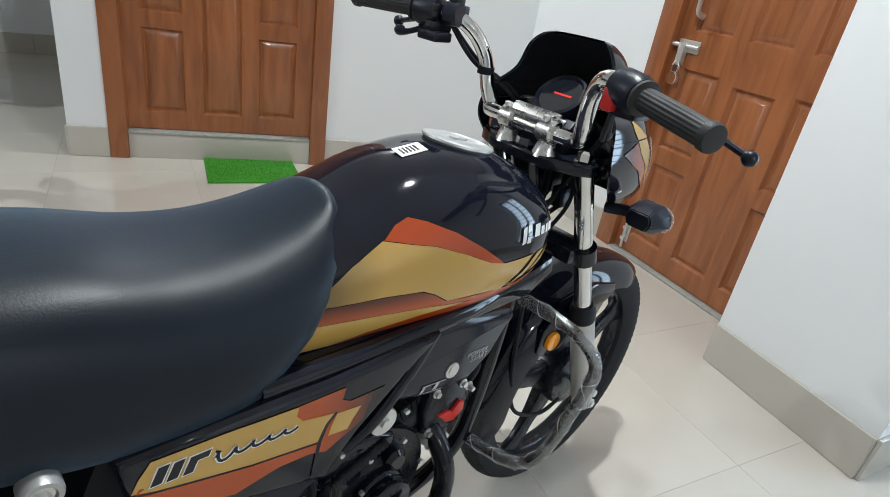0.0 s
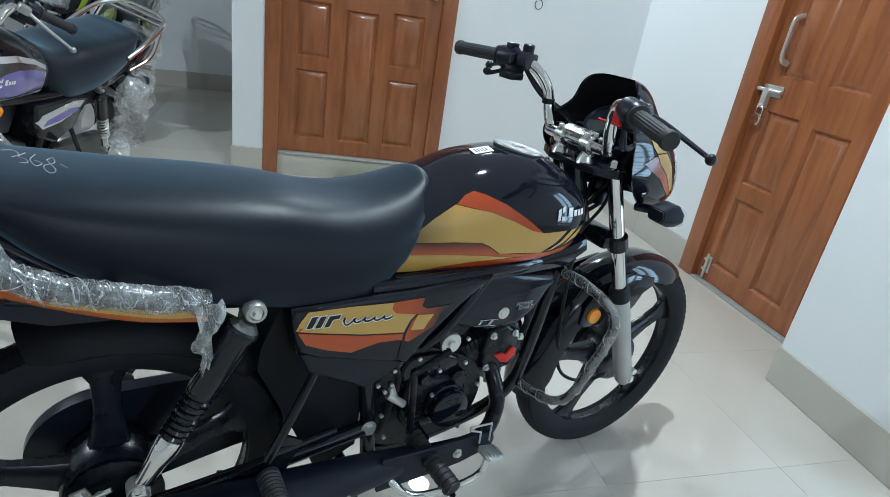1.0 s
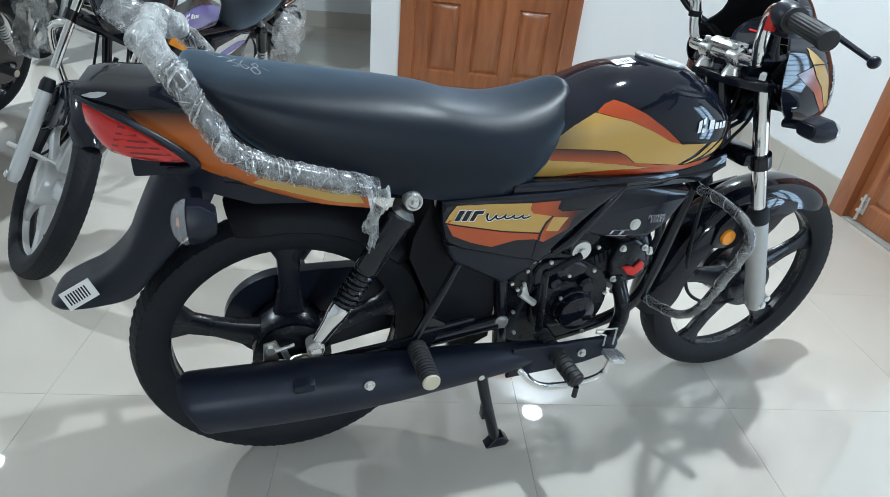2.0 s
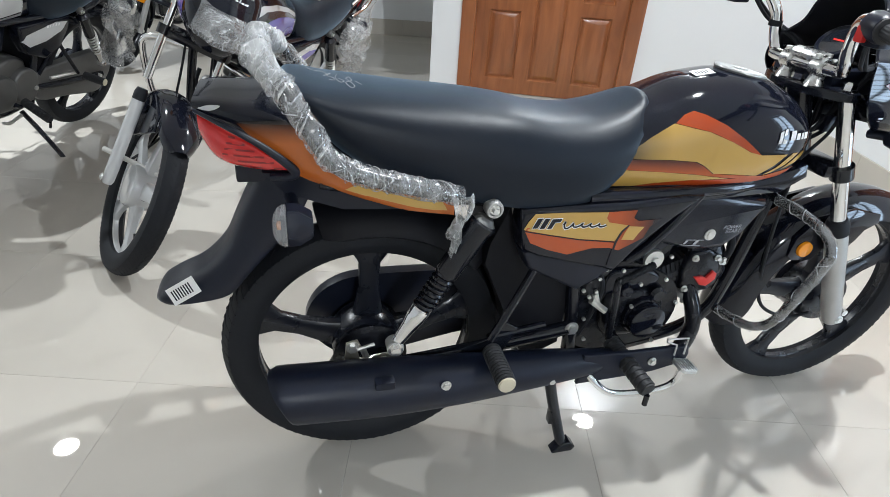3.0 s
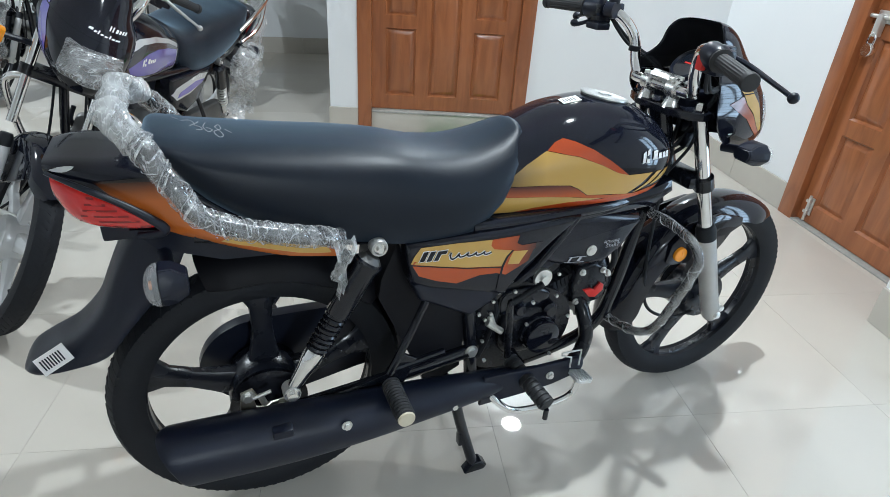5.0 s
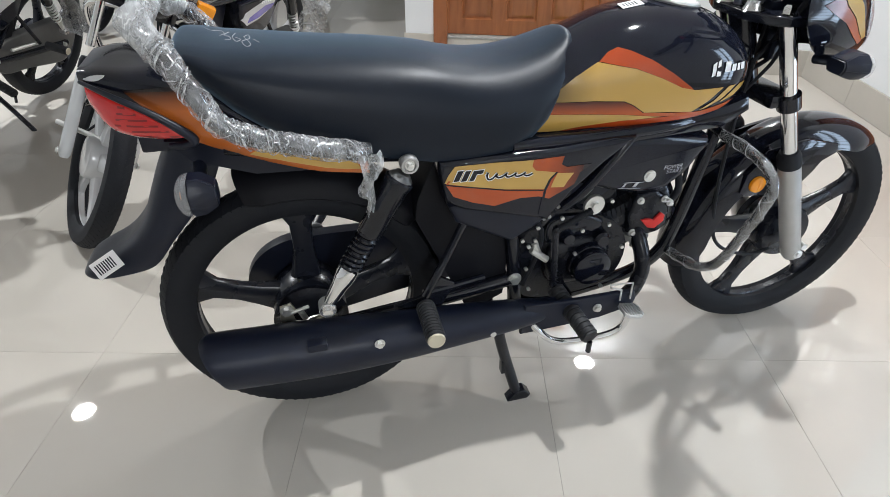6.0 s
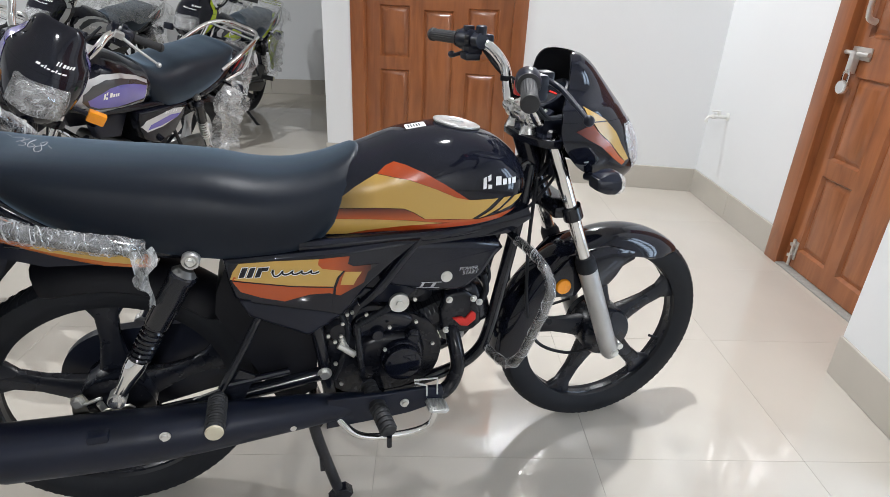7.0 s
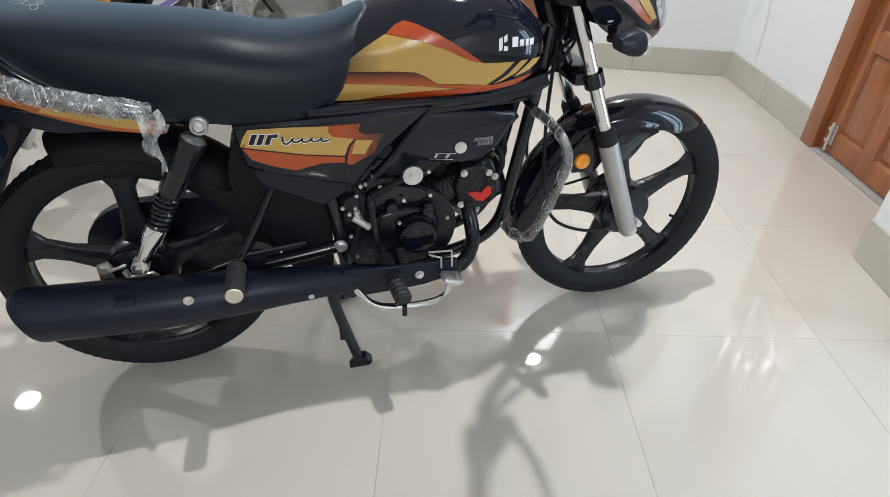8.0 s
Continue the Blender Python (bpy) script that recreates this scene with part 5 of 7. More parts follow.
            part("chalk_stroke", tube(pts, 0.0008, 6, 6), M_CHALK, seat, "faint white chalk scribble")
    # tail
    tl = bmesh.new()
    rings = []
    for x, lo, hi, w in smooth_nd([(0.175, 0.664, 0.700, 0.128), (0.10, 0.673, 0.732, 0.128), (0.02, 0.698, 0.772, 0.125), (-0.06, 0.728, 0.835, 0.120), (-0.12, 0.752, 0.866, 0.112), (-0.18, 0.796, 0.867, 0.100), (-0.225, 0.830, 0.869, 0.084), (-0.250, 0.848, 0.866, 0.066)], 5):
        ring = []
        for j in range(28):
            th = -math.pi / 2 + 2 * math.pi * j / 28
            c, s = math.cos(th), math.sin(th)
            ring.append((x, w * (abs(c) ** 0.30) * (1 if c >= 0 else -1), (lo + hi) / 2 + (hi - lo) / 2 * (abs(s) ** 0.42) * (1 if s >= 0 else -1)))
        rings.append(ring)
    skin(tl, rings)
    tail = part("tail_cover", tl, spec["tail"], bike, spec.get("tail_label", "black tail cover"), 40)
    ttl = tree_of(tail)
    if main:
        for s in (-1, 1):
            part("tail_stripe", projected([(-0.185, 0.842), (-0.11, 0.846), (-0.06, 0.80), (0.0, 0.748), (0.10, 0.716), (0.172, 0.696), (0.174, 0.672), (0.09, 0.6845), (0.0, 0.7115), (-0.075, 0.743), (-0.115, 0.765)], ttl, s, 0.0026, 0.008), M_TAILPAINT, tail, "orange stripe")
            part("tail_stripe", projected([(0.0, 0.738), (0.06, 0.720), (0.11, 0.708), (0.150, 0.699), (0.160, 0.682), (0.135, 0.6840), (0.10, 0.691), (0.04, 0.709), (-0.02, 0.729)], ttl, s, 0.0036, 0.008), M_GOLDC, tail, "gold stripe")
            part("tail_mark", projected([(-0.240, 0.856), (-0.225, 0.862), (-0.205, 0.862), (-0.222, 0.855)], ttl, s, 0.0015, rounds=3), M_SILVER, tail)
    lam = bmesh.new()
    rings = []
    for x, lo, hi, w in smooth_nd([(-0.100, 0.762, 0.772, 0.118), (-0.125, 0.758, 0.790, 0.122), (-0.160, 0.756, 0.820, 0.118), (-0.200, 0.762, 0.836, 0.108), (-0.226, 0.776, 0.845, 0.094), (-0.244, 0.806, 0.850, 0.074)], 4):
        ring = []
        for j in range(24):
            th = -math.pi / 2 + 2 * math.pi * j / 24
            c, s = math.cos(th), math.sin(th)
            ring.append((x, w * (abs(c) ** 0.4) * (1 if c >= 0 else -1), (lo + hi) / 2 + (hi - lo) / 2 * (abs(s) ** 0.6) * (1 if s >= 0 else -1)))
        rings.append(ring)
    skin(lam, rings)
    tlamp = part("tail_lamp", lam, M_RED, bike, "red tail lamp")
    tl_tree = tree_of(tlamp)
    for s in (-1, 1):
        part("lamp_trim", tube([(-0.247, s * 0.074, 0.852, 0.003), (-0.20, s * 0.111, 0.838, 0.0045), (-0.155, s * 0.121, 0.813, 0.0055), (-0.118, s * 0.124, 0.784, 0.007), (-0.100, s * 0.122, 0.763, 0.008), (-0.110, s * 0.118, 0.753, 0.007), (-0.140, s * 0.110, 0.750, 0.005)], seg=12), M_PLASTIC, bike, "dark trim beside the tail lamp")
        if main:
            for k in range(6):
                z0 = 0.768 + 0.0095 * k
                part("lens_rib", projected([(-0.218 + 0.004 * k, z0 + 0.002), (-0.118 - 0.014 * k, z0), (-0.118 - 0.014 * k, z0 + 0.0032), (-0.218 + 0.004 * k, z0 + 0.0052)], tl_tree, s, 0.0008, 0.03), M_DARKRED, tlamp)
    # rear mudguard with flap, plate sticker and indicators
    part("rear_mudguard", arc_strip((RX, RR), 0.352, 0.074, radians(38 if main else 62), radians(107 if main else 128), 0.004, drop=0.055), M_LINING if main else M_FRAME, bike)
    fl = bmesh.new()
    rings = []
    for cx, cz, sx, sz, w in smooth_nd([(-0.150, 0.745, -0.085, 0.690, 0.066), (-0.185, 0.690, -0.112, 0.640, 0.070), (-0.214, 0.632, -0.152, 0.596, 0.072), (-0.240, 0.580, -0.196, 0.548, 0.073), (-0.284, 0.535, -0.240, 0.500, 0.073), (-0.335, 0.508, -0.300, 0.485, 0.070), (-0.362, 0.492, -0.345, 0.480, 0.060), (-0.372, 0.480, -0.362, 0.476, 0.040)], 4):
        prof = []
        for k in range(15):
            u = -1 + 2 * k / 14
            e = abs(u) ** 3.2
            prof.append((cx + (sx - cx) * e, w * math.copysign(abs(math.sin(u * math.pi / 2)), u), cz + (sz - cz) * e))
        dx, dz = sx - cx, sz - cz
        ln_ = math.hypot(dx, dz) or 1.0
        rings.append(prof + [(x + dx / ln_ * 0.006, y * 0.93, z + dz / ln_ * 0.006) for x, y, z in reversed(prof)])
    skin(fl, rings)
    flap = part("mud_flap", fl, M_PLASTIC, bike, "matt black curved rear mud flap", 50)
    if main:
        stk = box(-0.028, 0.028, -0.017, 0.017, 0, 0.001)
        ms = Matrix.Translation((-0.3135, -0.0705, 0.5150)) @ Matrix.Rotation(radians(-30), 4, "Y") @ Matrix.Rotation(radians(66), 4, "X")
        stk.transform(ms)
        so = part("plate_sticker", stk, M_WHITE, flap, "white barcode sticker")
        for i in range(8):
            bb = box(-0.021 + i * 0.005, -0.0185 + i * 0.005, -0.010, 0.010, 0.0012, 0.0016)
            bb.transform(ms)
            part("printed_bar", bb, M_PLASTIC, so)
    for s in (-1, 1):
        ri, ln = indicator_shapes(s)
        placed = Matrix.Translation((-0.110, s * 0.158, 0.686)) @ Matrix.Diagonal((0.90, 0.80, 0.90, 1))
        ri.transform(placed)
        ln.transform(placed)
        tube([(-0.112, s * 0.055, 0.700, 0.011), (-0.105, s * 0.130, 0.686, 0.011)], seg=12, straight=True, bm=ri)
        ro = part("rear_indicator", ri, M_PLASTIC, bike, "faceted black indicator with a clear lens" if main else "")
        part("indicator_lens", ln, M_LENS, ro, "clear ribbed lens" if main else "")
        if main:
            dish = lathe([(0.0, 0.0), (0.012, 0.0005), (0.024, 0.004), (0.0305, 0.0085), (0.031, 0.0085), (0.0245, 0.005), (0.012, 0.0015), (0.0, 0.001)], (0, 0, 0), "x", 24)
            dish.transform(Matrix.Translation((-0.1195, s * 0.161, 0.686)) @ Matrix.Rotation(math.pi, 4, "Z"))
            part("reflector", dish, M_CHROME, ro, "bright reflector dish")
            part("bulb", lathe([(0, 0.0), (0.007, 0.002), (0.008, 0.007), (0.004, 0.012), (0, 0.013)], (-0.137, s * 0.160, 0.686), "x", 16), M_BULB, ro, "pale amber bulb")
    part("tail_tray", slab([(-0.155, 0.745), (0.12, 0.715), (0.14, 0.660), (-0.02, 0.668), (-0.12, 0.705)], -0.078, 0.078, 0.006), M_PLASTIC, bike)
    part("lamp_bracket", box(-0.20, -0.12, -0.05, 0.05, 0.715, 0.76, 0.006), M_PLASTIC, bike)
    return bike, tank, seat, tail


def chassis(bike, spec):
    """Frame, engine, exhaust, suspension and controls of a motorcycle."""
    main = spec.get("main", False)
    eng = spec["engine"]
    RX = spec.get("rear_x", 0.03)
    # frame
    for s in (-1, 1):
        y = s * 0.055
        part("down_tube", tube([(0.985, s * 0.02, 0.80), (0.952, s * 0.045, 0.66), (0.920, y, 0.50), (0.901, y, 0.395), (0.880, y, 0.330), (0.835, y, 0.288), (0.76, y, 0.262), (0.62, y, 0.240), (0.50, y, 0.25)], 0.0155, 14), M_FRAME, bike)
        part("seat_rail", tube([(0.93, s * 0.05, 0.71), (0.80, s * 0.09, 0.688), (0.65, s * 0.112, 0.684), (0.45, s * 0.115, 0.682), (0.28, s * 0.115, 0.690), (0.12, s * 0.112, 0.706), (-0.06, s * 0.10, 0.735)], 0.014, 12), M_FRAME, bike)
        part("frame_tube", tube([(0.44, s * 0.09, 0.68), (0.455, s * 0.09, 0.55), (0.475, s * 0.09, 0.42), (0.49, s * 0.09, 0.27)], 0.016, 12), M_FRAME, bike)
        if not main:
            part("frame_tube", tube([(0.26, s * 0.11, 0.685), (0.34, s * 0.10, 0.54), (0.44, s * 0.092, 0.40)], 0.010, 10), M_FRAME, bike)
    part("backbone", tube([(0.985, 0, 0.80), (0.85, 0, 0.72), (0.60, 0, 0.68), (0.44, 0, 0.60)], 0.028, 14), M_FRAME, bike)
    part("inner_mudguard", slab([(0.305, 0.665), (0.44, 0.66), (0.47, 0.50), (0.46, 0.30), (0.38, 0.26), (0.32, 0.40), (0.262, 0.53), (0.268, 0.575)] if main else [(0.20, 0.66), (0.44, 0.66), (0.47, 0.50), (0.46, 0.30), (0.38, 0.26), (0.34, 0.40), (0.28, 0.55)], -0.085, 0.085, 0.01), M_LINING, bike)
    # swinging arm
    for s in (-1, 1):
        part("swing_arm", tube([(0.475, s * 0.092, 0.345), (0.30, s * 0.098, 0.325), (RX, s * 0.105, 0.302), (RX - 0.035, s * 0.105, 0.300)], 0.0165, 12), M_FRAME, bike)
        part("pivot_bolt", bolt_head((0.478, s * 0.105, 0.352), 0.011, 0.010, s), M_STEEL, bike)
    part("chain_case", slab([(RX - 0.128, 0.30), (RX - 0.115, 0.37), (RX - 0.06, 0.418), (0.03 + RX, 0.432), (0.30, 0.425), (0.45, 0.41), (0.47, 0.33), (0.42, 0.265), (0.25, 0.24), (RX, 0.20), (RX - 0.07, 0.225)], 0.060, 0.098, 0.012, rounds=4), M_PLASTIC if main else M_ALLOY_GREY, bike)
    part("brake_drum_plate", lathe([(0, -0.05), (0.074, -0.052), (0.080, -0.062), (0.055, -0.074), (0, -0.076)], (RX, 0, 0.302), "y", 40), M_ENGINE, bike)
    part("brake_arm", tube([(RX + 0.005, -0.080, 0.265), (RX - 0.005, -0.085, 0.30), (RX - 0.02, -0.085, 0.345)], 0.007, 8), M_STEEL, bike)
    # rear shock absorbers
    for s in (-1, 1):
        a, b = Vector((0.241, s * 0.148, 0.690)), Vector((0.066, s * 0.150, 0.398))
        d = (b - a).normalized()
        L = (b - a).length
        sh = part("shock_absorber", tube([(*(a + d * 0.024), 0.016), (*(a + d * 0.034), 0.027), (*(a + d * 0.042), 0.027), (*(a + d * 0.047), 0.0245), (*(a + d * 0.150), 0.0240), (*(a + d * 0.157), 0.020)], seg=24, straight=True), M_FRAME, bike, "black shock absorber")
        part("spring", spring(a + d * (0.152 if main else 0.13), a + d * (0.240 if main else 0.262), 0.0175 if main else 0.0185, 0.0052 if main else 0.0048, 8), M_FRAME if main else M_STEEL, sh, "black coil spring" if main else "bright coil spring")
        part("damper_rod", rod(a + d * 0.16, a + d * 0.27, 0.0145, 14), M_FRAME, sh)
        part("lower_mount", tube([(*(a + d * 0.238), 0.019), (*(a + d * 0.243), 0.0205), (*(a + d * 0.262), 0.0205), (*(a + d * 0.285), 0.0165), (*(b - d * 0.006), 0.012)], seg=16, straight=True), M_CHROME, sh, "chrome lower mount")
        part("mount_collar", lathe([(0, s * -0.012), (0.0155, s * -0.012), (0.0168, s * -0.008), (0.0168, s * 0.008), (0.0152, s * 0.012), (0.0112, s * 0.012), (0.0104, s * 0.007), (0.0, s * 0.007)], a, "y", 28), M_ALLOY if main else M_ALLOY_GREY, sh)
        part("mount_washer", tube([(*(a + d * 0.020), 0.014), (*(a + d * 0.030), 0.0235), (*(a + d * 0.033), 0.0235)], seg=20, straight=True), M_ALLOY_GREY if main else M_FRAME, sh)
        part("mount_nut", bolt_head((a.x, a.y + s * 0.007, a.z), 0.0062, 0.012, s), M_STEEL, sh)
        part("mount_nut", bolt_head((b.x, b.y + s * 0.012, b.z), 0.010, 0.010, s), M_CHROME, sh)
        part("mount_eye", lathe([(0, s * -0.014), (0.017, s * -0.014), (0.017, s * 0.012), (0.0, s * 0.012)], b, "y", 20), M_ALLOY, sh)
    # rear brake linkage
    part("brake_rod", rod((0.52, -0.115, 0.275), (RX + 0.005, -0.105, 0.250), 0.0045, 8), M_STEEL, bike)
    lk = bmesh.new()
    box(RX - 0.012, RX + 0.022, -0.125, -0.105, 0.245, 0.275, 0.003, bm=lk)
    box(RX + 0.02, RX + 0.07, -0.122, -0.110, 0.252, 0.264, 0.002, bm=lk)
    part("adjuster", lk, M_STEEL, bike)
    if main:
        bk = slab([(-0.030, 0.345), (-0.026, 0.392), (-0.004, 0.398), (0.004, 0.380), (-0.004, 0.372), (0.000, 0.350), (0.016, 0.345), (0.012, 0.332), (-0.012, 0.334)], -0.118, -0.122, 0.001)
        part("torque_stay", bk, M_ZINC, bike, "zinc plated bracket at the rear axle")
        part("stay_nut", bolt_head((-0.014, -0.122, 0.382), 0.009, 0.010, -1), M_STEEL, bike)
        part("stay_rod", rod((-0.020, -0.125, 0.372), (0.030, -0.125, 0.386), 0.004, 8), M_STEEL, bike)
        part("brake_lever", slab([(0.012, 0.338), (0.030, 0.352), (0.075, 0.356), (0.085, 0.346), (0.060, 0.332), (0.030, 0.330)], -0.116, -0.121, 0.001), M_ZINC, bike)
        part("wing_nut", bolt_head((0.048, -0.121, 0.343), 0.010, 0.012, -1), M_ZINC, bike)
    part("chain_adjuster", box(RX - 0.055, RX + 0.012, -0.128, -0.116, 0.290, 0.318, 0.003), M_STEEL, bike)
    part("axle_nut", bolt_head((RX, -0.128, 0.302), 0.014, 0.012, -1), M_STEEL, bike)
    # engine
    crank = slab([(0.50, 0.46), (0.53, 0.49), (0.60, 0.50), (0.68, 0.47), (0.74, 0.43), (0.765, 0.37), (0.75, 0.30), (0.70, 0.265), (0.60, 0.255), (0.52, 0.27), (0.49, 0.33)], -0.075, 0.080, 0.014, rounds=3)
    part("crankcase", crank, eng, bike, "engine casing")
    if main:
        part("engine_cover", slab([(0.560, 0.400), (0.590, 0.420), (0.650, 0.424), (0.700, 0.412), (0.722, 0.375), (0.716, 0.325), (0.690, 0.298), (0.62, 0.292), (0.575, 0.305), (0.556, 0.345)], -0.062, -0.090, 0.020, 4, rounds=3), M_ENGINE, bike)
        cv = part("clutch_cover", lathe([(0.0, -0.1265), (0.039, -0.1265), (0.0435, -0.1245), (0.0455, -0.119), (0.0455, -0.106), (0.048, -0.103), (0.050, -0.097), (0.050, -0.085), (0.0, -0.085)], (0.659, 0, 0.360), "y", 48), M_BLACK, bike, "round glossy black engine cover")
        part("cover_mark", slab([(0.672, 0.347), (0.690, 0.352), (0.702, 0.348), (0.690, 0.339), (0.676, 0.340)], -0.1262, -0.1285, 0.0006, 1), M_ENGINE, cv)
        for x0, z0, w in ((0.690, 0.412, 0.020), (0.604, 0.432, 0.018)):
            part("casing_boss", lathe([(0, -0.10), (w * 0.7, -0.10), (w, -0.092), (w, -0.07), (0, -0.07)], (x0, 0, z0), "y", 20), M_BLACK, bike)
        part("sump_casing", slab([(0.545, 0.46), (0.575, 0.485), (0.640, 0.482), (0.690, 0.460), (0.675, 0.430), (0.60, 0.425), (0.555, 0.415)], -0.06, -0.086, 0.010, rounds=3), M_BLACK, bike)
        part("starter_motor", tube([(0.600, -0.02, 0.500, 0.012), (0.604, -0.02, 0.500, 0.027), (0.680, -0.02, 0.488, 0.027), (0.690, -0.02, 0.486, 0.020)], seg=20, straight=True), M_BLACK, bike)
    else:
        part("engine_cover", slab([(0.545, 0.44), (0.60, 0.455), (0.66, 0.445), (0.72, 0.415), (0.745, 0.36), (0.725, 0.30), (0.67, 0.275), (0.60, 0.28), (0.55, 0.32), (0.535, 0.38)], -0.07, -0.100, 0.012, rounds=3), eng, bike)
        part("clutch_cover", lathe([(0.0, -0.125), (0.052, -0.125), (0.060, -0.121), (0.064, -0.112), (0.068, -0.098), (0.068, -0.09), (0.0, -0.09)], (0.672, 0, 0.352), "y", 48), eng, bike)
        part("oil_cap", lathe([(0, -0.135), (0.013, -0.135), (0.016, -0.120), (0, -0.12)], (0.715, 0, 0.322), "y", 20), M_PLASTIC, bike)
    part("left_engine_cover", lathe([(0.0, 0.115), (0.055, 0.115), (0.078, 0.104), (0.084, 0.08), (0, 0.08)], (0.66, 0, 0.36), "y", 48), eng, bike)
    part("sprocket_cover", slab([(0.47, 0.43), (0.55, 0.45), (0.60, 0.40), (0.58, 0.31), (0.49, 0.29), (0.455, 0.35)], 0.075, 0.108, 0.012, rounds=3), eng, bike)
    cd = Vector((0.93, 0, 0.36)).normalized()
    cn = Vector((-cd.z, 0, cd.x))
    c0 = Vector((0.715, 0, 0.405))
    for k in range(9):
        c = c0 + cd * (0.012 + 0.0115 * k)
        hw, hh = (0.050, 0.050) if main else (0.064, 0.066)
        fin = bmesh.new()
        pts = []
        for u, v in ((-1, -1), (1, -1), (1, 1), (-1, 1)):
            for w in (-0.0045, 0.0045) if main else (-0.0022, 0.0022):
                pts.append(c + cd * w + Vector((0, u * hw, 0)) + cn * v * hh)
        vsx = [fin.verts.new(p) for p in pts]
        bmesh.ops.convex_hull(fin, input=vsx)
        part("cooling_fin", fin, M_RUBBER if main else eng, bike)
    cyl = tube([(*(c0 - cd * 0.01), 0.054), (*(c0 + cd * 0.118), 0.054)], seg=24, straight=True)
    part("cylinder", cyl, eng, bike)
    h0 = c0 + cd * 0.118
    hd = bmesh.new()
    rings = []
    for t, w, hgt in ((0.0, 0.058, 0.060), (0.01, 0.064, 0.066), (0.045, 0.064, 0.066), (0.064, 0.052, 0.054), (0.072, 0.034, 0.036)):
        ring = []
        for j in range(20):
            th = 2 * math.pi * j / 20
            c, s = math.cos(th), math.sin(th)
            ring.append(h0 + cd * t + Vector((0, w * abs(c) ** 0.5 * (1 if c >= 0 else -1), 0)) + cn * hgt * abs(s) ** 0.5 * (1 if s >= 0 else -1))
        rings.append(ring)
    skin(hd, rings)
    part("cylinder_head", hd, eng, bike)
    if main:
        # added dark block that hides a stray reflection between cover and engine
        part("air_box", slab([(0.56, 0.66), (0.72, 0.66), (0.76, 0.60), (0.74, 0.54), (0.66, 0.49), (0.58, 0.50), (0.55, 0.56)], -0.055, 0.055, 0.014, 3), M_PLASTIC, bike)
        part("rocker_cover", slab([(0.775, 0.500), (0.822, 0.508), (0.852, 0.492), (0.868, 0.450), (0.872, 0.410), (0.852, 0.392), (0.800, 0.382), (0.770, 0.400), (0.762, 0.450)], -0.045, -0.068, 0.010, 3), M_ENGINE, bike, "black cylinder head cover")
        for bx, bz in ((0.846, 0.484), (0.862, 0.472), (0.784, 0.488), (0.779, 0.404)):
            part("head_bolt", bolt_head((bx, -0.068, bz), 0.0058, 0.008, -1), M_STEEL, bike)
        part("sensor", tube([(0.786, -0.055, 0.398, 0.012), (0.788, -0.062, 0.384, 0.012), (0.789, -0.064, 0.378, 0.007), (0.790, -0.066, 0.362, 0.007)], seg=12, straight=True), M_STEEL, bike, "bright metal sensor in the head")
        part("throttle_body", tube([(0.640, -0.01, 0.545, 0.020), (0.660, -0.01, 0.540, 0.024), (0.700, -0.01, 0.525, 0.024), (0.735, -0.005, 0.500, 0.018)], seg=18), M_ALLOY_GREY, bike, "grey throttle body")
        rb = slab([(0.794, 0.436), (0.818, 0.437), (0.827, 0.431), (0.843, 0.450), (0.854, 0.442), (0.854, 0.426), (0.834, 0.409), (0.815, 0.413)], -0.067, -0.074, 0.002)
        part("head_badge", rb, M_REDPAINT, bike, "red painted badge")
    part("spark_plug_cap", tube([(0.865, -0.055, 0.46), (0.88, -0.062, 0.50), (0.87, -0.06, 0.545)], 0.008, 10), M_RUBBER, bike)
    part("carburettor", lathe([(0, -0.05), (0.028, -0.05), (0.030, -0.03), (0.030, 0.03), (0, 0.03)], (0.70, 0, 0.52), "y", 20), eng, bike)
    part("intake_pipe", tube([(0.74, 0, 0.46), (0.72, 0, 0.51), (0.66, 0, 0.55)], 0.024, 14), M_RUBBER, bike)
    for bx, bz in ((0.555, 0.425), (0.60, 0.440), (0.735, 0.395), (0.70, 0.288), (0.56, 0.32), (0.63, 0.285), (0.548, 0.372), (0.575, 0.462), (0.545, 0.475), (0.535, 0.505), (0.590, 0.535), (0.705, 0.450)) if not main else ((0.564, 0.526), (0.546, 0.504), (0.535, 0.501), (0.524, 0.478), (0.578, 0.494), (0.631, 0.453), (0.694, 0.459), (0.69, 0.52), (0.833, 0.501), (0.505, 0.435), (0.519, 0.448), (0.504, 0.375), (0.515, 0.316), (0.619, 0.396), (0.491, 0.45), (0.735, 0.395), (0.70, 0.288)):
        part("engine_bolt", bolt_head((bx, -0.102 if bz < 0.45 else -0.098, bz), 0.0046, 0.006, -1, False), M_STEEL, bike)
    # mounting plate, washer and kick start
    part("engine_mount", slab([(0.50, 0.50), (0.56, 0.56), (0.60, 0.55), (0.56, 0.49), (0.52, 0.44), (0.50, 0.44)], -0.080, -0.088, 0.002), M_FRAME, bike)
    if main:
        part("kick_washer", lathe([(0.0, -0.092), (0.023, -0.092), (0.024, -0.090), (0.024, -0.084), (0, -0.084)], (0.656, 0, 0.508), "y", 32), M_STEEL, bike, "pale steel washer")
        part("washer_bolt", bolt_head((0.656, -0.092, 0.508), 0.009, 0.007, -1, False), M_STEEL, bike)
        part("kick_lever", tube([(0.585, -0.108, 0.318), (0.566, -0.124, 0.330), (0.556, -0.130, 0.42), (0.551, -0.130, 0.482), (0.555, -0.132, 0.490)], 0.0085, 10), M_ENGINE, bike)
        kp = bmesh.new()
        prs = []
        a, b = Vector((0.550, -0.132, 0.487)), Vector((0.624, -0.138, 0.529))
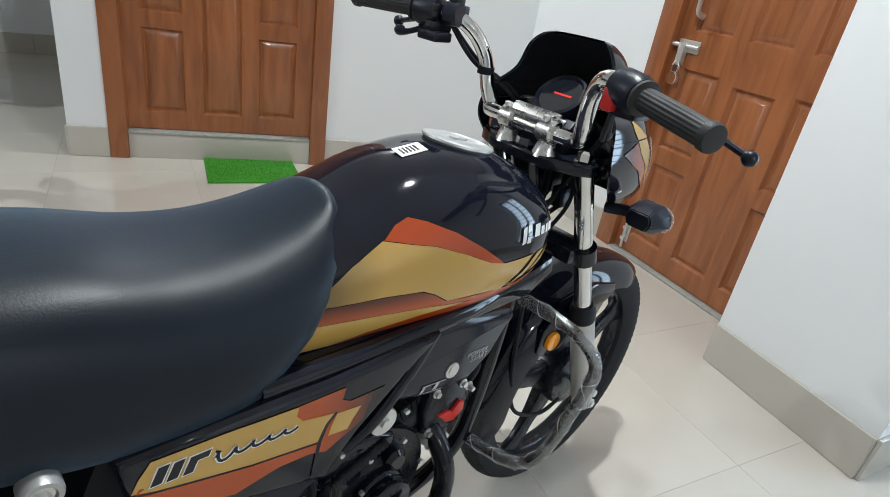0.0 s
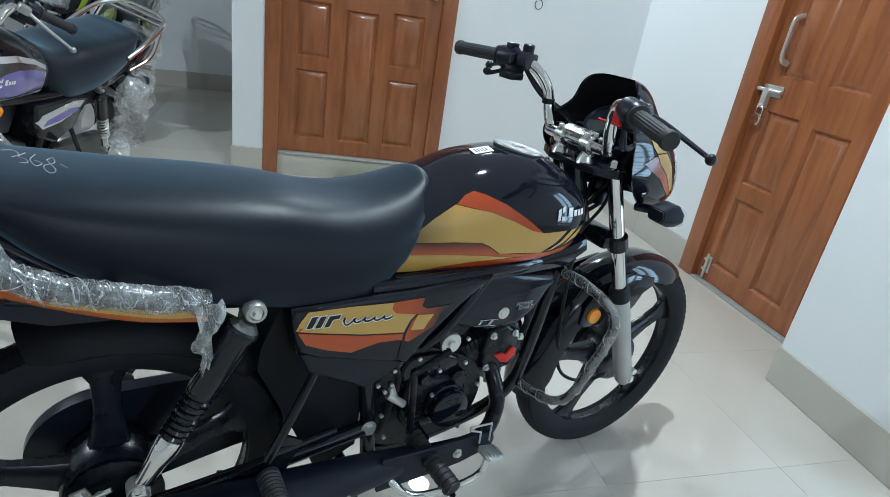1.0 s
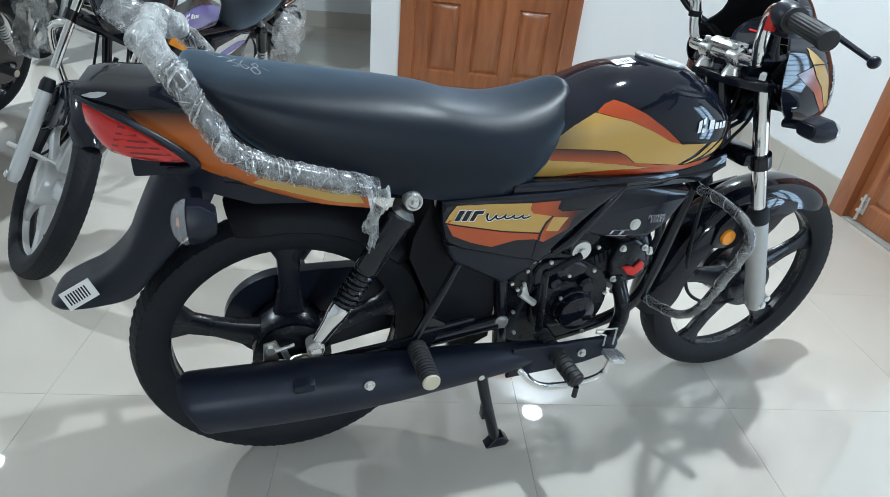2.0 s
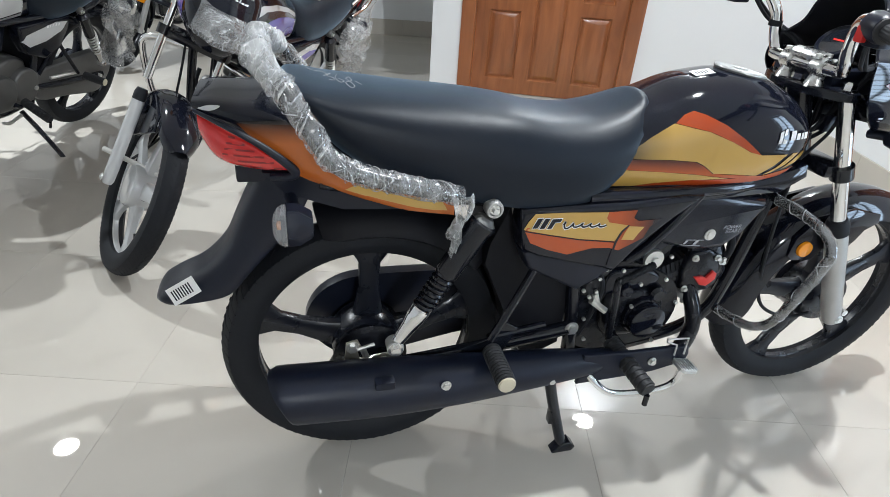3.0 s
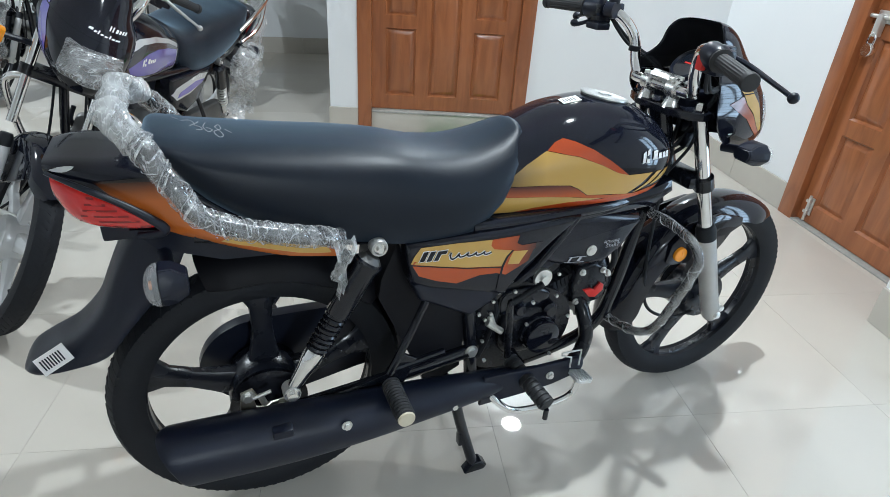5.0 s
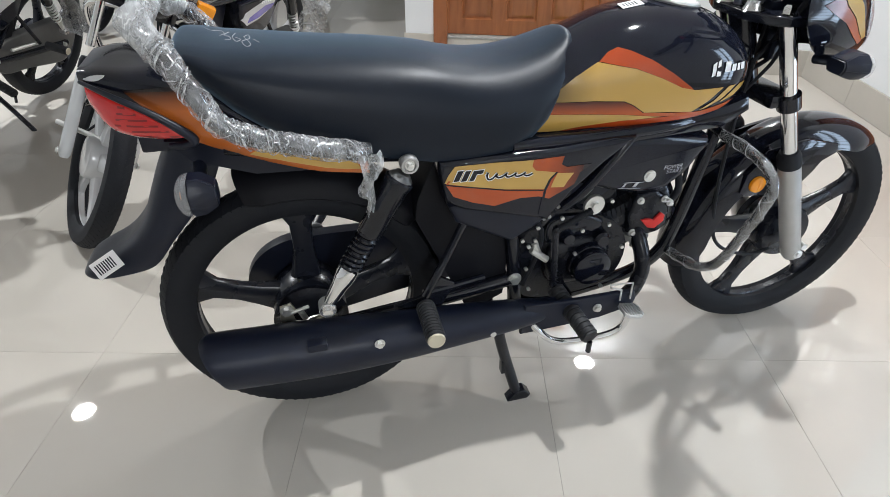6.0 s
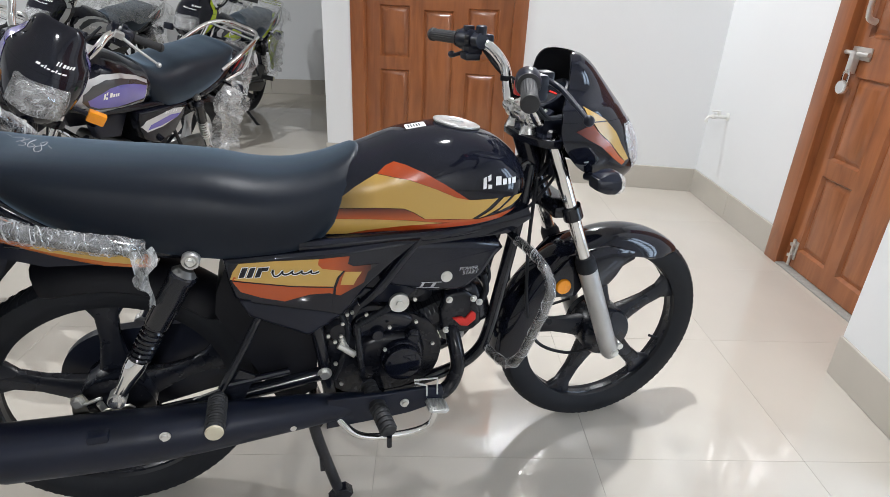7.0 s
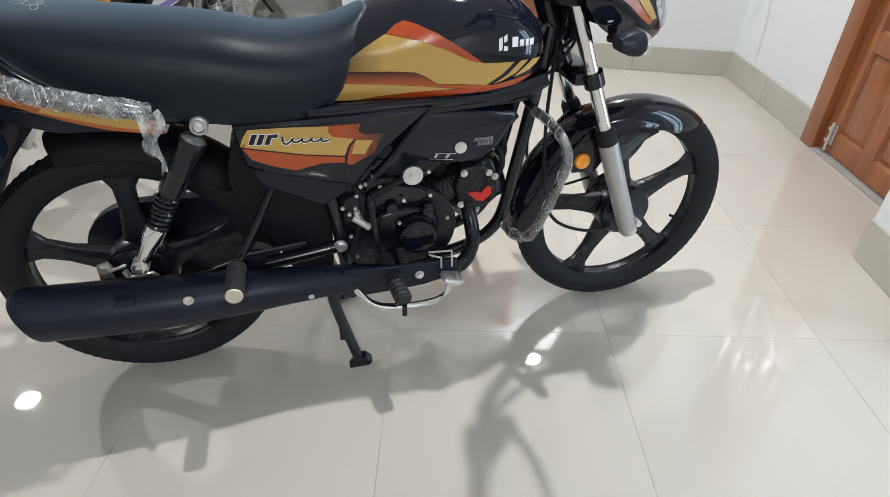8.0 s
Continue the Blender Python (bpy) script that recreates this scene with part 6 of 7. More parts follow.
        for i in range(13):
            for t, r in ((0.0, 0.0085), (0.5, 0.0085), (0.55, 0.0068), (0.95, 0.0068)):
                prs.append((*a.lerp(b, (i + t) / 13), r))
        tube(prs, seg=12, straight=True, bm=kp)
        part("kick_pedal", kp, M_RUBBER, bike, "ribbed black rubber kick pedal")
        part("horn", lathe([(0, -0.10), (0.020, -0.10), (0.03, -0.09), (0.03, -0.07), (0, -0.07)], (0.515, 0, 0.455), "y", 20), M_ENGINE, bike)
        for q in ((0.512, -0.105, 0.425, 0.548, -0.112, 0.398), (0.52, -0.10, 0.44, 0.53, -0.105, 0.41)):
            part("switch_body", rod(q[:3], q[3:], 0.008, 10), M_STEEL, bike)
        part("cable", tube([(0.52, -0.095, 0.50), (0.535, -0.10, 0.45), (0.52, -0.10, 0.38), (0.50, -0.10, 0.33)], 0.006, 8), M_RUBBER, bike)
        part("cable", tube([(0.87, -0.06, 0.60), (0.885, -0.065, 0.54), (0.875, -0.06, 0.50)], 0.004, 8), M_RUBBER, bike)
    # exhaust
    if spec.get("exhaust", True):
        mu = part("muffler", tube([(-0.150, -0.178, 0.329, 0.052), (-0.146, -0.178, 0.329, 0.057), (-0.12, -0.178, 0.328, 0.0585), (0.05, -0.176, 0.317, 0.058), (0.20, -0.176, 0.313, 0.052), (0.33, -0.172, 0.310, 0.044), (0.45, -0.165, 0.303, 0.035), (0.54, -0.158, 0.297, 0.025), (0.60, -0.15, 0.290, 0.021)], seg=32, n=5), M_MUFFLER, bike, "satin black muffler")
        for v in mu.data.vertices:
            v.co.x -= 0.34 * (v.co.z - 0.329) * min(1.0, max(0.0, (0.02 - v.co.x) / 0.12))
        part("tail_pipe", tube([(-0.165, -0.178, 0.329, 0.018), (-0.14, -0.178, 0.329, 0.020)], seg=20, straight=True), M_ENGINE, mu)
        part("exhaust_pipe", tube([(0.58, -0.15, 0.286), (0.68, -0.14, 0.266), (0.740, -0.130, 0.258), (0.780, -0.118, 0.272), (0.800, -0.108, 0.312), (0.801, -0.098, 0.348), (0.797, -0.075, 0.385), (0.795, -0.04, 0.410)], 0.0185, 16), M_ENGINE, bike)
        part("exhaust_flange", lathe([(0, -0.010), (0.032, -0.010), (0.032, 0.004), (0, 0.004)], (0.800, -0.05, 0.388), "z", 20), M_STEEL, bike)
        hsd = slab([(0.475, 0.338), (0.60, 0.331), (0.70, 0.331), (0.738, 0.328), (0.744, 0.306), (0.738, 0.284), (0.66, 0.266), (0.60, 0.262), (0.47, 0.258)], -0.176, -0.186, 0.004)
        hs = part("heat_shield", hsd, M_MUFFLER, bike, "satin black heat shield")
        for px, pz, py in ((0.155, 0.350, -0.228), (0.398, 0.296, -0.200), (0.648, 0.300, -0.187)):
            part("shield_bolt", bolt_head((px, py, pz), 0.007, 0.008, -1), M_STEEL, hs)
        part("muffler_clamp", box(0.018, 0.056, -0.224, -0.200, 0.352, 0.370, 0.004), M_MUFFLER, mu)
        part("muffler_bracket", slab([(0.20, 0.36), (0.27, 0.38), (0.30, 0.42), (0.33, 0.40), (0.30, 0.34)], -0.135, -0.143, 0.002), M_FRAME, bike)
    # pillion footrests
    for s in (-1, 1):
        part("footrest_hanger", tube([(0.362, s * 0.125, 0.560), (0.31, s * 0.145, 0.47), (0.262, s * 0.160, 0.392)], 0.0085, 10), M_FRAME, bike, "thin bright-edged footrest stay")
        part("footrest_arm", rod((0.262, s * 0.150, 0.392), (0.40, s * 0.12, 0.385), 0.008, 10), M_FRAME if main else M_STEEL, bike)
        prs = []
        a, b = Vector((0.256, s * 0.190, 0.390)), Vector((0.254, s * 0.290, 0.392))
        for i in range(12):
            for t, r in ((0.0, 0.0195), (0.6, 0.0195), (0.65, 0.0178), (0.95, 0.0178)):
                prs.append((*a.lerp(b, (i + t) / 12), r))
        fp = part("pillion_footrest", tube(prs, seg=20, straight=True), M_GRIP, bike, "ribbed black rubber footrest")
        part("end_cap", lathe([(0.0, s * 0.293), (0.016, s * 0.293), (0.0175, s * 0.2895), (0.0, s * 0.2895)], (0.254, 0, 0.392), "y", 24), M_IVORY, fp, "pale footrest end")
        prs = []
        a, b = Vector((0.574, s * 0.125, 0.316)), Vector((0.597, s * 0.262, 0.290))
        for i in range(11):
            for t, r in ((0.0, 0.020), (0.55, 0.020), (0.6, 0.0172), (0.95, 0.0172)):
                prs.append((*a.lerp(b, (i + t) / 11), r))
        prs.append((*b, 0.014))
        fr_ = part("footrest", tube(prs, seg=20, straight=True), M_GRIP, bike, "ribbed black rubber footrest")
        part("footrest_tip", rod(b + Vector((0, 0, -0.012)), b + Vector((0.0, 0, -0.040)), 0.006, 10), M_FRAME, fr_)
    part("footrest_bar", rod((0.602, -0.13, 0.300), (0.602, 0.13, 0.300), 0.011, 12), M_FRAME, bike)
    # brake pedal
    pd = part("brake_pedal", tube([(0.48, -0.150, 0.300), (0.509, -0.190, 0.266), (0.550, -0.203, 0.236), (0.622, -0.205, 0.226), (0.680, -0.206, 0.230), (0.708, -0.207, 0.248), (0.717, -0.207, 0.290)], 0.0085, 12), M_CHROME, bike, "chrome brake pedal")
    pp = slab([(-0.024, -0.016), (-0.016, -0.023), (0.016, -0.023), (0.026, -0.014), (0.026, 0.014), (0.016, 0.023), (-0.016, 0.023), (-0.024, 0.016)], 0, 0.007, 0.002, 2)
    pp.transform(Matrix.Translation((0.719, -0.210, 0.292)) @ Matrix.Rotation(radians(12), 4, "Y") @ Matrix(((1, 0, 0, 0), (0, 0, 1, 0), (0, 1, 0, 0), (0, 0, 0, 1))))
    part("pedal_pad", pp, M_CAP, pd, "ribbed bright pedal pad")
    for i in range(6):
        pr_ = box(-0.021 + 0.0075 * i, -0.0175 + 0.0075 * i, -0.020, 0.020, 0.006, 0.0095, 0.001, seg=1)
        pr_.transform(Matrix.Translation((0.719, -0.210, 0.292)) @ Matrix.Rotation(radians(12), 4, "Y"))
        part("pad_rib", pr_, M_CAP, pd)
    part("pedal_spring", tube([(0.700, -0.19, 0.312), (0.699, -0.19, 0.342), (0.671, -0.19, 0.354), (0.669, -0.19, 0.362), (0.724, -0.19, 0.358), (0.725, -0.19, 0.312)], 0.0022, 8, straight=True), M_STEEL, bike, "bent wire spring")
    part("gear_lever", tube([(0.60, 0.13, 0.26), (0.69, 0.15, 0.26), (0.74, 0.16, 0.28)], 0.007, 10), M_STEEL if not main else M_ENGINE, bike)
    # stands
    if main:
        cs = part("centre_stand", tube([(0.46, -0.105, 0.262), (0.447, -0.115, 0.205), (0.485, -0.138, 0.05), (0.498, -0.145, 0.012)], 0.0135, 12), M_FRAME, bike, "black centre stand")
        part("stand_leg", tube([(0.46, 0.105, 0.262), (0.447, 0.115, 0.205), (0.485, 0.138, 0.05), (0.498, 0.145, 0.012)], 0.0135, 12), M_FRAME, cs)
        part("stand_bar", rod((0.455, -0.115, 0.215), (0.455, 0.115, 0.215), 0.012, 12), M_FRAME, cs)
        for s in (-1, 1):
            part("stand_foot", slab([(0.468, 0.0), (0.52, 0.0), (0.528, 0.012), (0.512, 0.030), (0.492, 0.030)], s * 0.130, s * 0.158, 0.004), M_FRAME, cs)
            part("stand_lug", box(0.452, 0.474, s * 0.128 - 0.01, s * 0.128 + 0.01, 0.085, 0.125, 0.003), M_FRAME, cs)
    else:
        stand = part("side_stand", tube([(0.56, 0.10, 0.255), (0.535, 0.16, 0.18), (0.515, 0.24, 0.09), (0.51, 0.285, 0.045), (0.49, 0.315, 0.036)], 0.011, 10), M_FRAME, bike, "black side stand")
    # crash guard wrapped in film
    for s in (-1, 1):
        gp = [(0.936, s * 0.040, 0.645), (0.944, s * 0.076, 0.634), (0.954, s * 0.150, 0.630), (0.957, s * 0.205, 0.618), (0.957, s * 0.236, 0.592), (0.953, s * 0.238, 0.552), (0.933, s * 0.227, 0.47), (0.915, s * 0.213, 0.402), (0.905, s * 0.192, 0.370), (0.897, s * 0.155, 0.350), (0.892, s * 0.076, 0.334), (0.886, s * 0.045, 0.340)]
        g = part("crash_guard", tube(gp, 0.0098 if main else 0.0125, 14, 8), M_FRAME if main else M_CHROME, bike)
        if main:
            part("film_wrap", tube([(*p, 0.0112) for p in gp[1:-1]], seg=16, n=14, wob=0.07), M_WRAPTHIN, g, "clear cling film wrapped round the guard")
            for k, (pitch, ph) in enumerate(((0.050, 0.0), (-0.110, 0.1))):
                part("film_edge", winding(gp[1:-1], 0.0115, pitch, ph, (0.0007, 0.0005)[k], 17 * k + 5), M_FILMEDGE, g)
    return bike


def winding(pts, r, pitch, phase, width, seed):
    """A narrow strip of film wound round a rail, with an uneven pitch and ragged width."""
    rg_ = random.Random(seed)
    P = smooth_path([Vector(p) for p in pts], 40)
    bm = bmesh.new()
    th = phase * 2 * math.pi
    side = None
    prev = None
    jit = [rg_.uniform(0.6, 1.5) for _ in range(len(P) // 12 + 2)]
    for i in range(1, len(P) - 1):
        d = (P[i + 1] - P[i - 1]).normalized()
        if side is None:
            side = d.cross(Vector((0.1, 0.2, 0.97))).normalized()
        side = (side - d * side.dot(d)).normalized()
        o = d.cross(side)
        th += 2 * math.pi * (P[i] - P[i - 1]).length / pitch * jit[i // 12]
        n = side * math.cos(th) + o * math.sin(th)
        c = P[i] + n * r * (1 + 0.10 * noise.noise(P[i] * 60))
        w = width * (0.45 + 0.8 * abs(noise.noise(P[i] * 45 + Vector((seed, 0, 0)))))
        cur = (bm.verts.new(c - d * w), bm.verts.new(c + n * 0.0012), bm.verts.new(c + d * w))
        if prev:
            bm.faces.new((prev[0], prev[1], cur[1], cur[0]))
            bm.faces.new((prev[1], prev[2], cur[2], cur[1]))
        prev = cur
    return bm


def striped_panels(bike):
    """Side covers, shroud and printed graphics of the striped motorcycle."""
    for s in (-1, 1):
        cov = slab([(0.296, 0.682), (0.300, 0.640), (0.308, 0.596), (0.345, 0.576), (0.495, 0.534), (0.520, 0.526), (0.567, 0.585), (0.632, 0.644), (0.690, 0.690), (0.640, 0.692), (0.52, 0.684), (0.40, 0.684)], s * 0.100, s * 0.150, 0.012, 4)
        c = part("side_cover", cov, M_BLACK, bike, "glossy black side cover with gold and orange graphics", 50)
        tr = tree_of(c)
        low = slab([(0.315, 0.585), (0.332, 0.545), (0.448, 0.482), (0.492, 0.506), (0.531, 0.534), (0.560, 0.570), (0.50, 0.572), (0.36, 0.590)], s * 0.095, s * 0.142, 0.010, 3)
        part("lower_cover", low, M_PLASTIC, bike, "matt black lower side cover")
        G = [([(0.308, 0.638), (0.312, 0.646), (0.40, 0.640), (0.478, 0.6685), (0.538, 0.669), (0.534, 0.652), (0.546, 0.645), (0.600, 0.646), (0.575, 0.630), (0.566, 0.605), (0.516, 0.580), (0.494, 0.588), (0.455, 0.590), (0.424, 0.584), (0.404, 0.580), (0.360, 0.594), (0.322, 0.612)], M_COVERFADE, "orange panel fading to black"),
             ([(0.306, 0.641), (0.312, 0.658), (0.324, 0.6735), (0.396, 0.6725), (0.476, 0.6685), (0.474, 0.656), (0.482, 0.646), (0.524, 0.6370), (0.512, 0.624), (0.503, 0.603), (0.423, 0.614), (0.36, 0.628)], M_GOLDC, "gold panel"),
             ([(0.5275, 0.6345), (0.562, 0.6310), (0.551, 0.615), (0.544, 0.602), (0.517, 0.605), (0.521, 0.620)], M_GOLDC, "gold bar"),
             ([(0.524, 0.6375), (0.5285, 0.6370), (0.516, 0.622), (0.508, 0.600), (0.502, 0.545), (0.497, 0.546), (0.503, 0.602), (0.511, 0.624)], M_BLACK, "black line"),
             ([(0.306, 0.640), (0.36, 0.6275), (0.423, 0.6135), (0.503, 0.602), (0.502, 0.5995), (0.423, 0.611), (0.36, 0.625), (0.308, 0.637)], M_BLACK, "black line")]
        for out, m, lb in G:
            part("cover_stripe", projected(out, tr, s, 0.0010 if m is M_COVERFADE else 0.0016, 0.02), m, c, lb)
        # printed emblem: two heavy slanted blocks, then a wavy stroke, black with a pale edge
        f = 1 if s < 0 else -1
        x0 = 0.320 if s < 0 else 0.470

        def printed(pts, grow_pts):
            for q, m, lift in ((grow_pts, M_WHITE, 0.0022), (pts, M_BLACK, 0.0028)):
                part("mark", projected([(x0 + f * a, b) for a, b in q], tr, s, lift, 0.05), m, c)

        for a0, w, zb, h in ((0.000, 0.0105, 0.644, 0.0205), (0.0150, 0.0105, 0.6425, 0.0205), (0.0310, 0.0095, 0.6415, 0.0200), (0.0395, 0.0115, 0.6540, 0.0075)):
            k = 0.45
            quad = [(a0 + k * (zb - 0.642), zb), (a0 + w + k * (zb - 0.642), zb), (a0 + w + k * (zb + h - 0.642), zb + h), (a0 + k * (zb + h - 0.642), zb + h)]
            e = 0.0014
            printed(quad, [(quad[0][0] - e, quad[0][1] - e), (quad[1][0] + e, quad[1][1] - e), (quad[2][0] + e, quad[2][1] + e), (quad[3][0] - e, quad[3][1] + e)])
        wave = []
        for i in range(57):
            t = i / 56
            ph = t * 2 * math.pi * 5.0
            amp = (0.0075 if t < 0.22 else 0.0045) * (1 - 0.2 * t)
            wave.append((0.060 + 0.092 * t + 0.0045 * math.sin(ph + 0.9), 0.6475 - 0.006 * t + amp * math.sin(ph)))
        for wd, m, lift in ((0.0034, M_WHITE, 0.0022), (0.0017, M_BLACK, 0.0028)):
            rib = bmesh.new()
            prev = None
            for i, (u, v) in enumerate(wave):
                a_, b_ = wave[max(i - 1, 0)], wave[min(i + 1, 56)]
                dx, dz = b_[0] - a_[0], b_[1] - a_[1]
                ln_ = math.hypot(dx, dz) or 1.0
                cur = []
                for sg in (-1, 1):
                    X, Z = x0 + f * (u - sg * dz / ln_ * wd), v + sg * dx / ln_ * wd
                    hit, _, _, _ = tr.ray_cast(Vector((X, s * 1.0, Z)), Vector((0, -s, 0)))
                    cur.append(rib.verts.new((X, (hit.y if hit else s * 0.15) + s * lift, Z)))
                if prev:
                    rib.faces.new((prev[0], prev[1], cur[1], cur[0]))
                prev = cur
            part("mark", rib, m, c, "wavy printed stroke" if m is M_BLACK else "")
        # engine shroud
        sh = slab([(0.640, 0.655), (0.672, 0.672), (0.760, 0.668), (0.886, 0.652), (0.898, 0.632), (0.880, 0.612), (0.853, 0.568), (0.806, 0.533), (0.730, 0.535), (0.688, 0.546), (0.640, 0.560), (0.612, 0.572), (0.610, 0.600)], s * 0.060, s * 0.112, 0.020, 5)
        so = part("engine_shroud", sh, M_SHROUD, bike, "dark plastic engine shroud", 50)
        ts = tree_of(so)
        for wd, xo, zo in (("POWER", 0.789, 0.5885), ("START", 0.797, 0.5780)):
            m = Matrix.Translation((xo, 0, zo)) @ Matrix(((1, 0, 0, 0), (0, 0, 1, 0), (0, 1, 0, 0), (0, 0, 0, 1)))
            if s > 0:
                m = Matrix.Translation((1.63, 0, 0)) @ Matrix.Scale(-1, 4, (1, 0, 0)) @ m
            let = lettering(wd, 0.0128, m)
            for v in let.verts:
                hit, _, _, _ = ts.ray_cast(Vector((v.co.x, s * 1.0, v.co.z)), Vector((0, -s, 0)))
                v.co = Vector((v.co.x, (hit.y if hit else s * 0.112) + s * 0.0012, v.co.z))
            part("lettering", let, M_GREYPRINT, so, "grey lettering")
        for q in ([(0.690, 0.5560), (0.742, 0.5500), (0.744, 0.5515), (0.692, 0.5575)], [(0.700, 0.5680), (0.748, 0.5640), (0.750, 0.5655), (0.702, 0.5695)], [(0.698, 0.5585), (0.704, 0.5580), (0.709, 0.5665), (0.703, 0.5670)], [(0.722, 0.5560), (0.730, 0.5550), (0.737, 0.5645), (0.729, 0.5652)]):
            part("shroud_mark", projected(q, ts, s, 0.0015, 0.05), M_GREYPRINT, so)
        part("shroud_bolt", bolt_head((0.760, s * 0.112, 0.577), 0.009, 0.004, s), M_STEEL, so)
        part("frame_cover", slab([(0.42, 0.692), (0.42, 0.665), (0.66, 0.660), (0.90, 0.672), (0.955, 0.705), (0.945, 0.735), (0.90, 0.720), (0.80, 0.705), (0.60, 0.703)], s * 0.090, s * 0.118, 0.006, 2), M_BLACK, bike)
        # frame cover tube above the shroud
        part("cover_rail", tube([(0.44, s * 0.128, 0.690), (0.58, s * 0.128, 0.690), (0.70, s * 0.124, 0.690), (0.80, s * 0.112, 0.690), (0.90, s * 0.085, 0.695), (0.945, s * 0.055, 0.715)], 0.013, 12), M_BLACK, bike)
        part("cover_arm", tube([(0.690, s * 0.128, 0.685), (0.650, s * 0.135, 0.640), (0.600, s * 0.132, 0.575), (0.565, s * 0.120, 0.535)], 0.011, 12), M_BLACK, bike)
        rf = part("reflector", lathe([(0, s * 0.0795), (0.016, s * 0.0795), (0.019, s * 0.078), (0.0205, s * 0.075), (0.0205, s * 0.070), (0, s * 0.070)], (1.087, 0, 0.490), "y", 32), M_AMBER, bike, "round amber reflector")
        part("reflector_rib", box(1.0865, 1.0875, min(s * 0.0795, s * 0.0805), max(s * 0.0795, s * 0.0805), 0.473, 0.507), M_AMBER, rf)
    # wiring and cables round the steering head
    rgc = random.Random(5)
    for k in range(9):
        y0, y1 = -0.055 + 0.0135 * k, -0.05 + 0.012 * ((k * 4) % 9)
        x0, zt = 1.035 + rgc.uniform(-0.012, 0.02), 0.865 + rgc.uniform(-0.01, 0.02)
        part("cable", tube([(x0, y0, zt), (x0 - 0.012, y0 - 0.01, 0.80), (1.01 - 0.006 * (k % 3), (y0 + y1) / 2, 0.745), (0.965, y1, 0.70 - 0.006 * (k % 4)), (0.90, y1 * 0.7, 0.672)], 0.0038 + 0.0008 * (k % 3), 8), M_RUBBER, bike)
    for x, y, z in ((1.03, -0.045, 0.80), (1.02, 0.01, 0.775), (1.045, -0.01, 0.815), (1.035, 0.045, 0.79)):
        part("coupler", box(x - 0.014, x + 0.014, y - 0.011, y + 0.011, z - 0.018, z + 0.018, 0.003), M_PLASTIC, bike)
    part("head_gusset", slab([(0.985, 0.82), (0.99, 0.74), (0.95, 0.665), (0.88, 0.655), (0.86, 0.70), (0.93, 0.76)], -0.018, 0.018, 0.004), M_FRAME, bike)
    # wrapped grab rail
    rail = []
    for s in (-1, 1):
        side = [(0.168, s * 0.168, 0.728), (0.128, s * 0.182, 0.743), (0.085, s * 0.188, 0.756), (0.014, s * 0.190, 0.777), (-0.026, s * 0.189, 0.793), (-0.052, s * 0.184, 0.814), (-0.079, s * 0.171, 0.858), (-0.114, s * 0.140, 0.908), (-0.143, s * 0.102, 0.938), (-0.148, s * 0.04, 0.936)]
        rail += side if s < 0 else side[::-1]
    g = part("grab_rail", tube(rail, 0.0138, 16, 8), M_FRAME, bike, "grab rail wrapped in clear film")
    for lo, hi, m, rr in ((0, 9, M_WRAPCLEAR, 0.0178), (7, 13, M_WRAP, 0.0205), (11, 20, M_WRAPCLEAR, 0.0178)):
        part("film_wrap", tube([(*p, rr) for p in rail[lo:hi]], seg=28, n=20, wob=0.30 if m is M_WRAP else 0.16), m, g, "crumpled clear cling film")
        if m is M_WRAPCLEAR:
            for k, (pitch, ph) in enumerate(((0.062, 0.0), (0.048, 0.35), (-0.085, 0.2))):
                part("film_edge", winding(rail[lo:hi], rr * 1.04, pitch, ph, (0.0030, 0.0018, 0.0014)[k], 31 * k + lo), M_FILMEDGE, g)
    for s in (-1, 1):
        part("rail_stay", rod((0.05, s * 0.19, 0.760), (0.05, s * 0.11, 0.73), 0.010, 10), M_FRAME, g)
        rb = bmesh.new()
        rings = []
        for i in range(15):
            t = i / 14
            x = 0.168 - 0.006 * t + 0.006 * math.sin(t * 9)
            z = 0.735 - 0.125 * t
            y = s * (0.186 + 0.012 * math.sin(t * 5) - 0.01 * t)
            w = 0.030 * (1 - 0.72 * t) + 0.004 * math.sin(t * 13)
            rings.append([(x + w * (k / 5 - 0.5) * 1.3, y + s * 0.010 * math.sin(k * 1.9 + t * 6), z + 0.006 * math.cos(k * 1.3 + i)) for k in range(6)])
        skin(rb, rings, closed_ring=False, caps=False)
        part("film_tail", rb, M_WRAP, g, "loose end of cling film")


FRONT_PARTS = {"front_wheel", "brake_plate", "fork_leg", "dust_seal", "fork_tube", "fork_clamp", "fork_cap", "lower_yoke", "top_yoke", "stem_nut", "steering_stem", "front_mudguard", "mudguard_stay", "handlebar", "bar_clamp", "clamp_bolt", "bar_brace", "grip", "switch_housing", "lever_bracket", "lever", "visor", "headlamp_cowl", "headlamp", "reflector", "plastic_wrap", "instrument", "instrument_housing", "front_indicator"}


def steer(bike, degrees):
    """Turn the front end about the steering head."""
    p = Vector((0.985, 0, 0.80))
    m = Matrix.Translation(p) @ Matrix.Rotation(radians(degrees), 4, Vector((-0.386, 0, 0.922))) @ Matrix.Translation(-p)
    for ob in bike.children:
        if ob.name.split(".")[0] in FRONT_PARTS:
            ob.matrix_basis = m @ ob.matrix_basis


def crumple(bm, amount, scale):
    for v in bm.verts:
        n = Vector((noise.noise(v.co * scale), noise.noise(v.co * scale + Vector((7, 3, 1))), noise.noise(v.co * scale + Vector((2, 9, 5)))))
        v.co += n * amount
    return bm


def sheet(rows):
    bm = bmesh.new()
    skin(bm, rows, closed_ring=False, caps=False)
    return bm


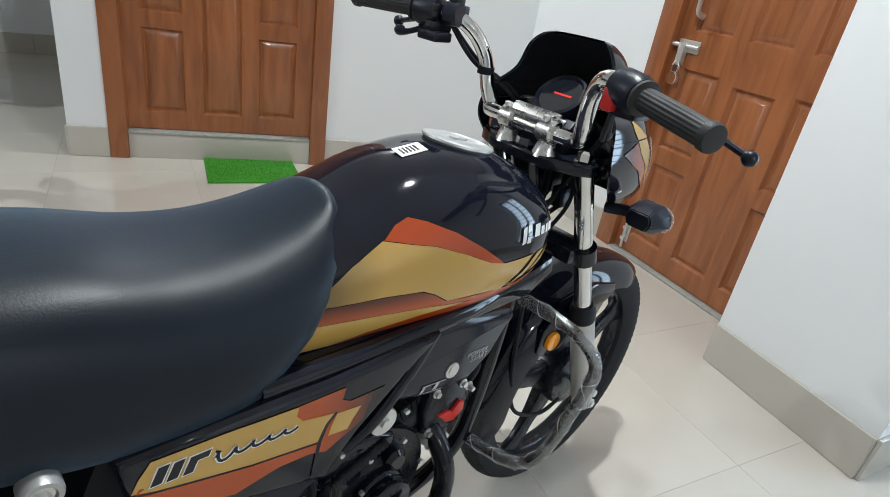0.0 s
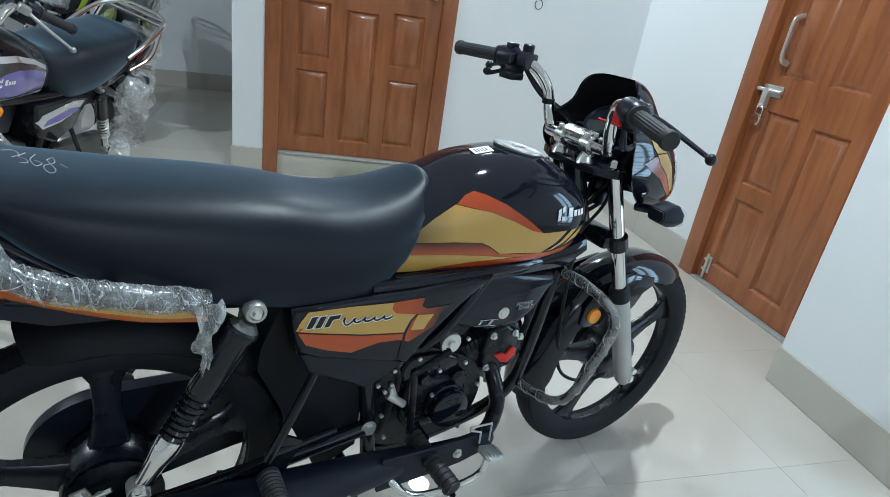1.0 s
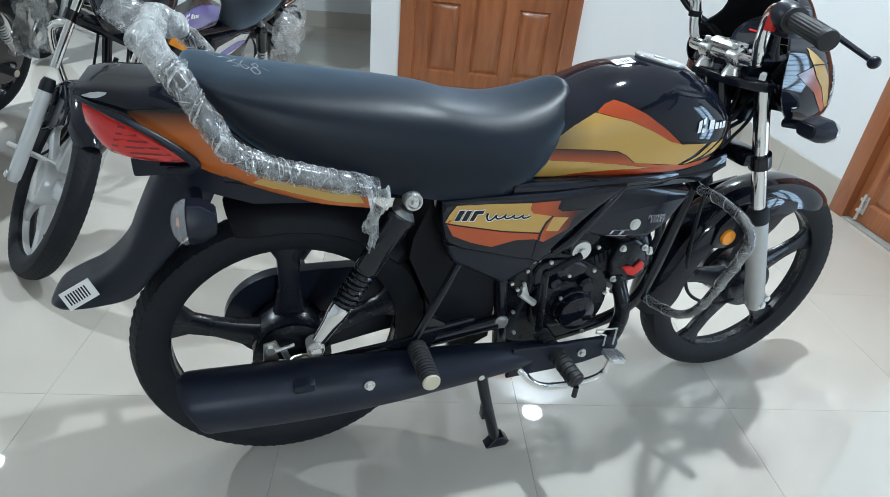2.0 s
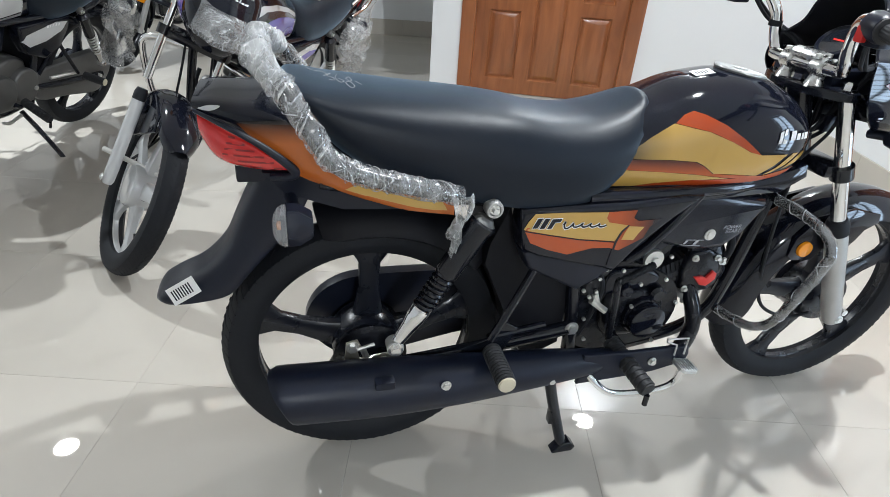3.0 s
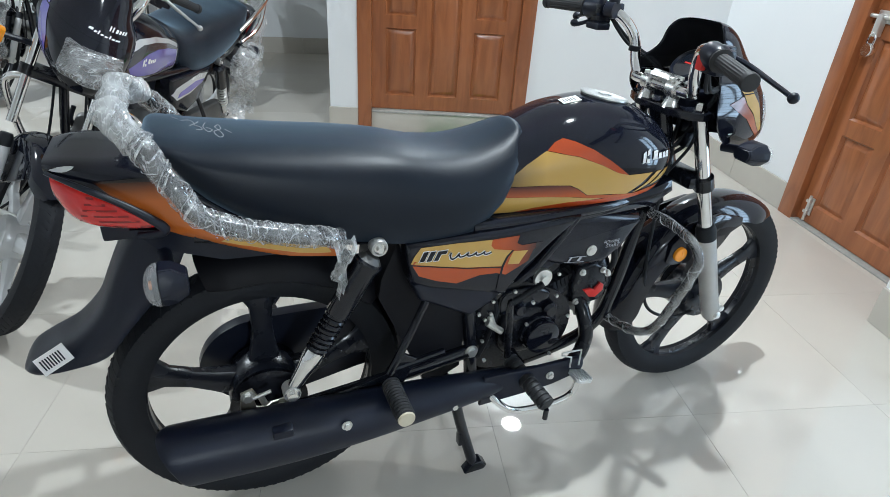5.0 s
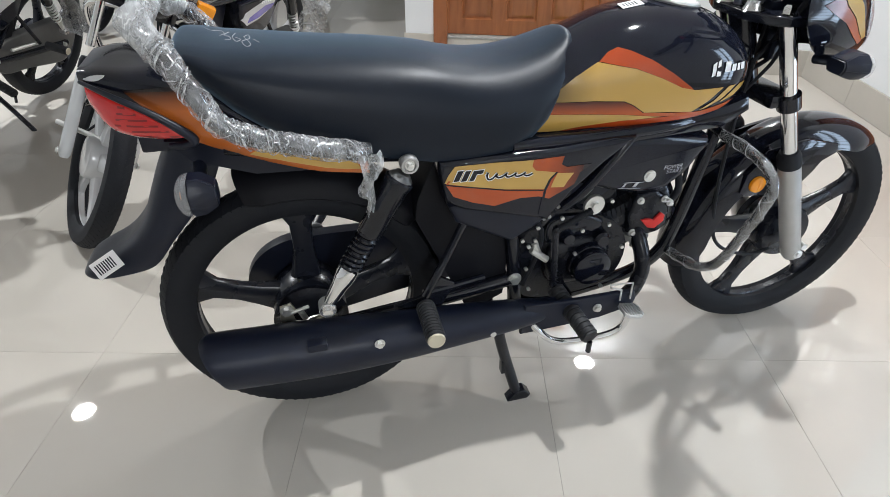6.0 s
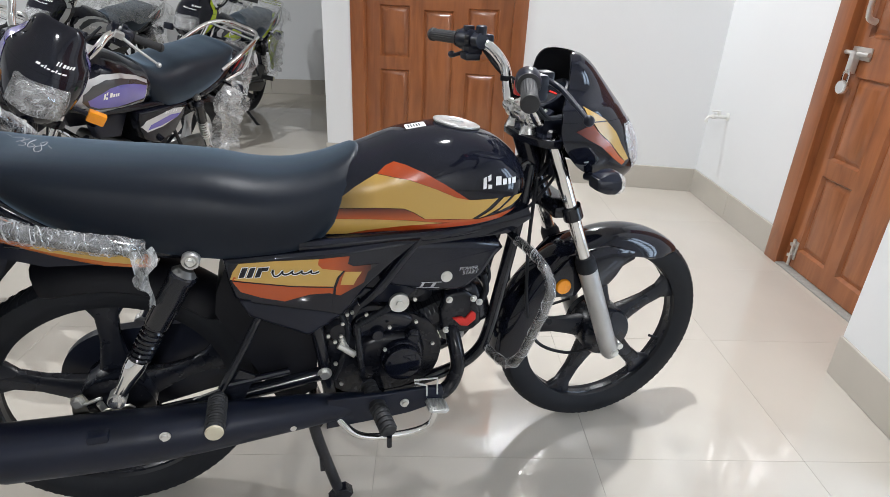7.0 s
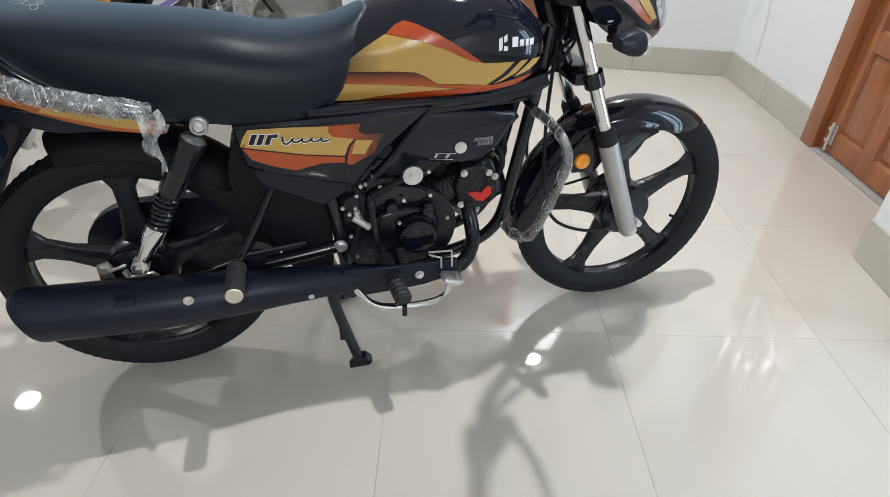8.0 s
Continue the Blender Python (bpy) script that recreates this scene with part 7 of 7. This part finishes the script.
def commuter_panels(bike, spec):
    """Side covers, carrier, leg guard and wrappings of the parked motorcycles."""
    for s in (-1, 1):
        cov = slab([(0.30, 0.675), (0.31, 0.62), (0.36, 0.54), (0.46, 0.50), (0.56, 0.54), (0.60, 0.60), (0.62, 0.67)], s * 0.095, s * 0.145, 0.012, 3)
        c = part("side_cover", cov, M_BLACK, bike, "glossy black side cover", 50)
        tr = tree_of(c)
        part("cover_stripe", projected([(0.325, 0.655), (0.40, 0.662), (0.58, 0.630), (0.60, 0.605), (0.56, 0.575), (0.46, 0.585), (0.36, 0.618)], tr, s, 0.0012), M_SILVER, c, "silver stripe")
        part("cover_stripe", projected([(0.345, 0.632), (0.42, 0.634), (0.545, 0.606), (0.56, 0.585), (0.47, 0.592), (0.37, 0.614)], tr, s, 0.0020), spec["accent"], c, "coloured stripe")
        f = 1 if s < 0 else -1
        x0 = 0.36 if s < 0 else 0.46
        for k in range(5):
            w = (0.012, 0.006, 0.004, 0.008, 0.008)[k]
            part("mark", projected([(x0 + f * 0.018 * k, 0.644), (x0 + f * (0.018 * k + w), 0.644), (x0 + f * (0.018 * k + w + 0.004), 0.656), (x0 + f * (0.018 * k + 0.004), 0.656)], tr, s, 0.0026, 0.05), M_WHITE, c)
        part("air_box", slab([(0.62, 0.66), (0.72, 0.66), (0.80, 0.62), (0.76, 0.56), (0.64, 0.55)], s * 0.05, s * 0.09, 0.012, 3), M_PLASTIC, bike)
    # chrome carrier behind the seat
    rk = part("carrier", tube([(0.05, 0.14, 0.80), (-0.10, 0.145, 0.87), (-0.24, 0.13, 0.93), (-0.33, 0.08, 0.95), (-0.345, 0.0, 0.952), (-0.33, -0.08, 0.95), (-0.24, -0.13, 0.93), (-0.10, -0.145, 0.87), (0.05, -0.14, 0.80)], 0.0105, 12), M_CHROME, bike, "chrome rear carrier")
    for x, z in ((-0.24, 0.928), (-0.29, 0.942)):
        part("carrier_bar", rod((x, -0.125, z), (x, 0.125, z), 0.007, 10), M_CHROME, rk)
    for s in (-1, 1):
        part("carrier_stay", tube([(-0.22, s * 0.132, 0.92), (-0.16, s * 0.145, 0.80), (-0.02, s * 0.13, 0.735)], 0.0095, 10), M_CHROME, rk)
    if spec.get("sheeting", True):
        rows = []
        for i in range(16):
            t = i / 15
            rows.append([(-0.16 + 0.22 * u / 11 + 0.04 * math.sin(t * 6), 0.17 + 0.05 * math.sin(u * 1.3 + t * 4), 0.72 - 0.36 * t) for u in range(12)])
        part("plastic_sheet", crumple(sheet(rows), 0.055, 9), spec.get("bag", M_WRAPTHIN), bike, "crumpled loose plastic sheet at the rear wheel")
        rows = []
        for i in range(12):
            t = i / 11
            rows.append([(-0.36 + 0.16 * t, 0.12 * math.cos(u * 0.6) + 0.02 * t, 0.80 - 0.12 * t + 0.08 * math.sin(u * 0.6)) for u in range(12)])
        part("plastic_bag", crumple(sheet(rows), 0.03, 14), M_WRAPTHIN, bike, "clear plastic bag round the tail lamp")
    if spec["tail"] is M_LIME:
        for s in (-1, 1):
            part("tail_fin", slab([(-0.34, 0.70), (-0.20, 0.72), (-0.02, 0.66), (-0.06, 0.56), (-0.12, 0.47), (-0.17, 0.38), (-0.175, 0.50), (-0.24, 0.62)], s * 0.105, s * 0.128, 0.006, 2), M_LIME, bike, "lime tail fin")
    if spec.get("covered", False):
        rows = []
        for i in range(22):
            t = i / 21
            x = -0.25 + 0.95 * t
            rows.append([(x, 0.22 * math.sin((u / 12 - 0.5) * math.pi), 0.80 + (0.15 + 0.03 * math.sin(t * 9)) * math.cos((u / 12 - 0.5) * math.pi * 0.98)) for u in range(13)])
        part("plastic_cover", crumple(sheet(rows), 0.03, 12), M_WRAPTHIN, bike, "clear plastic cover over the seat")


STRIPED = dict(main=True, rim=M_RIM, fork=M_ALLOY, guard=M_BLACK, visor=M_BLACK, cowl=M_BLACK, tank=M_BLACK, tail=M_BLACK, engine=M_ENGINE)
bike, tank, seat, tail = motorcycle(STRIPED, "black commuter motorcycle with gold and orange stripes on its centre stand")
chassis(bike, STRIPED)
striped_panels(bike)


WHEEL_END = {"front_wheel", "brake_plate", "fork_leg", "dust_seal", "front_mudguard", "mudguard_stay"}


def parked(x, y, heading, lean, turn, spec, label, pitch=0.0, drop=0.0):
    """A motorcycle on its side stand; drop lets the front wheel down along the fork, pitch lifts the front."""
    b, _, _, _ = motorcycle(spec, label)
    chassis(b, spec)
    commuter_panels(b, spec)
    for ob in b.children:
        if ob.name.split(".")[0] in WHEEL_END:
            ob.matrix_basis = Matrix.Translation(Vector((0.386, 0, -0.922)) * drop) @ ob.matrix_basis
    steer(b, turn)
    low = 0.040 * math.sin(radians(lean)) - 0.1 * drop
    b.matrix_basis = Matrix.Translation((x, y, low)) @ Matrix.Rotation(radians(heading), 4, "Z") @ Matrix.Rotation(radians(-lean), 4, "X") @ Matrix.Rotation(radians(-pitch), 4, "Y")
    return b


ROW = dict(rim=M_SILVER, fork=M_SILVER, guard=M_BLACK, visor=M_BLACK, cowl=M_BLACK, tank=M_BLACK, tail=M_BLACK, engine=M_ALLOY_GREY, decal_side=1, mark=(0.83, 0.772), group="parked motorcycles", accent=M_PURPLE, exhaust=False)
parked(-0.100, 2.120, 240.5, 17.0, 46, dict(ROW, amber=True, bag=M_BAG), "black motorcycle with violet panels and white wheels on its side stand", 2.5, 0.07)
parked(-1.254, 2.55, 249.0, 16.5, 6, dict(ROW, accent=M_SILVER, rim=M_RIM), "black motorcycle with silver panels and grey engine on side stand")
parked(0.27, 4.45, 247.0, 10, 4, dict(ROW, accent=M_LIME, rim=M_RIM, tail=M_LIME, covered=True), "black motorcycle with a lime tail half covered in plastic")
parked(-0.77, 4.92, 247.0, 12, 8, dict(ROW, accent=M_SILVER, rim=M_RIM, covered=True), "black motorcycle under a clear plastic cover in the row")

# ---- floor ----
floor = alone("floor", box(-3.8, 3.6, -7.9, 6.6, -0.12, -0.0045), M_GROUT, "cream polished floor tiles with thin joints", "", "", "structure")
fu = Vector((0.266, 0.964))           # the joints run along this way
fv = Vector((0.964, -0.266))
tile_me = finish(box(0.0003, 0.5997, 0.0003, 0.5997, -0.0044, 0.0, 0.0003, seg=1), "tile", M_TILE)
base_m = Matrix(((fv.x, fu.x, 0, 0), (fv.y, fu.y, 0, 0), (0, 0, 1, 0), (0, 0, 0, 1)))
for i in range(-9, 8):
    for j in range(-11, 12):
        v0, u0 = 0.595 + 0.6 * i, 0.127 + 0.6 * j
        c = fv * (v0 + 0.3) + fu * (u0 + 0.3)
        if -3.9 < c.x < 3.6 and -5.4 < c.y < 6.5:
            ob = new("tile", tile_me)
            ob.parent = floor
            ob.matrix_basis = base_m @ Matrix.Translation((v0, u0, 0))
